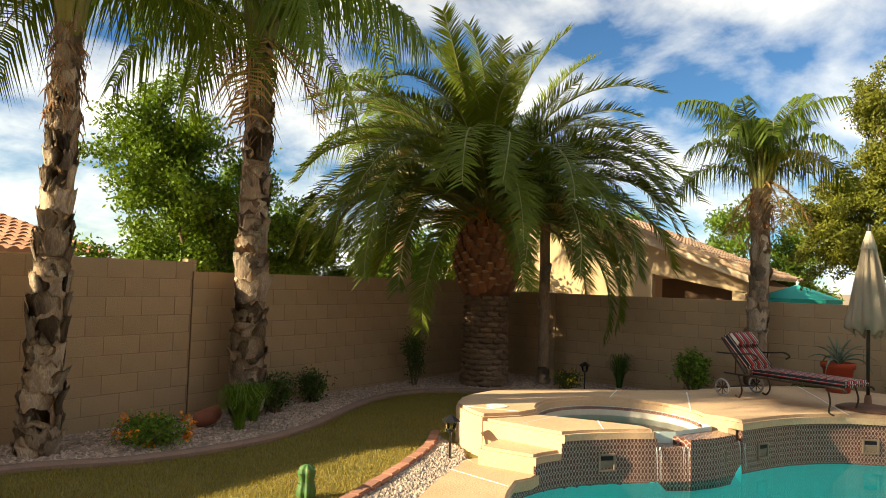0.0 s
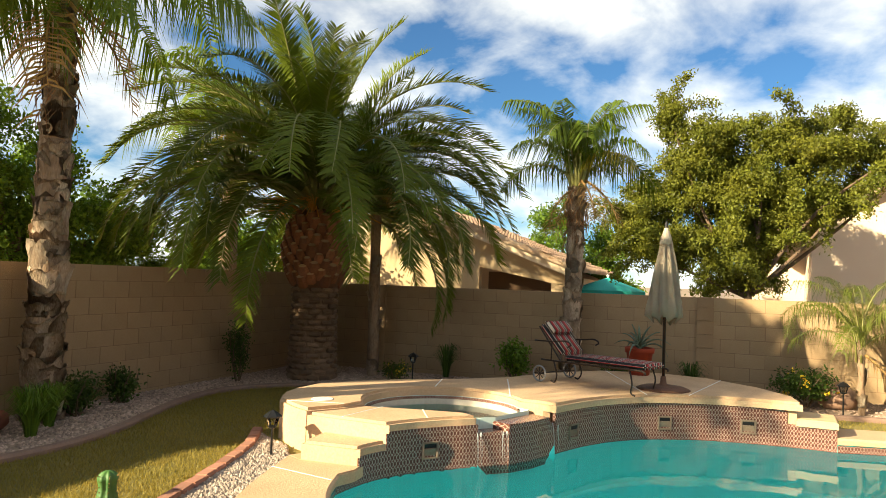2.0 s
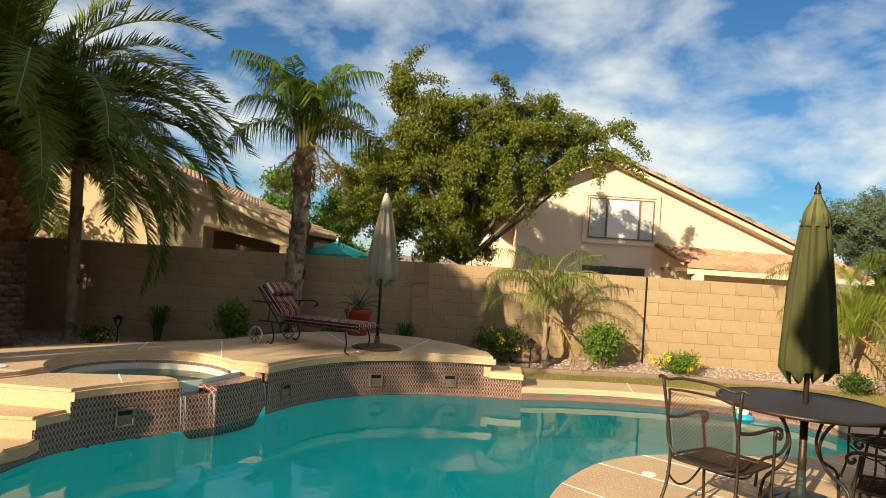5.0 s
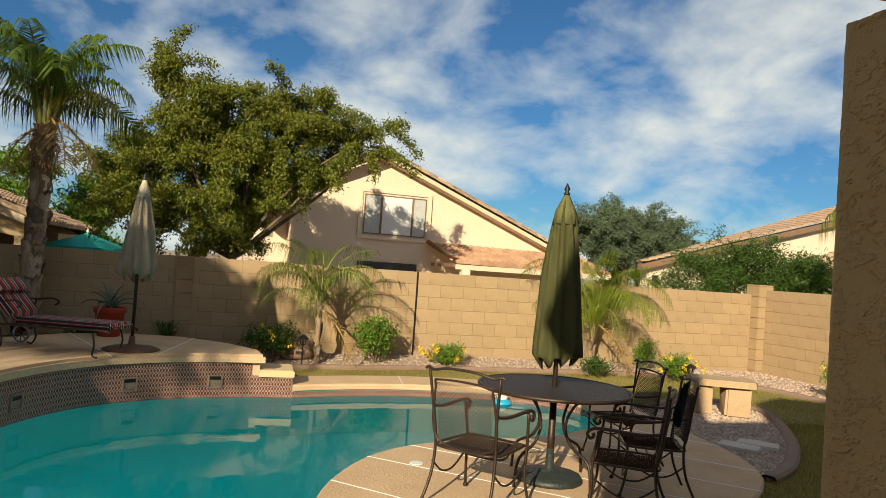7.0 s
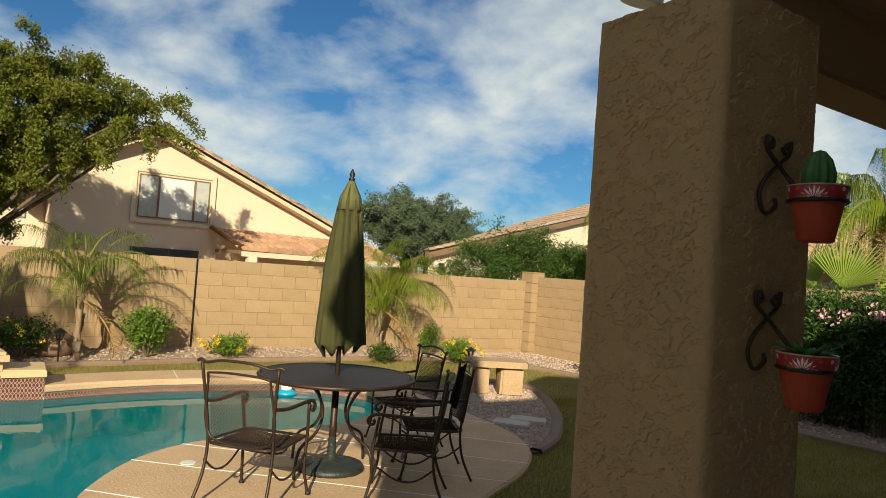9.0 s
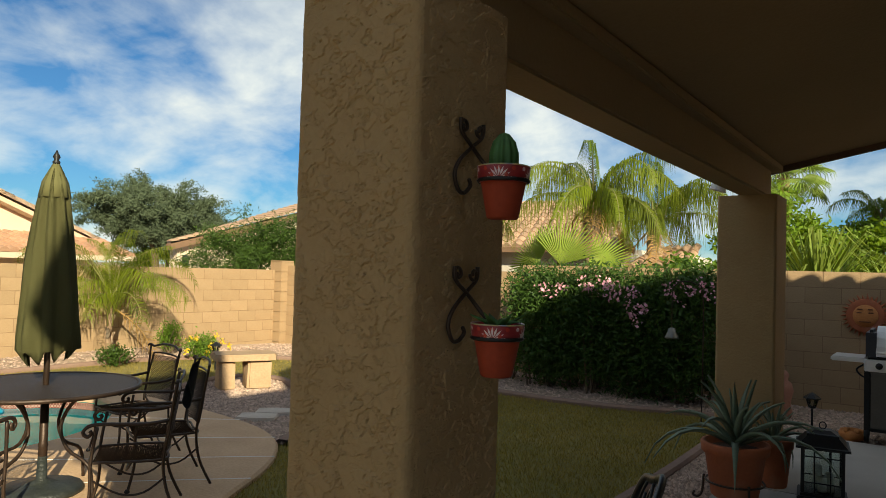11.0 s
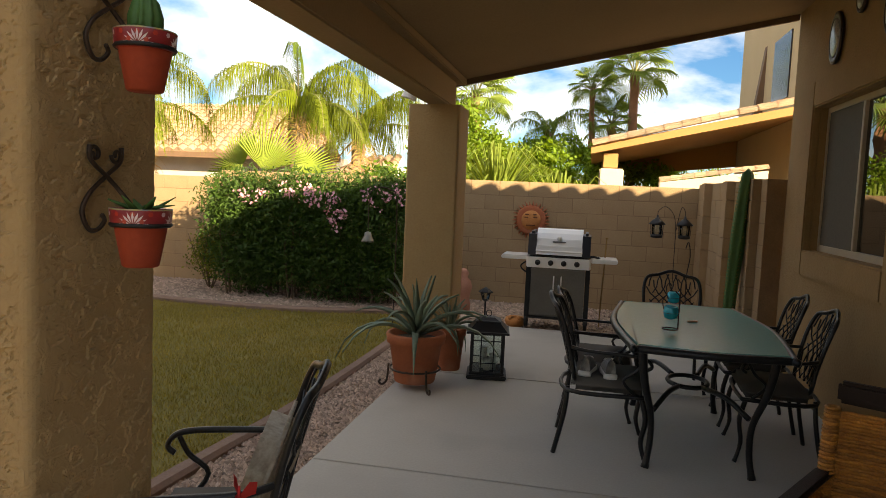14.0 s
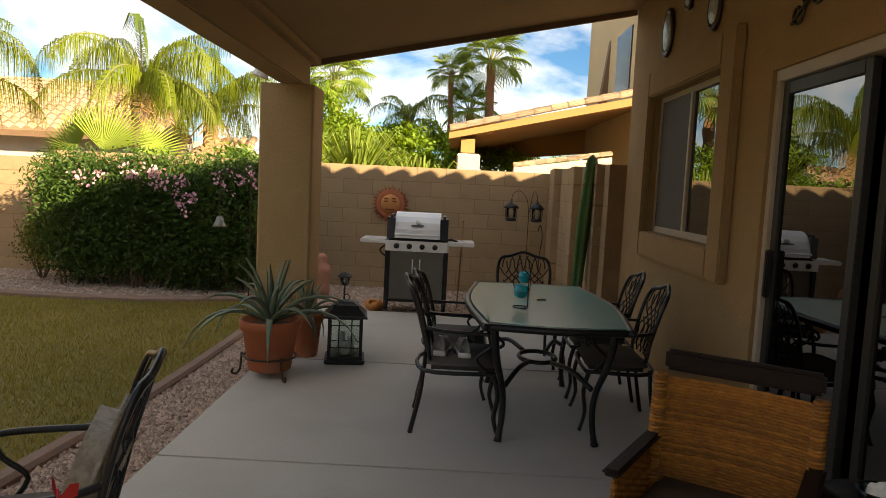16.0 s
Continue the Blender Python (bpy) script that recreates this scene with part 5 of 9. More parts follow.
def tree(name, label, category, at, trunk_h, r, blobs, n, length, width, material, seed, clump=0.3, shell=0.55, droop=0.0, group="", fine=None, twigs=0):
    ob = thing(name, label, category, pose(*at), group)
    bm = B()
    tube(bm, spline([(0, 0, -0.15), (0.06 * trunk_h, 0.03, trunk_h * 0.5), (0, 0, trunk_h)], 4), [r * 1.2, r * 1.1, r, r, r * 0.95, r * 0.9, r * 0.85, r * 0.8, r * 0.75], 9)
    limbs(bm, (0, 0, trunk_h * 0.85), [tuple(np.array(c) + np.array((0, 0, 0.25 * q[2]))) for c, q in blobs], r * 0.55, seed)
    part("trunk", bm, M_WOOD, ob, "brown forked trunk and limbs", True)
    if fine:
        big = blobs
        blobs = scatter_blobs(blobs, *fine, seed)
        rng = random.Random(seed + 7)
        for _ in range(twigs):
            c, q = rng.choice(big)
            d = Vector((rng.gauss(0, 1), rng.gauss(0, 1), rng.gauss(0.2, 0.7))).normalized()
            p = Vector(c) + Vector((d.x * q[0], d.y * q[1], d.z * q[2]))
            for k in range(6):
                blobs.append((tuple(p), (0.15 - 0.014 * k, 0.15 - 0.014 * k, 0.1)))
                p = p + (d + Vector((0, 0, -0.2 * k))).normalized() * 0.15
    leaf_part("crown", ob, material, "", [c for c, _ in blobs], [q for _, q in blobs], n, length, width, seed, clump=clump, shell=shell, droop=droop)
    return ob


def shrub(name, label, x, y, z, w, h, n, leaf, material, seed, petals=None, stems=6, group="", flow=120):
    ob = thing(name, label, "shrub", pose(x, y, z), group)
    bm = B()
    rng = random.Random(seed)
    for i in range(stems):
        a_ = i * 2.4
        tube(bm, [(0.02 * math.cos(a_), 0.02 * math.sin(a_), -0.03), (0.3 * w * math.cos(a_), 0.3 * w * math.sin(a_), h * 0.45), (0.42 * w * math.cos(a_ + 0.3), 0.42 * w * math.sin(a_ + 0.3), h * 0.8)], [0.012, 0.009, 0.004], 5)
    part("stem", bm, M_WOOD, ob)
    blobs = [((rng.uniform(-0.2, 0.2) * w, rng.uniform(-0.2, 0.2) * w, h * rng.uniform(0.42, 0.62)), (w * 0.36, w * 0.36, h * 0.4)) for _ in range(4)]
    leaf_part("foliage", ob, material, "", [b[0] for b in blobs], [b[1] for b in blobs], n, leaf, leaf * 0.42, seed, clump=0.09, shell=0.3)
    if petals is not None:
        leaf_part("flower", ob, petals, "small bright flowers", [(0, 0, h * 0.56)], [(w * 0.5, w * 0.5, h * 0.42)], flow, 0.035, 0.03, seed + 1, clump=0.05, shell=0.95)
    return ob


def tuft(name, label, x, y, z, n, h, w, material, seed, width=0.012):
    """A clump of strap leaves."""
    ob = thing(name, label, "grass", pose(x, y, z))
    rng = random.Random(seed)
    bm = B()
    for i in range(n):
        a_, rr = rng.uniform(0, 6.283), rng.uniform(0.2, 1.0) * w
        hh = h * rng.uniform(0.6, 1.1)
        d, s = Vector((math.cos(a_), math.sin(a_), 0)), Vector((-math.sin(a_), math.cos(a_), 0))
        p = [Vector((0, 0, 0)) + d * 0.05 * rng.random(), d * rr * 0.35 + Vector((0, 0, hh * 0.65)), d * rr * 0.75 + Vector((0, 0, hh)), d * rr * 1.15 + Vector((0, 0, hh * 0.82))]
        ws = (width, width, width * 0.7, 0.001)
        prev = None
        for q, ww in zip(p, ws):
            cur = (bm.verts.new(q + s * ww / 2), bm.verts.new(q - s * ww / 2))
            if prev:
                bm.faces.new((prev[0], prev[1], cur[1], cur[0]))
            prev = cur
    tagged(part("foliage", bm, material, ob), "narrow strap leaves", kind="stuff")
    return ob


def agave_rosette(parent, z, n, length, wide, seed, spread=1.0):
    rng = random.Random(seed)
    for i in range(n):
        t = i / n
        el = radians(82 - 78 * t * spread + rng.uniform(-8, 8))
        a_ = i * 2.39996
        L = length * rng.uniform(0.75, 1.1) * (0.75 + 0.35 * t)
        bm = B()
        prev = None
        for k in range(8):
            s = k / 7
            bend = el - 0.5 * t * s ** 2 * 1.6
            q = Vector((math.cos(bend) * L * s, 0, math.sin(bend) * L * s))
            w = wide * (0.75 + 0.5 * s * (1 - s) * 2) * (1 - s ** 3) + 0.002
            cup = w * 0.28
            row = [bm.verts.new(q + Vector((-cup * math.sin(bend), -w / 2, cup * math.cos(bend)))), bm.verts.new(q + Vector((0.012 * math.sin(bend), 0, -0.012 * math.cos(bend)))), bm.verts.new(q + Vector((-cup * math.sin(bend), w / 2, cup * math.cos(bend)))), bm.verts.new(q + Vector((-0.3 * cup * math.sin(bend), 0, 0.3 * cup * math.cos(bend))))]
            if prev:
                for j in range(4):
                    bm.faces.new((prev[j], prev[(j + 1) % 4], row[(j + 1) % 4], row[j]))
            prev = row
        part("leaf", bm, M_AGAVE, parent, "", True, Matrix.Translation((0, 0, z)) @ Matrix.Rotation(a_, 4, "Z"))


def fan_leaf_mesh(r, segs, seed, material, droop=0.5, span=236, fill=1.02):
    """A fan palm leaf: pleated blades joined for half their length, with loose drooping tips."""
    rng = random.Random(seed)
    bm = B()
    for i in range(segs):
        a_ = radians(span * (i / (segs - 1) - 0.5))
        L = r * (0.8 + 0.2 * math.cos(a_ * 0.7)) * rng.uniform(0.93, 1.05)
        d, s = Vector((math.cos(a_), math.sin(a_), 0)), Vector((-math.sin(a_), math.cos(a_), 0))
        w = fill * math.radians(span / segs) * L * 0.5 * 0.5
        dz = Vector((0, 0, 0.035 * r))
        sag = droop * rng.uniform(0.7, 1.3)
        m0, m1 = d * L * 0.52, d * L * 0.8 - Vector((0, 0, 0.12 * sag * L))
        p = [bm.verts.new(q) for q in (d * 0.02, m0 + s * w, m0 + dz, m0 - s * w, m1 + s * w * 0.6, m1 + dz * 0.6, m1 - s * w * 0.6, d * L * (1 - 0.12 * sag) - Vector((0, 0, 0.42 * sag * L)))]
        for q in ((0, 1, 2), (0, 2, 3), (1, 4, 5, 2), (2, 5, 6, 3), (4, 7, 5), (5, 7, 6)):
            bm.faces.new([p[j] for j in q])
    return finish("fan_leaf", bm, material)


def upright_fan(x, y, z, leaves_, size, seed, label):
    """A low fan palm whose broad leaves stand up on their stalks: (aside, height, turn, tilt, roll) of each leaf."""
    ob = thing("fan_palm", label, "palm tree", pose(x, y, z), group="fan palms")
    ms = [fan_leaf_mesh(size, 26, seed + k, M_FAN, 0.12, 118) for k in range(2)]
    for k, (dx, h, turn, tilt, roll) in enumerate(leaves_):
        base = Vector((dx, -0.12 * (k % 2), h))
        stalk = part("stalk", tube(B(), [(dx * 0.2, 0, -0.05), (dx * 0.6, 0, h * 0.55), base], 0.014, 5), M_RACHIS, ob)
        piece("fan_leaf", ms[k % 2], stalk, Matrix.Translation(base) @ Matrix.Rotation(radians(90 + turn), 4, "Z") @ Matrix.Rotation(radians(-90 + tilt), 4, "Y") @ Matrix.Rotation(radians(roll), 4, "Z"))
    return ob


def fan_palm(x, y, top, r, n, size, seed, label, trunk=True, z0=0.0):
    ob = thing("fan_palm", label, "palm tree", pose(x, y, 0), group="fan palms")
    if trunk:
        bm, _ = trunk_bm([(0, 0, z0 - 0.1), (0.03, 0, top * 0.5), (0, 0, top)], [r * 1.2, r, r * 0.9], 10)
        part("trunk", bm, mat("fan_trunk", (0.34, 0.16, 0.08), (0.22, 0.11, 0.06), 0.95, 7, 50, bump=0.6), ob, "red-brown skirted trunk", True)
    ms = [fan_leaf_mesh(size, 24, seed + k, M_FANTREE, 0.95, 220, 0.7) for k in range(3)]
    rng = random.Random(seed)
    for i in range(n):
        t = i / n
        el = radians(80 - (115 if trunk else 75) * t)
        a_ = i * 2.4 + rng.uniform(-0.2, 0.2)
        st = size * 0.85
        d = Vector((math.cos(a_) * math.cos(el), math.sin(a_) * math.cos(el), math.sin(el)))
        bm = B()
        tube(bm, [(0, 0, top - 0.05), Vector((0, 0, top)) + d * st * 0.5, Vector((0, 0, top)) + d * st], 0.014, 4)
        stalk = part("stalk", bm, M_RACHIS, ob)
        piece("fan_leaf", rng.choice(ms), stalk, Matrix.Translation(Vector((0, 0, top)) + d * st) @ Matrix.Rotation(a_, 4, "Z") @ Matrix.Rotation(-el + 0.35, 4, "Y") @ Matrix.Rotation(rng.uniform(-0.3, 0.3), 4, "X"))
    return ob


queen_palm(-2.63, -6.0, -0.05, 4.2, 0.14, 0.085, (-0.1, -0.05), "queen palm with peeling fibrous trunk beside the shaded wall", 12, 1.05, 120, 11, 20, dry=0, hang=2.6, pairs=54)
# the next palm stands out of view, added to shade wall and lounger
queen_palm(-0.7, -7.1, -0.05, 5.0, 0.16, 0.1, (0.0, 0.0), "unseen tall queen palm added to cast shade on the back wall", 26, 1.1, 22, 13, 45, hang=2.0)
queen_palm(-5.02, -6.08, -0.05, 4.7, 0.17, 0.12, (-0.02, -0.05), "queen palm with torn pale leaf bases and dense hanging crown", 18, 1.15, 130, 23, 70, hang=2.8, pairs=58, dry=4)
queen_palm(-10.3, -1.5, -0.05, 3.25, 0.125, 0.10, (0.05, 0.07), "slim queen palm with one yellowing frond by the back wall", 16, 0.72, 60, 37, 0, yellow=60, hang=1.9, rise=22, pairs=60, broad=1.15, shares=(0.5, 0.35, 0.15), dry=5)
queen_palm(-11.15, -8.6, -0.05, 4.6, 0.19, 0.14, (0.0, 0.0), "tall queen palm standing behind the garden wall", 13, 1.0, 22, 41, 10)
queen_palm(-10.15, -4.75, -0.05, 3.3, 0.09, 0.08, (0.1, 0.0), "thin grey-trunked queen palm beside the date palm", 8, 0.75, 6, 43, 10)
date_palm(-9.3, -5.4)
SMALL = dict(boots=5, hang=0.9, dry=1, young=True)
queen_palm(-10.25, 2.39, 0.02, 1.0, 0.045, 0.035, (0.04, -0.03), "young feathery palm against the sunlit wall", 16, 0.66, seed=51, **SMALL)
queen_palm(-10.35, 7.05, 0.0, 0.9, 0.05, 0.04, (0.05, 0.0), "young feathery palm with bright hanging fronds by the wall", 24, 0.82, seed=57, leafy=M_SUNFROND, **SMALL)
queen_palm(-5.4, 14.2, 0.0, 3.05, 0.19, 0.15, (0.0, 0.0), "sunlit queen palm with drooping yellow-green fronds beyond the wall", 16, 0.92, seed=61, boots=10, hang=6.0, leafy=M_SUNFROND, pairs=92, broad=1.0, upper=M_FROND)
queen_palm(-5.15, 17.2, 0.0, 2.85, 0.2, 0.16, (0.0, 0.0), "sunlit queen palm with hanging yellow fronds further off", 15, 1.0, seed=65, boots=8, hang=6.0, leafy=M_SUNFROND, pairs=92, broad=1.0, upper=M_FROND)
queen_palm(-8.6, 12.9, 0.0, 2.75, 0.18, 0.14, (0.0, 0.0), "sunlit queen palm with drooping fronds beyond the wall", 17, 0.95, seed=67, boots=8, hang=6.0, leafy=M_SUNFROND, pairs=92, broad=1.0, upper=M_FROND)
queen_palm(-2.5, 15.5, 0.0, 1.6, 0.15, 0.12, (0.0, 0.0), "queen palm half hidden behind hedges and wall", 10, 0.7, seed=71, boots=0, hang=2.4, leafy=M_SUNFROND)
queen_palm(-0.9, 20.5, 0.0, 3.2, 0.12, 0.1, (0.0, 0.0), "slender queen palm in the distance", 9, 0.62, seed=73, boots=0, hang=2.6, dry=0)

tree("citrus_tree", "dense glossy green tree rising behind the shaded wall", "tree", (-6.9, -9.2, 0), 1.5, 0.13,
     [((-1.0, 0, 2.2), (1.2, 0.9, 0.95)), ((0.9, 0.1, 2.3), (1.1, 0.9, 1.0)), ((1.25, 0, 3.05), (0.7, 0.6, 0.8)), ((-0.1, 0, 2.75), (1.0, 0.8, 0.8)), ((-1.9, 0.1, 2.0), (0.9, 0.8, 0.9)), ((0.4, 0, 1.6), (1.6, 0.9, 0.6)), ((1.2, 0, 3.9), (0.15, 0.15, 0.4)), ((0.7, 0, 3.7), (0.15, 0.15, 0.3))], 84000, 0.08, 0.038, M_LEAF_B, 81, 0.16, 0.3, fine=(150, 0.18, 0.42), twigs=40)
tree("orchard_tree", "rounded bright green tree behind the garden wall", "tree", (-12.2, -9.6, 0), 1.2, 0.1,
     [((0, 0, 2.1), (1.2, 1.0, 0.9)), ((0.8, 0.4, 1.8), (0.9, 0.8, 0.7)), ((-1.5, 0.4, 2.0), (1.2, 0.9, 0.9))], 13000, 0.12, 0.055, M_LEAF_B, 83, 0.2, 0.4)
tree("mesquite_tree", "spreading mesquite with feathery olive foliage behind the wall", "tree", (-16.3, 1.22, 0), 1.7, 0.1,
     [((0.1, 0.35, 2.3), (0.7, 0.55, 0.9)), ((0.1, 0.75, 3.0), (0.6, 0.5, 0.5)), ((0, -2.45, 2.75), (0.8, 0.5, 0.5)), ((0, -2.3, 3.4), (0.7, 0.6, 0.6)), ((0, -1.7, 2.5), (0.9, 0.8, 0.6)), ((0.1, -0.6, 2.25), (0.9, 1.0, 0.85)), ((0, -1.4, 3.5), (1.0, 1.05, 0.95)), ((0, -0.2, 3.6), (1.1, 1.2, 0.95)), ((0, -1.1, 4.6), (0.9, 0.8, 0.8)), ((0, -1.7, 5.5), (0.3, 0.3, 0.45)),
      ((0, 0.2, 4.75), (1.0, 1.2, 0.8)), ((0.1, 1.3, 4.85), (1.0, 1.0, 0.75)), ((0.1, 0.9, 3.75), (0.9, 0.9, 0.7)), ((0.2, 2.2, 4.6), (0.7, 0.8, 0.45)), ((0.2, 2.9, 4.2), (0.4, 0.6, 0.16)), ((0.3, 1.8, 3.5), (0.5, 0.5, 0.2)), ((0.2, 3.2, 4.75), (0.3, 0.4, 0.1))],
     180000, 0.085, 0.034, M_LEAF_D, 85, 0.12, 0.25, droop=0.6, fine=(420, 0.14, 0.34), twigs=120)
for i, (x, y, h) in enumerate(((-22, -4.3, 4.6), (-25, -8.5, 4.4), (-23, -2.9, 3.6), (-38, 24.5, 4.6), (-40, 27.5, 5.2))):
    tree("pine_tree", "compact dark green pine in the distance", "tree", (x, y, 0), h * 0.4, 0.14, [((0, 0, h * 0.5), (0.9, 0.9, h * 0.28)), ((0.1, 0.1, h * 0.78), (0.6, 0.6, h * 0.22)), ((-0.2, 0.4, h * 0.4), (0.8, 0.8, 0.7))], 9000, 0.17, 0.05, M_LEAF_B, 90 + i, 0.2, 0.3, group="pines", fine=(30, 0.25, 0.5))
tree("acacia_tree", "grey-green airy acacia in the distance", "tree", (-36, 24.0, 0), 2.8, 0.22,
     [((0, 0, 4.8), (2.2, 2.4, 1.4)), ((0, -2.1, 4.1), (1.8, 1.8, 1.3)), ((0, 2.4, 4.2), (1.8, 2.1, 1.1)), ((0, 0.5, 3.4), (2.2, 2.8, 1.0))], 80000, 0.2, 0.05, M_LEAF_G, 97, 0.25, 0.2, fine=(210, 0.25, 0.6), twigs=170)
tree("oleander_bush", "broad willowy green bush behind the wall", "shrub", (-13.4, 12.6, 0), 0.6, 0.06,
     [((0, -1.0, 1.6), (0.8, 1.2, 0.75)), ((0, 0.6, 1.85), (0.9, 1.3, 0.85)), ((0, 1.9, 1.65), (0.8, 1.0, 0.75))], 44000, 0.11, 0.022, M_LEAF, 99, 0.18, 0.3, fine=(130, 0.22, 0.45), twigs=25)
# raised leaf colour carries the sunshine on the trees beyond the wall
M_SUNLEAF = mat("sunny_leaf", (0.2, 0.3, 0.03), (0.12, 0.2, 0.022), 0.55, 2, 30, bump=0, island=0.35, thin=0.45, spec=0.25)
for i, (x, y, h, m_) in enumerate(((-1.9, 15.2, 3.4, M_SUNLEAF), (-0.2, 16, 2.7, M_SUNLEAF), (-3.2, 13.6, 2.2, M_LEAF_B), (0.9, 17.5, 2.7, M_SUNLEAF), (3.0, 22, 2.9, M_SUNLEAF), (-0.6, 19.5, 3.4, M_SUNLEAF), (-6.5, 17, 1.9, M_LEAF_B), (-10.4, 13.5, 1.9, M_SUNLEAF))):
    tree("garden_tree", "leafy green garden tree beyond the block wall", "tree", (x, y, 0), h * 0.35, 0.08, [((0, 0, h * 0.62), (1.0, 0.9, h * 0.33)), ((0.6, 0.1, h * 0.5), (0.8, 0.8, h * 0.3)), ((-0.6, 0, h * 0.52), (0.8, 0.8, h * 0.32))], 9000, 0.12, 0.055, m_, 110 + i, 0.18, 0.3, fine=(34, 0.2, 0.42), group="trees beyond the wall")

fan_palm(1.25, 20.3, 4.8, 0.13, 20, 0.68, 121, "tall fan palm with a red-brown trunk in the distance")
fan_palm(0.2, 20.4, 4.4, 0.085, 18, 0.44, 123, "slender fan palm in the distance")
fan_palm(-2.9, 20.2, 4.1, 0.16, 24, 0.72, 125, "fan palm with a rust-coloured trunk beyond the wall")
fan_palm(0.75, 20.8, 3.5, 0.12, 20, 0.55, 127, "short fan palm in the distance")
upright_fan(-5.2, 12.5, 0.3, ((-0.5, 1.42, -20, 20, 44), (0.0, 1.42, 12, 6, -14), (0.45, 1.35, 14, 30, -66)), 0.9, 129, "low fan palm with broad sunlit leaves behind the hedge")
tuft("spiky_yucca", "spray of stiff sunlit strap leaves beyond the wall", -1.15, 12.4, 0.9, 170, 1.3, 1.15, M_FAN, 133, 0.035)
tuft("spiky_yucca", "spray of stiff sunlit strap leaves beyond the wall", -0.1, 12.5, 0.7, 120, 1.15, 1.0, M_FAN, 135, 0.035)

# unseen tall tree south of yard, added to shade back wall and sun deck
tree("shade_tree", "unseen tall leafy tree added south of the garden to cast shade", "tree", (3.0, -11.2, 0), 5.2, 0.22,
     [((0, 2.2, 6.8), (0.8, 0.65, 0.6)), ((0, 1.7, 7.5), (0.8, 0.7, 0.7)), ((0, 0.9, 7.9), (0.9, 1.0, 0.8)), ((0, 0.0, 7.6), (0.9, 1.2, 1.2)), ((0, -1.2, 7.6), (0.9, 1.1, 1.2)), ((0, -2.1, 7.6), (0.8, 0.7, 1.1))], 30000, 0.3, 0.17, M_LEAF_B, 107, 0.2, 0.2)

# clipped oleander hedge with pink flowers
hedge = thing("oleander_hedge", "tall clipped oleander hedge with pink flowers, sunlit on top", "hedge", pose(-3.2, 10.1, 0))
bm = B()
rng = random.Random(8)
for i in range(34):
    x0, y0 = rng.uniform(-1.3, 1.2), rng.uniform(-0.3, 0.3)
    tube(bm, [(x0, y0, -0.05), (x0 * 1.05, y0 * 1.3 + rng.uniform(-0.1, 0.1), 0.7), (x0 * 1.1 + rng.uniform(-0.15, 0.15), y0 * 1.6, 1.35)], [0.016, 0.013, 0.006], 5)
part("stem", bm, M_WOOD, hedge, "thin brown stems under the leaves")
hb = [((-1.05, 0, 0.85), (0.62, 0.66, 0.8)), ((-0.45, 0, 0.95), (0.6, 0.7, 0.75)), ((0.35, 0, 0.85), (0.6, 0.66, 0.8)), ((0.95, -0.05, 0.9), (0.6, 0.66, 0.8)), ((-1.2, -0.1, 1.25), (0.45, 0.6, 0.38)), ((-0.2, -0.05, 1.3), (0.7, 0.6, 0.35)), ((0.9, -0.05, 1.35), (0.6, 0.6, 0.35)), ((0.3, 0, 0.4), (1.2, 0.55, 0.4)), ((-0.9, 0, 0.45), (0.6, 0.55, 0.4))]
leaf_part("foliage", hedge, M_HEDGE, "narrow dark green leaves", [b[0] for b in hb], [b[1] for b in hb], 60000, 0.085, 0.021, 141, clump=0.14, shell=0.55)
leaf_part("flower", hedge, M_PINK, "clusters of pale pink flowers", [(-0.1, -0.6, 1.42), (0.25, -0.62, 1.32), (0.45, -0.62, 1.12), (0.95, -0.62, 1.38), (1.3, -0.6, 1.4), (-0.75, -0.58, 1.35)], [(0.26, 0.1, 0.12), (0.24, 0.1, 0.1), (0.12, 0.1, 0.14), (0.2, 0.1, 0.1), (0.1, 0.1, 0.12), (0.2, 0.1, 0.1)], 430, 0.042, 0.038, 143, clump=0.07, shell=0.6)

# shrubs and flowers
shrub("marigold_clump", "low clump of orange marigolds in the gravel", -3.5, -5.55, -0.03, 0.82, 0.25, 2600, 0.045, M_LEAF_B, 151, M_ORANGE, flow=260)
tuft("fountain_grass", "clump of green fountain grass below a palm", -4.45, -5.5, -0.03, 320, 0.44, 0.32, M_LEAF_B, 153)
tuft("fountain_grass", "clump of green fountain grass below a palm", -4.85, -5.75, -0.03, 240, 0.42, 0.3, M_LEAF_B, 155)
shrub("round_shrub", "dark green rounded shrub in the shaded bed", -5.35, -5.95, -0.03, 0.5, 0.48, 1500, 0.05, M_LEAF, 157)
shrub("round_shrub", "dark green rounded shrub in the shaded bed", -6.2, -6.15, -0.03, 0.45, 0.5, 1500, 0.05, M_LEAF, 159)
shrub("upright_shrub", "narrow upright shrub against the shaded wall", -8.35, -6.1, -0.03, 0.42, 0.95, 1600, 0.05, M_LEAF, 161)
shrub("lantana_shrub", "small dark shrub with yellow flowers", -9.75, -4.15, 0.0, 0.5, 0.28, 1000, 0.05, M_LEAF, 163, M_YELLOW, flow=40)
tuft("fountain_grass", "dark tuft of ornamental grass by the back wall", -10.3, -3.5, 0.02, 150, 0.5, 0.3, M_LEAF, 165)
shrub("privet_shrub", "bright leafy shrub beside the raised deck", -10.15, -2.3, 0.05, 0.62, 0.68, 2200, 0.07, M_LEAF_B, 167)
shrub("rosemary_shrub", "dark feathery shrub behind the lounger", -10.35, -0.7, 0.08, 0.75, 0.5, 1800, 0.06, M_LEAF, 169)
tuft("fountain_grass", "dry tuft of ornamental grass by the wall", -10.4, 0.25, 0.08, 150, 0.42, 0.32, M_LEAF, 171)
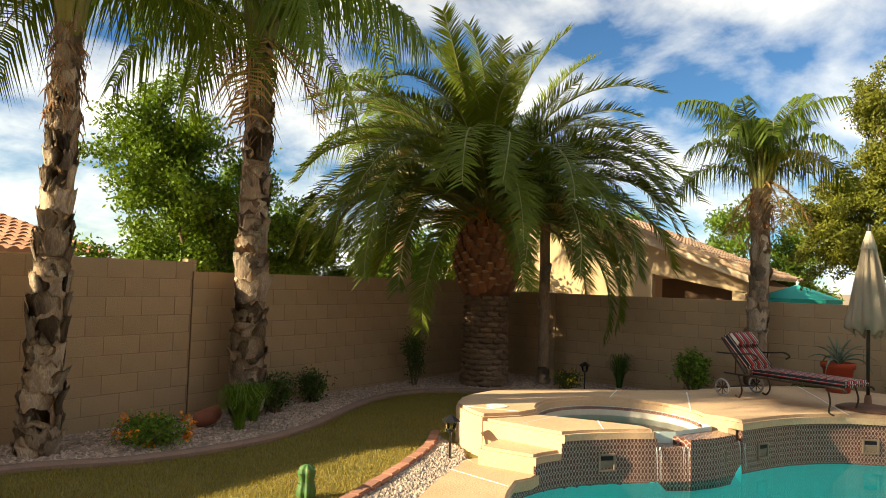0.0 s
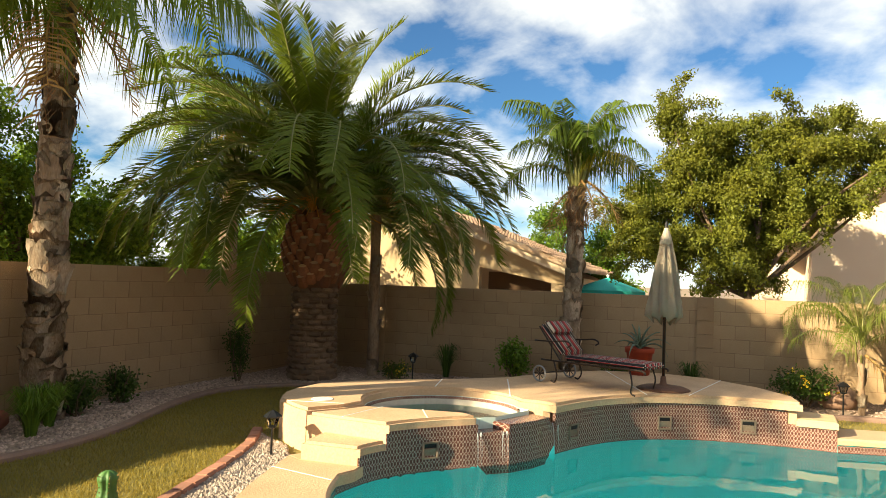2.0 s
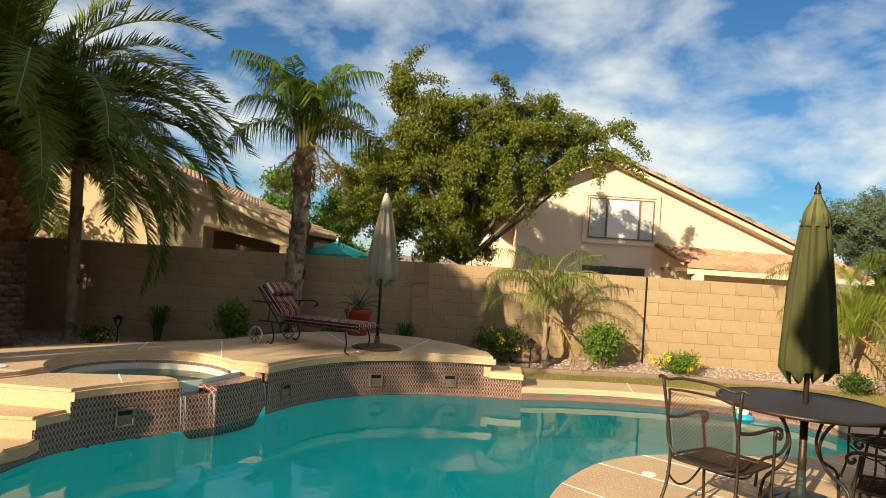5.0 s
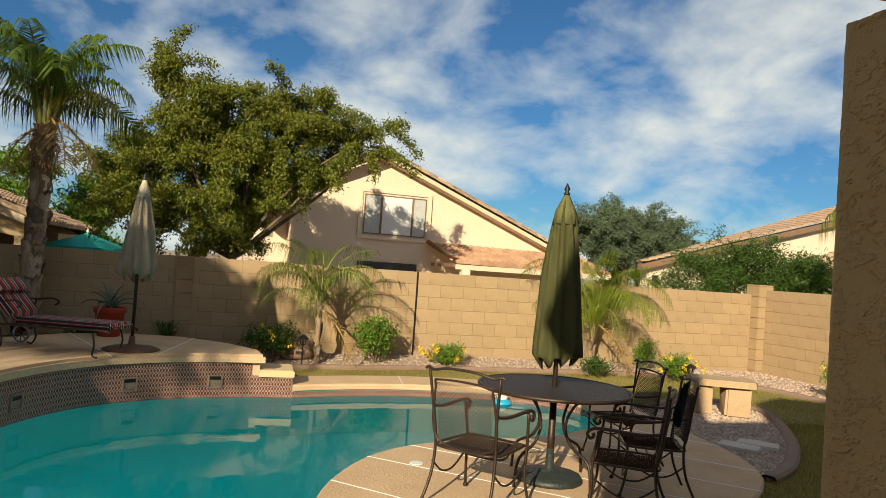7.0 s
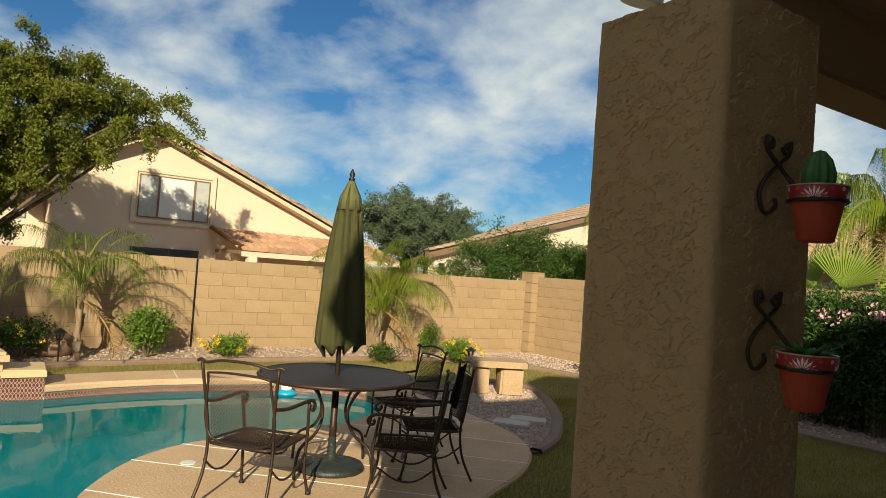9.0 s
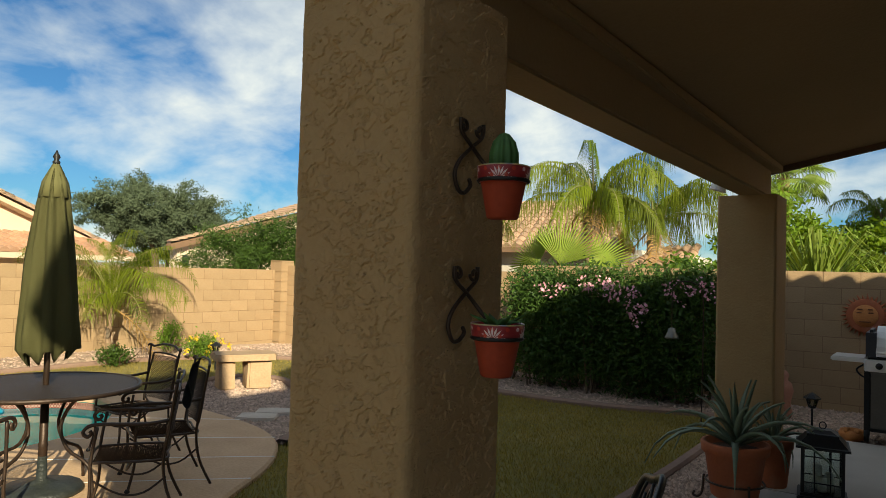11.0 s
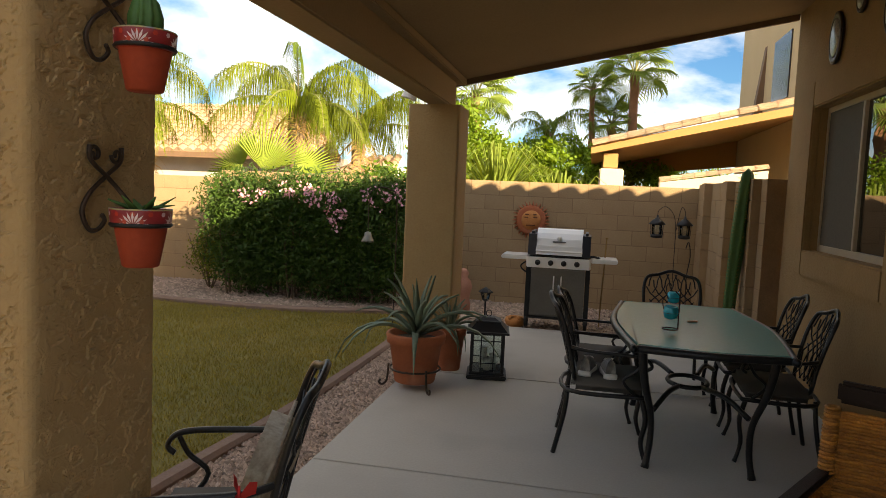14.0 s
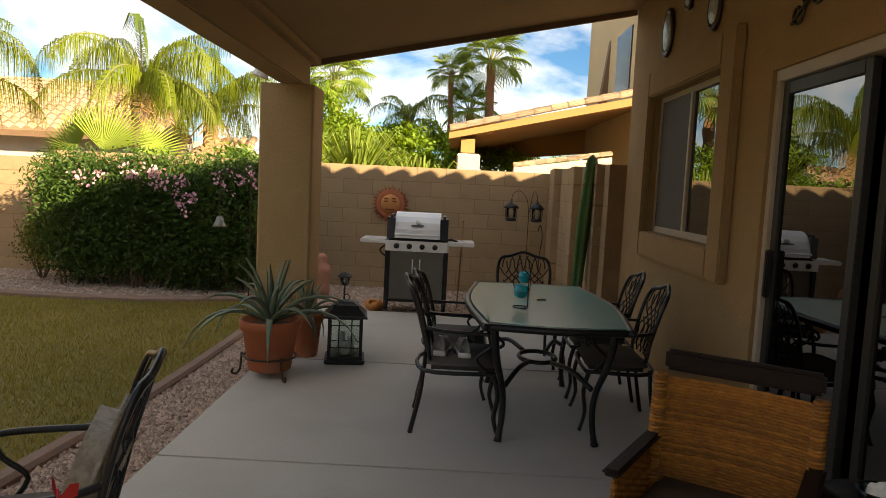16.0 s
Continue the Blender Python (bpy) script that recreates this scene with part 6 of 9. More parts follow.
shrub("lantana_shrub", "dark green shrub dotted with yellow flowers", -10.3, 1.75, 0.08, 0.85, 0.5, 2200, 0.055, M_LEAF, 173, M_YELLOW, flow=110)
shrub("boxwood_shrub", "dense upright green shrub casting shade on the wall", -10.35, 3.3, 0.07, 0.72, 0.72, 3200, 0.06, M_LEAF_B, 175)
shrub("euryops_shrub", "low shrub covered in yellow-green leaves", -10.4, 4.4, 0.06, 0.72, 0.28, 1700, 0.05, M_LEAF_B, 177, M_YELLOW, flow=260)
shrub("boxwood_shrub", "small rounded green shrub by the wall", -10.3, 8.1, 0.05, 0.5, 0.5, 1500, 0.05, M_LEAF_B, 179)
shrub("ground_cover", "low green ground cover below the young palm", -9.9, 7.0, 0.0, 0.7, 0.24, 1500, 0.05, M_LEAF, 181)
shrub("euryops_shrub", "rounded shrub covered in yellow flowers", -9.6, 8.3, -0.02, 0.75, 0.42, 2000, 0.05, M_LEAF_B, 183, M_YELLOW, flow=300)
shrub("euryops_shrub", "small yellow-green shrub at the gravel edge", -8.0, 9.95, -0.02, 0.45, 0.6, 1200, 0.05, M_LEAF_B, 185, M_YELLOW, flow=60)
shrub("dry_shrub", "sparse olive shrub at the end of the hedge", -4.95, 10.3, -0.02, 0.75, 0.95, 2600, 0.05, M_LEAF_D, 187)


def columnar_cactus(label, x, y, z, h, r, ribs, seed, lean=(0, 0)):
    ob = thing("column_cactus", label, "cactus", pose(x, y, z))
    bm = B()
    rings = []
    n, sides, cap = 40, ribs * 4, min(0.3, 1.8 * r / h)
    for i in range(n + 1):
        s = i / n
        rr = r * (1 - 0.12 * math.sin(9 * s + seed)) * (math.sqrt(max(0.0, 1 - ((s - 1 + cap) / cap) ** 2)) if s > 1 - cap else 1) + 0.002
        c = Vector((lean[0] * s ** 1.5, lean[1] * s ** 1.5, h * s))
        rings.append([bm.verts.new(c + rr * (1 + 0.2 * math.cos(ribs * 2 * math.pi * j / sides)) * Vector((math.cos(2 * math.pi * j / sides), math.sin(2 * math.pi * j / sides), 0))) for j in range(sides)])
    for a_, b_ in zip(rings, rings[1:]):
        for j in range(sides):
            bm.faces.new((a_[j], a_[(j + 1) % sides], b_[(j + 1) % sides], b_[j]))
    bm.faces.new(rings[-1])
    part("stem", bm, M_CACTUS, ob, "", True)
    sp = B()
    rng = random.Random(seed)
    for k in range(ribs):
        a_ = 2 * math.pi * k / ribs
        for i in range(int(h / 0.035)):
            s = (i + 0.5) * 0.035 / h
            q = Vector((lean[0] * s ** 1.5 + r * 1.17 * math.cos(a_), lean[1] * s ** 1.5 + r * 1.17 * math.sin(a_), h * s))
            for _ in range(3):
                e_ = q + 0.022 * Vector((math.cos(a_) + rng.uniform(-0.8, 0.8), math.sin(a_) + rng.uniform(-0.8, 0.8), rng.uniform(-0.6, 0.8)))
                tube(sp, [q, e_], [0.0018, 0.0004], 3)
    tagged(part("spine", sp, M_DRY, ob), "rows of pale spines", kind="stuff")
    return ob


columnar_cactus("short ribbed column cactus on the lawn edge", -3.3, -3.32, -0.05, 0.26, 0.055, 7, 3)
columnar_cactus("tall ribbed column cactus leaning by the return wall", 1.7, 8.3, -0.03, 1.86, 0.055, 5, 5, (0.09, -0.04))

# ---- neighbouring houses ----
def tile_roof(name, a, b, c, d, material, parent, label="", rows=None, pitch=0.3, arch=0.085):
    """Barrel tiles on the quad a-b (eave) to d-c (ridge): rows that overlap, each tile arched."""
    a, b, c, d = (Vector(q) for q in (a, b, c, d))
    run = ((d - a).length + (c - b).length) / 2
    rows = rows or max(2, int(run / 0.36))
    n = max(3, int((b - a).length / pitch))
    up = (b - a).cross(d - a).normalized()
    if up.z < 0:
        up = -up
    verts, faces = [], []
    for r in range(rows):
        s0, s1 = r / rows, min(1.0, (r + 1.12) / rows)
        for i in range(n):
            base = len(verts)
            for s, lift in ((s0, 0.045), (s1, 0.0)):
                for k in range(5):
                    t = (i + k / 4) / n
                    p = a.lerp(b, t).lerp(d.lerp(c, t), s)
                    verts.append(tuple(p + up * (lift + arch * math.sin(math.pi * k / 4))))
            for k in range(5):
                t = (i + k / 4) / n
                verts.append(tuple(a.lerp(b, t).lerp(d.lerp(c, t), s0) - up * 0.01))
            for k in range(4):
                faces.append((base + k, base + k + 1, base + 6 + k, base + 5 + k))
                faces.append((base + 10 + k, base + 11 + k, base + 1 + k, base + k))
    ob = new(name, soup(name, verts, faces, material))
    ob.parent = parent
    return tagged(ob, label or "overlapping clay tiles", kind="stuff")


def rake_tiles(parent, a, b, material, n, size=0.16):
    """Half-round tiles stepping up a gable edge, each a piece of its own."""
    a, b = Vector(a), Vector(b)
    L = (b - a).length / n * 1.1
    bm = B()
    rings = []
    for x, r in ((0, size), (L, size * 0.86)):
        rings.append([bm.verts.new((x, r * math.cos(q), r * 0.8 * math.sin(q))) for q in np.linspace(-0.2, math.pi + 0.2, 8)])
    for j in range(7):
        bm.faces.new((rings[0][j], rings[0][j + 1], rings[1][j + 1], rings[1][j]))
    bmesh.ops.solidify(bm, geom=bm.faces[:], thickness=0.02)
    me = finish("rake_tile", bm, material)
    rot = (b - a).to_track_quat("X", "Z").to_matrix().to_4x4()
    for i in range(n):
        piece("rake_tile", me, parent, Matrix.Translation(a.lerp(b, i / n)) @ rot)


def wall_with(bm, x0, x1, outline):
    """A wall slab between two x planes, on an outline of (y, z)."""
    f = [bm.verts.new((x1, y, z)) for y, z in outline]
    g = [bm.verts.new((x0, y, z)) for y, z in outline]
    bm.faces.new(f)
    bm.faces.new(g[::-1])
    k = len(f)
    for i in range(k):
        bm.faces.new((f[i], g[i], g[(i + 1) % k], f[(i + 1) % k]))
    bmesh.ops.recalc_face_normals(bm, faces=bm.faces)
    return bm


M_RAKE = mat("rake_tile_clay", (0.66, 0.5, 0.35), (0.54, 0.39, 0.26), 0.85, 4, 40, bump=0.2, rand=0.16)
M_TRIM = mat("cream_trim", (0.62, 0.50, 0.36), (0.56, 0.45, 0.32), 0.8, 3, 50, bump=0.1)
M_BROWN = mat("brown_fascia", (0.22, 0.13, 0.075), None, 0.75, 4, 40, bump=0.1)
M_BLIND = mat("window_blind", (0.72, 0.70, 0.66), (0.62, 0.6, 0.57), 0.6, 3, 60, bump=0.05)

# gabled house behind the back wall
hs = thing("gabled_house", "cream stucco two-storey house with a tiled gable roof", "house", pose(0, 0, 0))
bm = wall_with(B(), -30, -21, [(3.0, -0.1), (12.5, -0.1), (12.5, 1.95), (5.55, 4.82), (3.0, 3.68)])
part("wall", bm, M_HOUSE, hs, "smooth cream stucco gable wall")
bm = wall_with(B(), -30, -22.4, [(1.75, -0.1), (2.99, -0.1), (2.99, 3.6), (1.75, 3.05)])
part("side_wall", bm, M_HOUSE, hs, "cream stucco side wall set back")
bm = B()
for p, q in (((5.55, 4.92), (12.6, 2.0)), ((5.55, 4.92), (1.6, 3.14))):
    wall_with(bm, -21.05, -20.55, [p, q, (q[0], q[1] - 0.13), (p[0], p[1] - 0.13)])
part("eave_board", bm, M_TRIM, hs, "cream painted rake board")
tile_roof("roof", (-20.5, 12.7, 2.0), (-30, 12.7, 2.0), (-30, 5.55, 4.96), (-20.5, 5.55, 4.96), M_TILE_PALE, hs, "pale clay tiles on the right slope")
tile_roof("roof", (-20.5, 1.5, 3.12), (-30, 1.5, 3.12), (-30, 5.55, 4.96), (-20.5, 5.55, 4.96), M_TILE_PALE, hs, "pale clay tiles on the left slope")
rake_tiles(hs, (-20.55, 12.6, 2.05), (-20.55, 5.57, 4.98), M_RAKE, 26)
rake_tiles(hs, (-20.55, 1.55, 3.16), (-20.55, 5.53, 4.98), M_RAKE, 16)
win = part("window", box(B(), (-21.02, 5.05, 2.42), (-20.97, 7.15, 3.75)), M_TRIM, hs, "slider window with pale blinds")
for y0, y1 in ((5.14, 5.62), (5.68, 6.62), (6.68, 7.06)):
    part("pane", box(B(), (-20.968, y0, 2.5), (-20.955, y1, 3.66)), M_BLIND if y0 < 6.6 and y0 > 5.5 else mat("blind_grey", (0.48, 0.48, 0.46), None, 0.4), win, "pane with closed blinds behind it")
    f_ = B()
    for lo, hi in (((y0 - 0.03, 2.47), (y0, 3.69)), ((y1, 2.47), (y1 + 0.03, 3.69)), ((y0, 3.66), (y1, 3.69)), ((y0, 2.47), (y1, 2.5))):
        box(f_, (-20.97, lo[0], lo[1]), (-20.94, hi[0], hi[1]))
    part("window_frame", f_, M_BROWN, win, "thin bronze window frame")
tr = B()
for lo, hi in (((4.93, 2.3), (5.05, 3.87)), ((7.15, 2.3), (7.27, 3.87)), ((5.05, 3.75), (7.15, 3.87)), ((5.05, 2.3), (7.15, 2.42))):
    box(tr, (-21.0, lo[0], lo[1]), (-20.93, hi[0], hi[1]), 0.01)
part("window_trim", tr, M_HOUSE, hs, "raised stucco trim")
for i in range(5):
    part("vent_slat", box(B(), (-20.99, 5.15 + 0.08 * i, 4.42 - 0.05 * abs(i - 2)), (-20.95, 5.2 + 0.08 * i, 4.6 - 0.05 * abs(i - 2))), M_BROWN, hs)
part("small_window", box(B(), (-22.38, 2.2, 2.2), (-22.34, 2.5, 2.9)), mat("blind_grey", (0.48, 0.48, 0.46), None, 0.4), hs, "narrow window in the side wall")
part("lower_window", box(B(), (-20.98, 5.0, 0.4), (-20.94, 6.9, 1.62)), mat("dark_glass", (0.04, 0.04, 0.045), None, 0.2), hs, "dark lower window behind the wall")
tile_roof("porch_roof", (-18.7, 7.42, 1.74), (-18.7, 12.5, 1.68), (-20.9, 12.5, 2.24), (-20.9, 7.27, 2.3), M_TILE_MID, hs, "tan-brown tiled porch roof", rows=7, pitch=0.24)
rake_tiles(hs, (-18.7, 7.42, 1.8), (-20.9, 7.25, 2.34), M_RAKE, 7, 0.12)
part("porch_fascia", box(B(), (-18.75, 7.42, 1.56), (-18.68, 12.5, 1.7)), M_TRIM, hs, "cream porch fascia board")
part("porch_end", box(B(), (-20.9, 7.36, 1.62), (-18.76, 7.41, 1.72)), M_BROWN, hs, "brown board at the porch end")
part("porch_post", box(B(), (-18.9, 7.6, -0.1), (-18.6, 7.85, 1.56), 0.02), M_HOUSE, hs, "cream porch post")

# low tan house behind the corner with the date palm
hs = thing("tan_house", "tan stucco bungalow with a shallow tiled gable behind the wall", "house", pose(0, 0, 0))
bm = wall_with(B(), -22, -18.6, [(-11, -0.1), (-2.75, -0.1), (-2.75, 1.75), (-7.2, 3.45), (-11, 2.0)])
part("wall", bm, mat("tan_house_wall", (0.45, 0.33, 0.195), (0.40, 0.29, 0.165), 0.92, 1.5, 50, bump=0.3), hs, "smooth tan stucco gable wall")
bm = wall_with(B(), -16.0, -15.6, [(-7.2, 3.68), (-2.5, 1.93), (-2.5, 1.75), (-7.2, 3.5)])
part("eave_board", bm, M_TRIM, hs, "tan painted rake board")
part("gable_panel", wall_with(B(), -16.2, -15.98, [(-11, 2.0), (-7.2, 3.55), (-2.75, 1.9), (-2.75, 1.55), (-4.85, 1.95), (-4.85, -0.1), (-11, -0.1)]), MATS["tan_house_wall"], hs, "sunlit tan gable wall with a recessed porch")
# dark brown wall stands in for the shade under the porch
part("porch_screen", box(B(), (-16.9, -4.85, -0.1), (-16.75, -2.8, 1.85)), mat("porch_screen", (0.13, 0.075, 0.042), (0.10, 0.058, 0.032), 0.9, 3, 60, bump=0.2), hs, "wall painted dark brown for the shade inside the porch")
part("porch_post", box(B(), (-16.25, -3.05, -0.1), (-15.98, -2.78, 1.6)), MATS["tan_house_wall"], hs, "tan porch post")
tile_roof("roof", (-15.55, -2.45, 1.9), (-22, -2.45, 1.9), (-22, -7.2, 3.68), (-15.55, -7.2, 3.68), M_TILE_PALE, hs, "pale clay roof tiles")
rake_tiles(hs, (-15.6, -2.45, 1.94), (-15.6, -7.2, 3.71), M_RAKE, 17)
# brown slab painted in for the darkness of the opening
part("door", box(B(), (-18.62, -4.6, 0.0), (-18.55, -3.5, 2.0)), M_BROWN, hs, "brown slab standing in for the dark opening")

# house with a long tiled slope beyond the far corner, turned a little from the yard
hs = thing("corner_house", "cream stucco house with a long sunlit slope of tan tiles", "house", pose(0, 0, 0))
bm = wall_with(B(), -22.2, -21.75, [(15.9, -0.1), (27.0, -0.1), (27.0, 5.05), (15.9, 2.2)])
part("wall", bm, M_HOUSE, hs, "cream stucco gable wall")
bm = wall_with(B(), -30, -22.25, [(21.5, -0.1), (27.0, -0.1), (27.0, 4.2), (21.5, 2.4)])
part("rear_wall", bm, M_HOUSE, hs, "cream stucco wall further back")
tile_roof("roof", (-30, 20.9, 2.5), (-21.4, 15.4, 2.26), (-21.4, 27.0, 5.32), (-30, 35.0, 6.95), M_TILE_PALE, hs, "tan clay tiles on the long slope")
bm = wall_with(B(), -21.75, -21.45, [(15.45, 2.22), (27.0, 5.27), (27.0, 5.05), (15.45, 2.0)])
part("eave_board", bm, M_BROWN, hs, "brown rake board")
part("window", box(B(), (-21.75, 16.1, 1.45), (-21.71, 16.35, 1.85)), mat("dark_glass", (0.04, 0.04, 0.045), None, 0.2), hs, "small dark window")

# house beyond the north wall
hs = thing("north_house", "pale stucco house with a sunlit tiled roof beyond the hedge", "house", pose(0, 0, 0))
part("wall", box(B(), (-18, 19.3, -0.1), (-6.6, 28, 2.3)), mat("grey_stucco", (0.62, 0.56, 0.48), None, 0.9, 2, 50), hs, "pale stucco wall")
tile_roof("roof", (-18.4, 18.8, 2.3), (-6.2, 18.8, 2.3), (-8.3, 22.5, 4.0), (-16.5, 22.5, 4.0), M_TILE_PALE, hs, "sunlit tan clay tiles")
part("eave_board", box(B(), (-18.4, 18.75, 2.15), (-6.2, 18.85, 2.3)), M_BROWN, hs, "brown eave board")
tile_roof("low_roof", (-5.6, 16.5, 1.72), (-4.1, 16.5, 1.72), (-4.2, 17.7, 2.3), (-5.3, 17.7, 2.2), M_TILE_PALE, hs, "low tiled roof half hidden by palms")
part("low_wall", box(B(), (-5.5, 17.0, -0.1), (-4.2, 17.6, 1.75)), M_HOUSE, hs, "cream wall under the low roof")

# neighbour's house and patio cover beyond the return wall
hs = thing("next_house", "tan stucco neighbour house with a sloping tiled patio cover", "house", pose(0, 0, 0))
back_beam = wall_with(B(), 17.7, 17.84, [(0.5, 2.0), (3.4, 2.32), (3.4, 2.95), (0.5, 2.3)])
for v in back_beam.verts:
    v.co = Vector((v.co.y, v.co.x, v.co.z))
bmesh.ops.recalc_face_normals(back_beam, faces=back_beam.faces)
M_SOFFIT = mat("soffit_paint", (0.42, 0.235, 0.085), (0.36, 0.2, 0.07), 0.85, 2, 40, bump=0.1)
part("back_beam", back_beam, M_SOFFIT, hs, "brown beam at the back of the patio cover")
part("wall", box(B(), (3.42, 12.9, -0.1), (9, 17.9, 6.4)), mat("lit_stucco", (0.62, 0.47, 0.28), (0.56, 0.42, 0.24), 0.92, 1.5, 50, bump=0.3), hs, "tan stucco two-storey wall")
bm = B()
vs = [bm.verts.new(c) for c in ((3.66, 15.6, 6.5), (3.78, 15.6, 6.5), (3.4, 15.6, 3.0), (3.24, 15.6, 3.0), (3.66, 15.8, 6.5), (3.78, 15.8, 6.5), (3.4, 15.8, 3.0), (3.24, 15.8, 3.0))]
for q in ((0, 1, 2, 3), (7, 6, 5, 4), (0, 4, 5, 1), (1, 5, 6, 2), (2, 6, 7, 3), (3, 7, 4, 0)):
    bm.faces.new([vs[i] for i in q])
part("roof_edge", bm, M_BROWN, hs, "dark brown gable edge board")
cover = wall_with(B(), 0, 1, [(0.3, 2.18), (3.42, 2.887), (3.42, 3.007), (0.3, 2.3)])
for v in cover.verts:
    v.co = Vector((v.co.y, 12.35 + 5.5 * v.co.x, v.co.z))
bmesh.ops.recalc_face_normals(cover, faces=cover.faces)
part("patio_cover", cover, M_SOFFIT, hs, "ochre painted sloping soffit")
rake_tiles(hs, (0.32, 12.38, 2.32), (3.2, 12.38, 3.02), M_RAKE, 11, 0.11)
part("beam", box(B(), (0.5, 12.5, 1.98), (0.72, 17.7, 2.2)), M_SOFFIT, hs, "ochre patio beam")
part("side_window", box(B(), (3.395, 13.8, 3.3), (3.418, 14.9, 4.4)), mat("dark_glass", (0.04, 0.04, 0.045), None, 0.2), hs, "narrow upstairs window in the side wall")
part("post_cap", box(B(), (0.44, 12.1, 0.4), (0.8, 12.5, 1.95), 0.02), M_HOUSE, hs, "cream post")
part("low_ledge", wall_with(B(), 11.75, 11.95, [(-1.3, -0.1), (-2.75, -0.1), (-2.75, 1.98), (-1.3, 1.76)]), M_HOUSE, hs, "cream garden wall below the tiled ledge").matrix_basis = Matrix.Rotation(radians(90), 4, "Z")
rake_tiles(hs, (1.3, 11.85, 1.78), (2.75, 11.85, 2.02), M_RAKE, 9, 0.08)

hs = thing("red_roof_house", "house with a red-brown tiled roof beyond the shaded wall", "house", pose(0, 0, 0))
part("wall", box(B(), (-8.5, -26, -0.1), (4, -16.6, 2.1)), M_HOUSE, hs, "cream stucco wall")
tile_roof("roof", (4.5, -16.0, 1.95), (-9.0, -16.0, 1.95), (-7.5, -20.5, 3.25), (3.0, -20.5, 3.35), M_TILE, hs, "red-brown clay tiles")

um = thing("market_umbrella", "open teal canvas umbrella in the neighbour's yard", "umbrella", pose(-18.2, -2.05, -0.05))
part("pole", tube(B(), [(0, 0, 0), (0, 0, 1.85)], 0.025, 8), M_WHITE, um)
bm = B()
for i in range(8):
    a0, a1 = i * math.pi / 4, (i + 1) * math.pi / 4
    r, z = 0.95, 1.52
    p = [bm.verts.new(c) for c in ((0, 0, 1.86), (r * math.cos(a0), r * math.sin(a0), z), (r * math.cos(a1), r * math.sin(a1), z), (r * math.cos(a1), r * math.sin(a1), z - 0.1), (r * math.cos(a0), r * math.sin(a0), z - 0.1))]
    bm.faces.new(p[:3])
    bm.faces.new((p[1], p[4], p[3], p[2]))
bmesh.ops.remove_doubles(bm, verts=bm.verts, dist=1e-4)
bmesh.ops.solidify(bm, geom=bm.faces[:], thickness=0.006)
part("canopy", bm, M_TEAL, um, "bright teal eight-panel canopy")
part("finial", lathe(B(), [(0.02, 1.85), (0.04, 1.9), (0.005, 1.96)], 10), M_WHITE, um)

# barrel tiles along the edges of our own roof
own = thing("roof_edging", "clay barrel tiles along the eaves of the house", "roof", pose(0, 0, 0))
tile_roof("eave_tile", (9.0, 8.36, 3.27), (1.56, 8.36, 3.27), (1.9, 7.7, 3.5), (9.0, 7.7, 3.5), M_TILE_PALE, own, "row of arched clay tiles", rows=2, pitch=0.36, arch=0.1)
tile_roof("eave_tile", (1.56, 8.3, 3.28), (1.56, -1.0, 3.33), (2.2, -1.0, 3.56), (2.2, 8.3, 3.5), M_TILE_PALE, own, "row of arched clay tiles", rows=2, pitch=0.36, arch=0.1)

# ---- house openings and wall pieces ----
w1 = tagged(new("window_1"), "sliding kitchen window with one screened half", "window", kind="structure")
fr = B()
xw = H_X + 0.07
for lo, hi in (((Y_WIN0, Z_WIN0), (Y_WIN0 + 0.04, Z_WIN1)), ((Y_WIN1 - 0.04, Z_WIN0), (Y_WIN1, Z_WIN1)), ((Y_WIN0 + 0.04, Z_WIN1 - 0.04), (Y_WIN1 - 0.04, Z_WIN1)), ((Y_WIN0 + 0.04, Z_WIN0), (Y_WIN1 - 0.04, Z_WIN0 + 0.05)), ((6.33, Z_WIN0 + 0.05), (6.37, Z_WIN1 - 0.04))):
    box(fr, (xw - 0.02, lo[0], lo[1]), (xw + 0.03, hi[0], hi[1]), 0.004)
part("window_frame", fr, M_VINYL, w1, "almond vinyl sliding frame")
part("pane", box(B(), (xw + 0.004, Y_WIN0 + 0.04, Z_WIN0 + 0.05), (xw + 0.01, 6.33, Z_WIN1 - 0.04)), M_PANE, w1, "clear reflecting pane")
part("insect_screen", box(B(), (xw - 0.012, 6.37, Z_WIN0 + 0.05), (xw - 0.006, Y_WIN1 - 0.04, Z_WIN1 - 0.04)), mat("screen_mesh", (0.10, 0.09, 0.075), None, 0.8, 60, 300, bump=0.1), w1, "grey-brown insect screen")
tr = B()
for lo, hi in (((5.31, 0.95), (Y_WIN0, 2.46)), ((Y_WIN1, 0.95), (7.32, 2.46)), ((Y_WIN0, Z_WIN1), (Y_WIN1, 2.46)), ((Y_WIN0, 0.95), (Y_WIN1, Z_WIN0))):
    box(tr, (H_X - 0.06, lo[0], lo[1]), (H_X + 0.002, hi[0], hi[1]), 0.012)
part("window_surround", tr, M_STUCCO, w1, "raised stucco surround")

d1 = tagged(new("door_1"), "almond-framed sliding glass patio door", "door", kind="structure")
xd = H_X + 0.08
ys = [4.93, 4.1, 3.2, 2.25, 1.3]
fr = B()
box(fr, (xd - 0.06, Y_DR0, Z_DR - 0.06), (xd + 0.06, Y_DR1, Z_DR), 0.004)
box(fr, (xd - 0.06, Y_DR1 - 0.05, 0.0), (xd + 0.06, Y_DR1, Z_DR - 0.06), 0.004)
box(fr, (xd - 0.06, Y_DR0, 0.0), (xd + 0.06, Y_DR1, 0.03), 0.004)
part("door_frame", fr, M_VINYL, d1, "almond vinyl door frame")
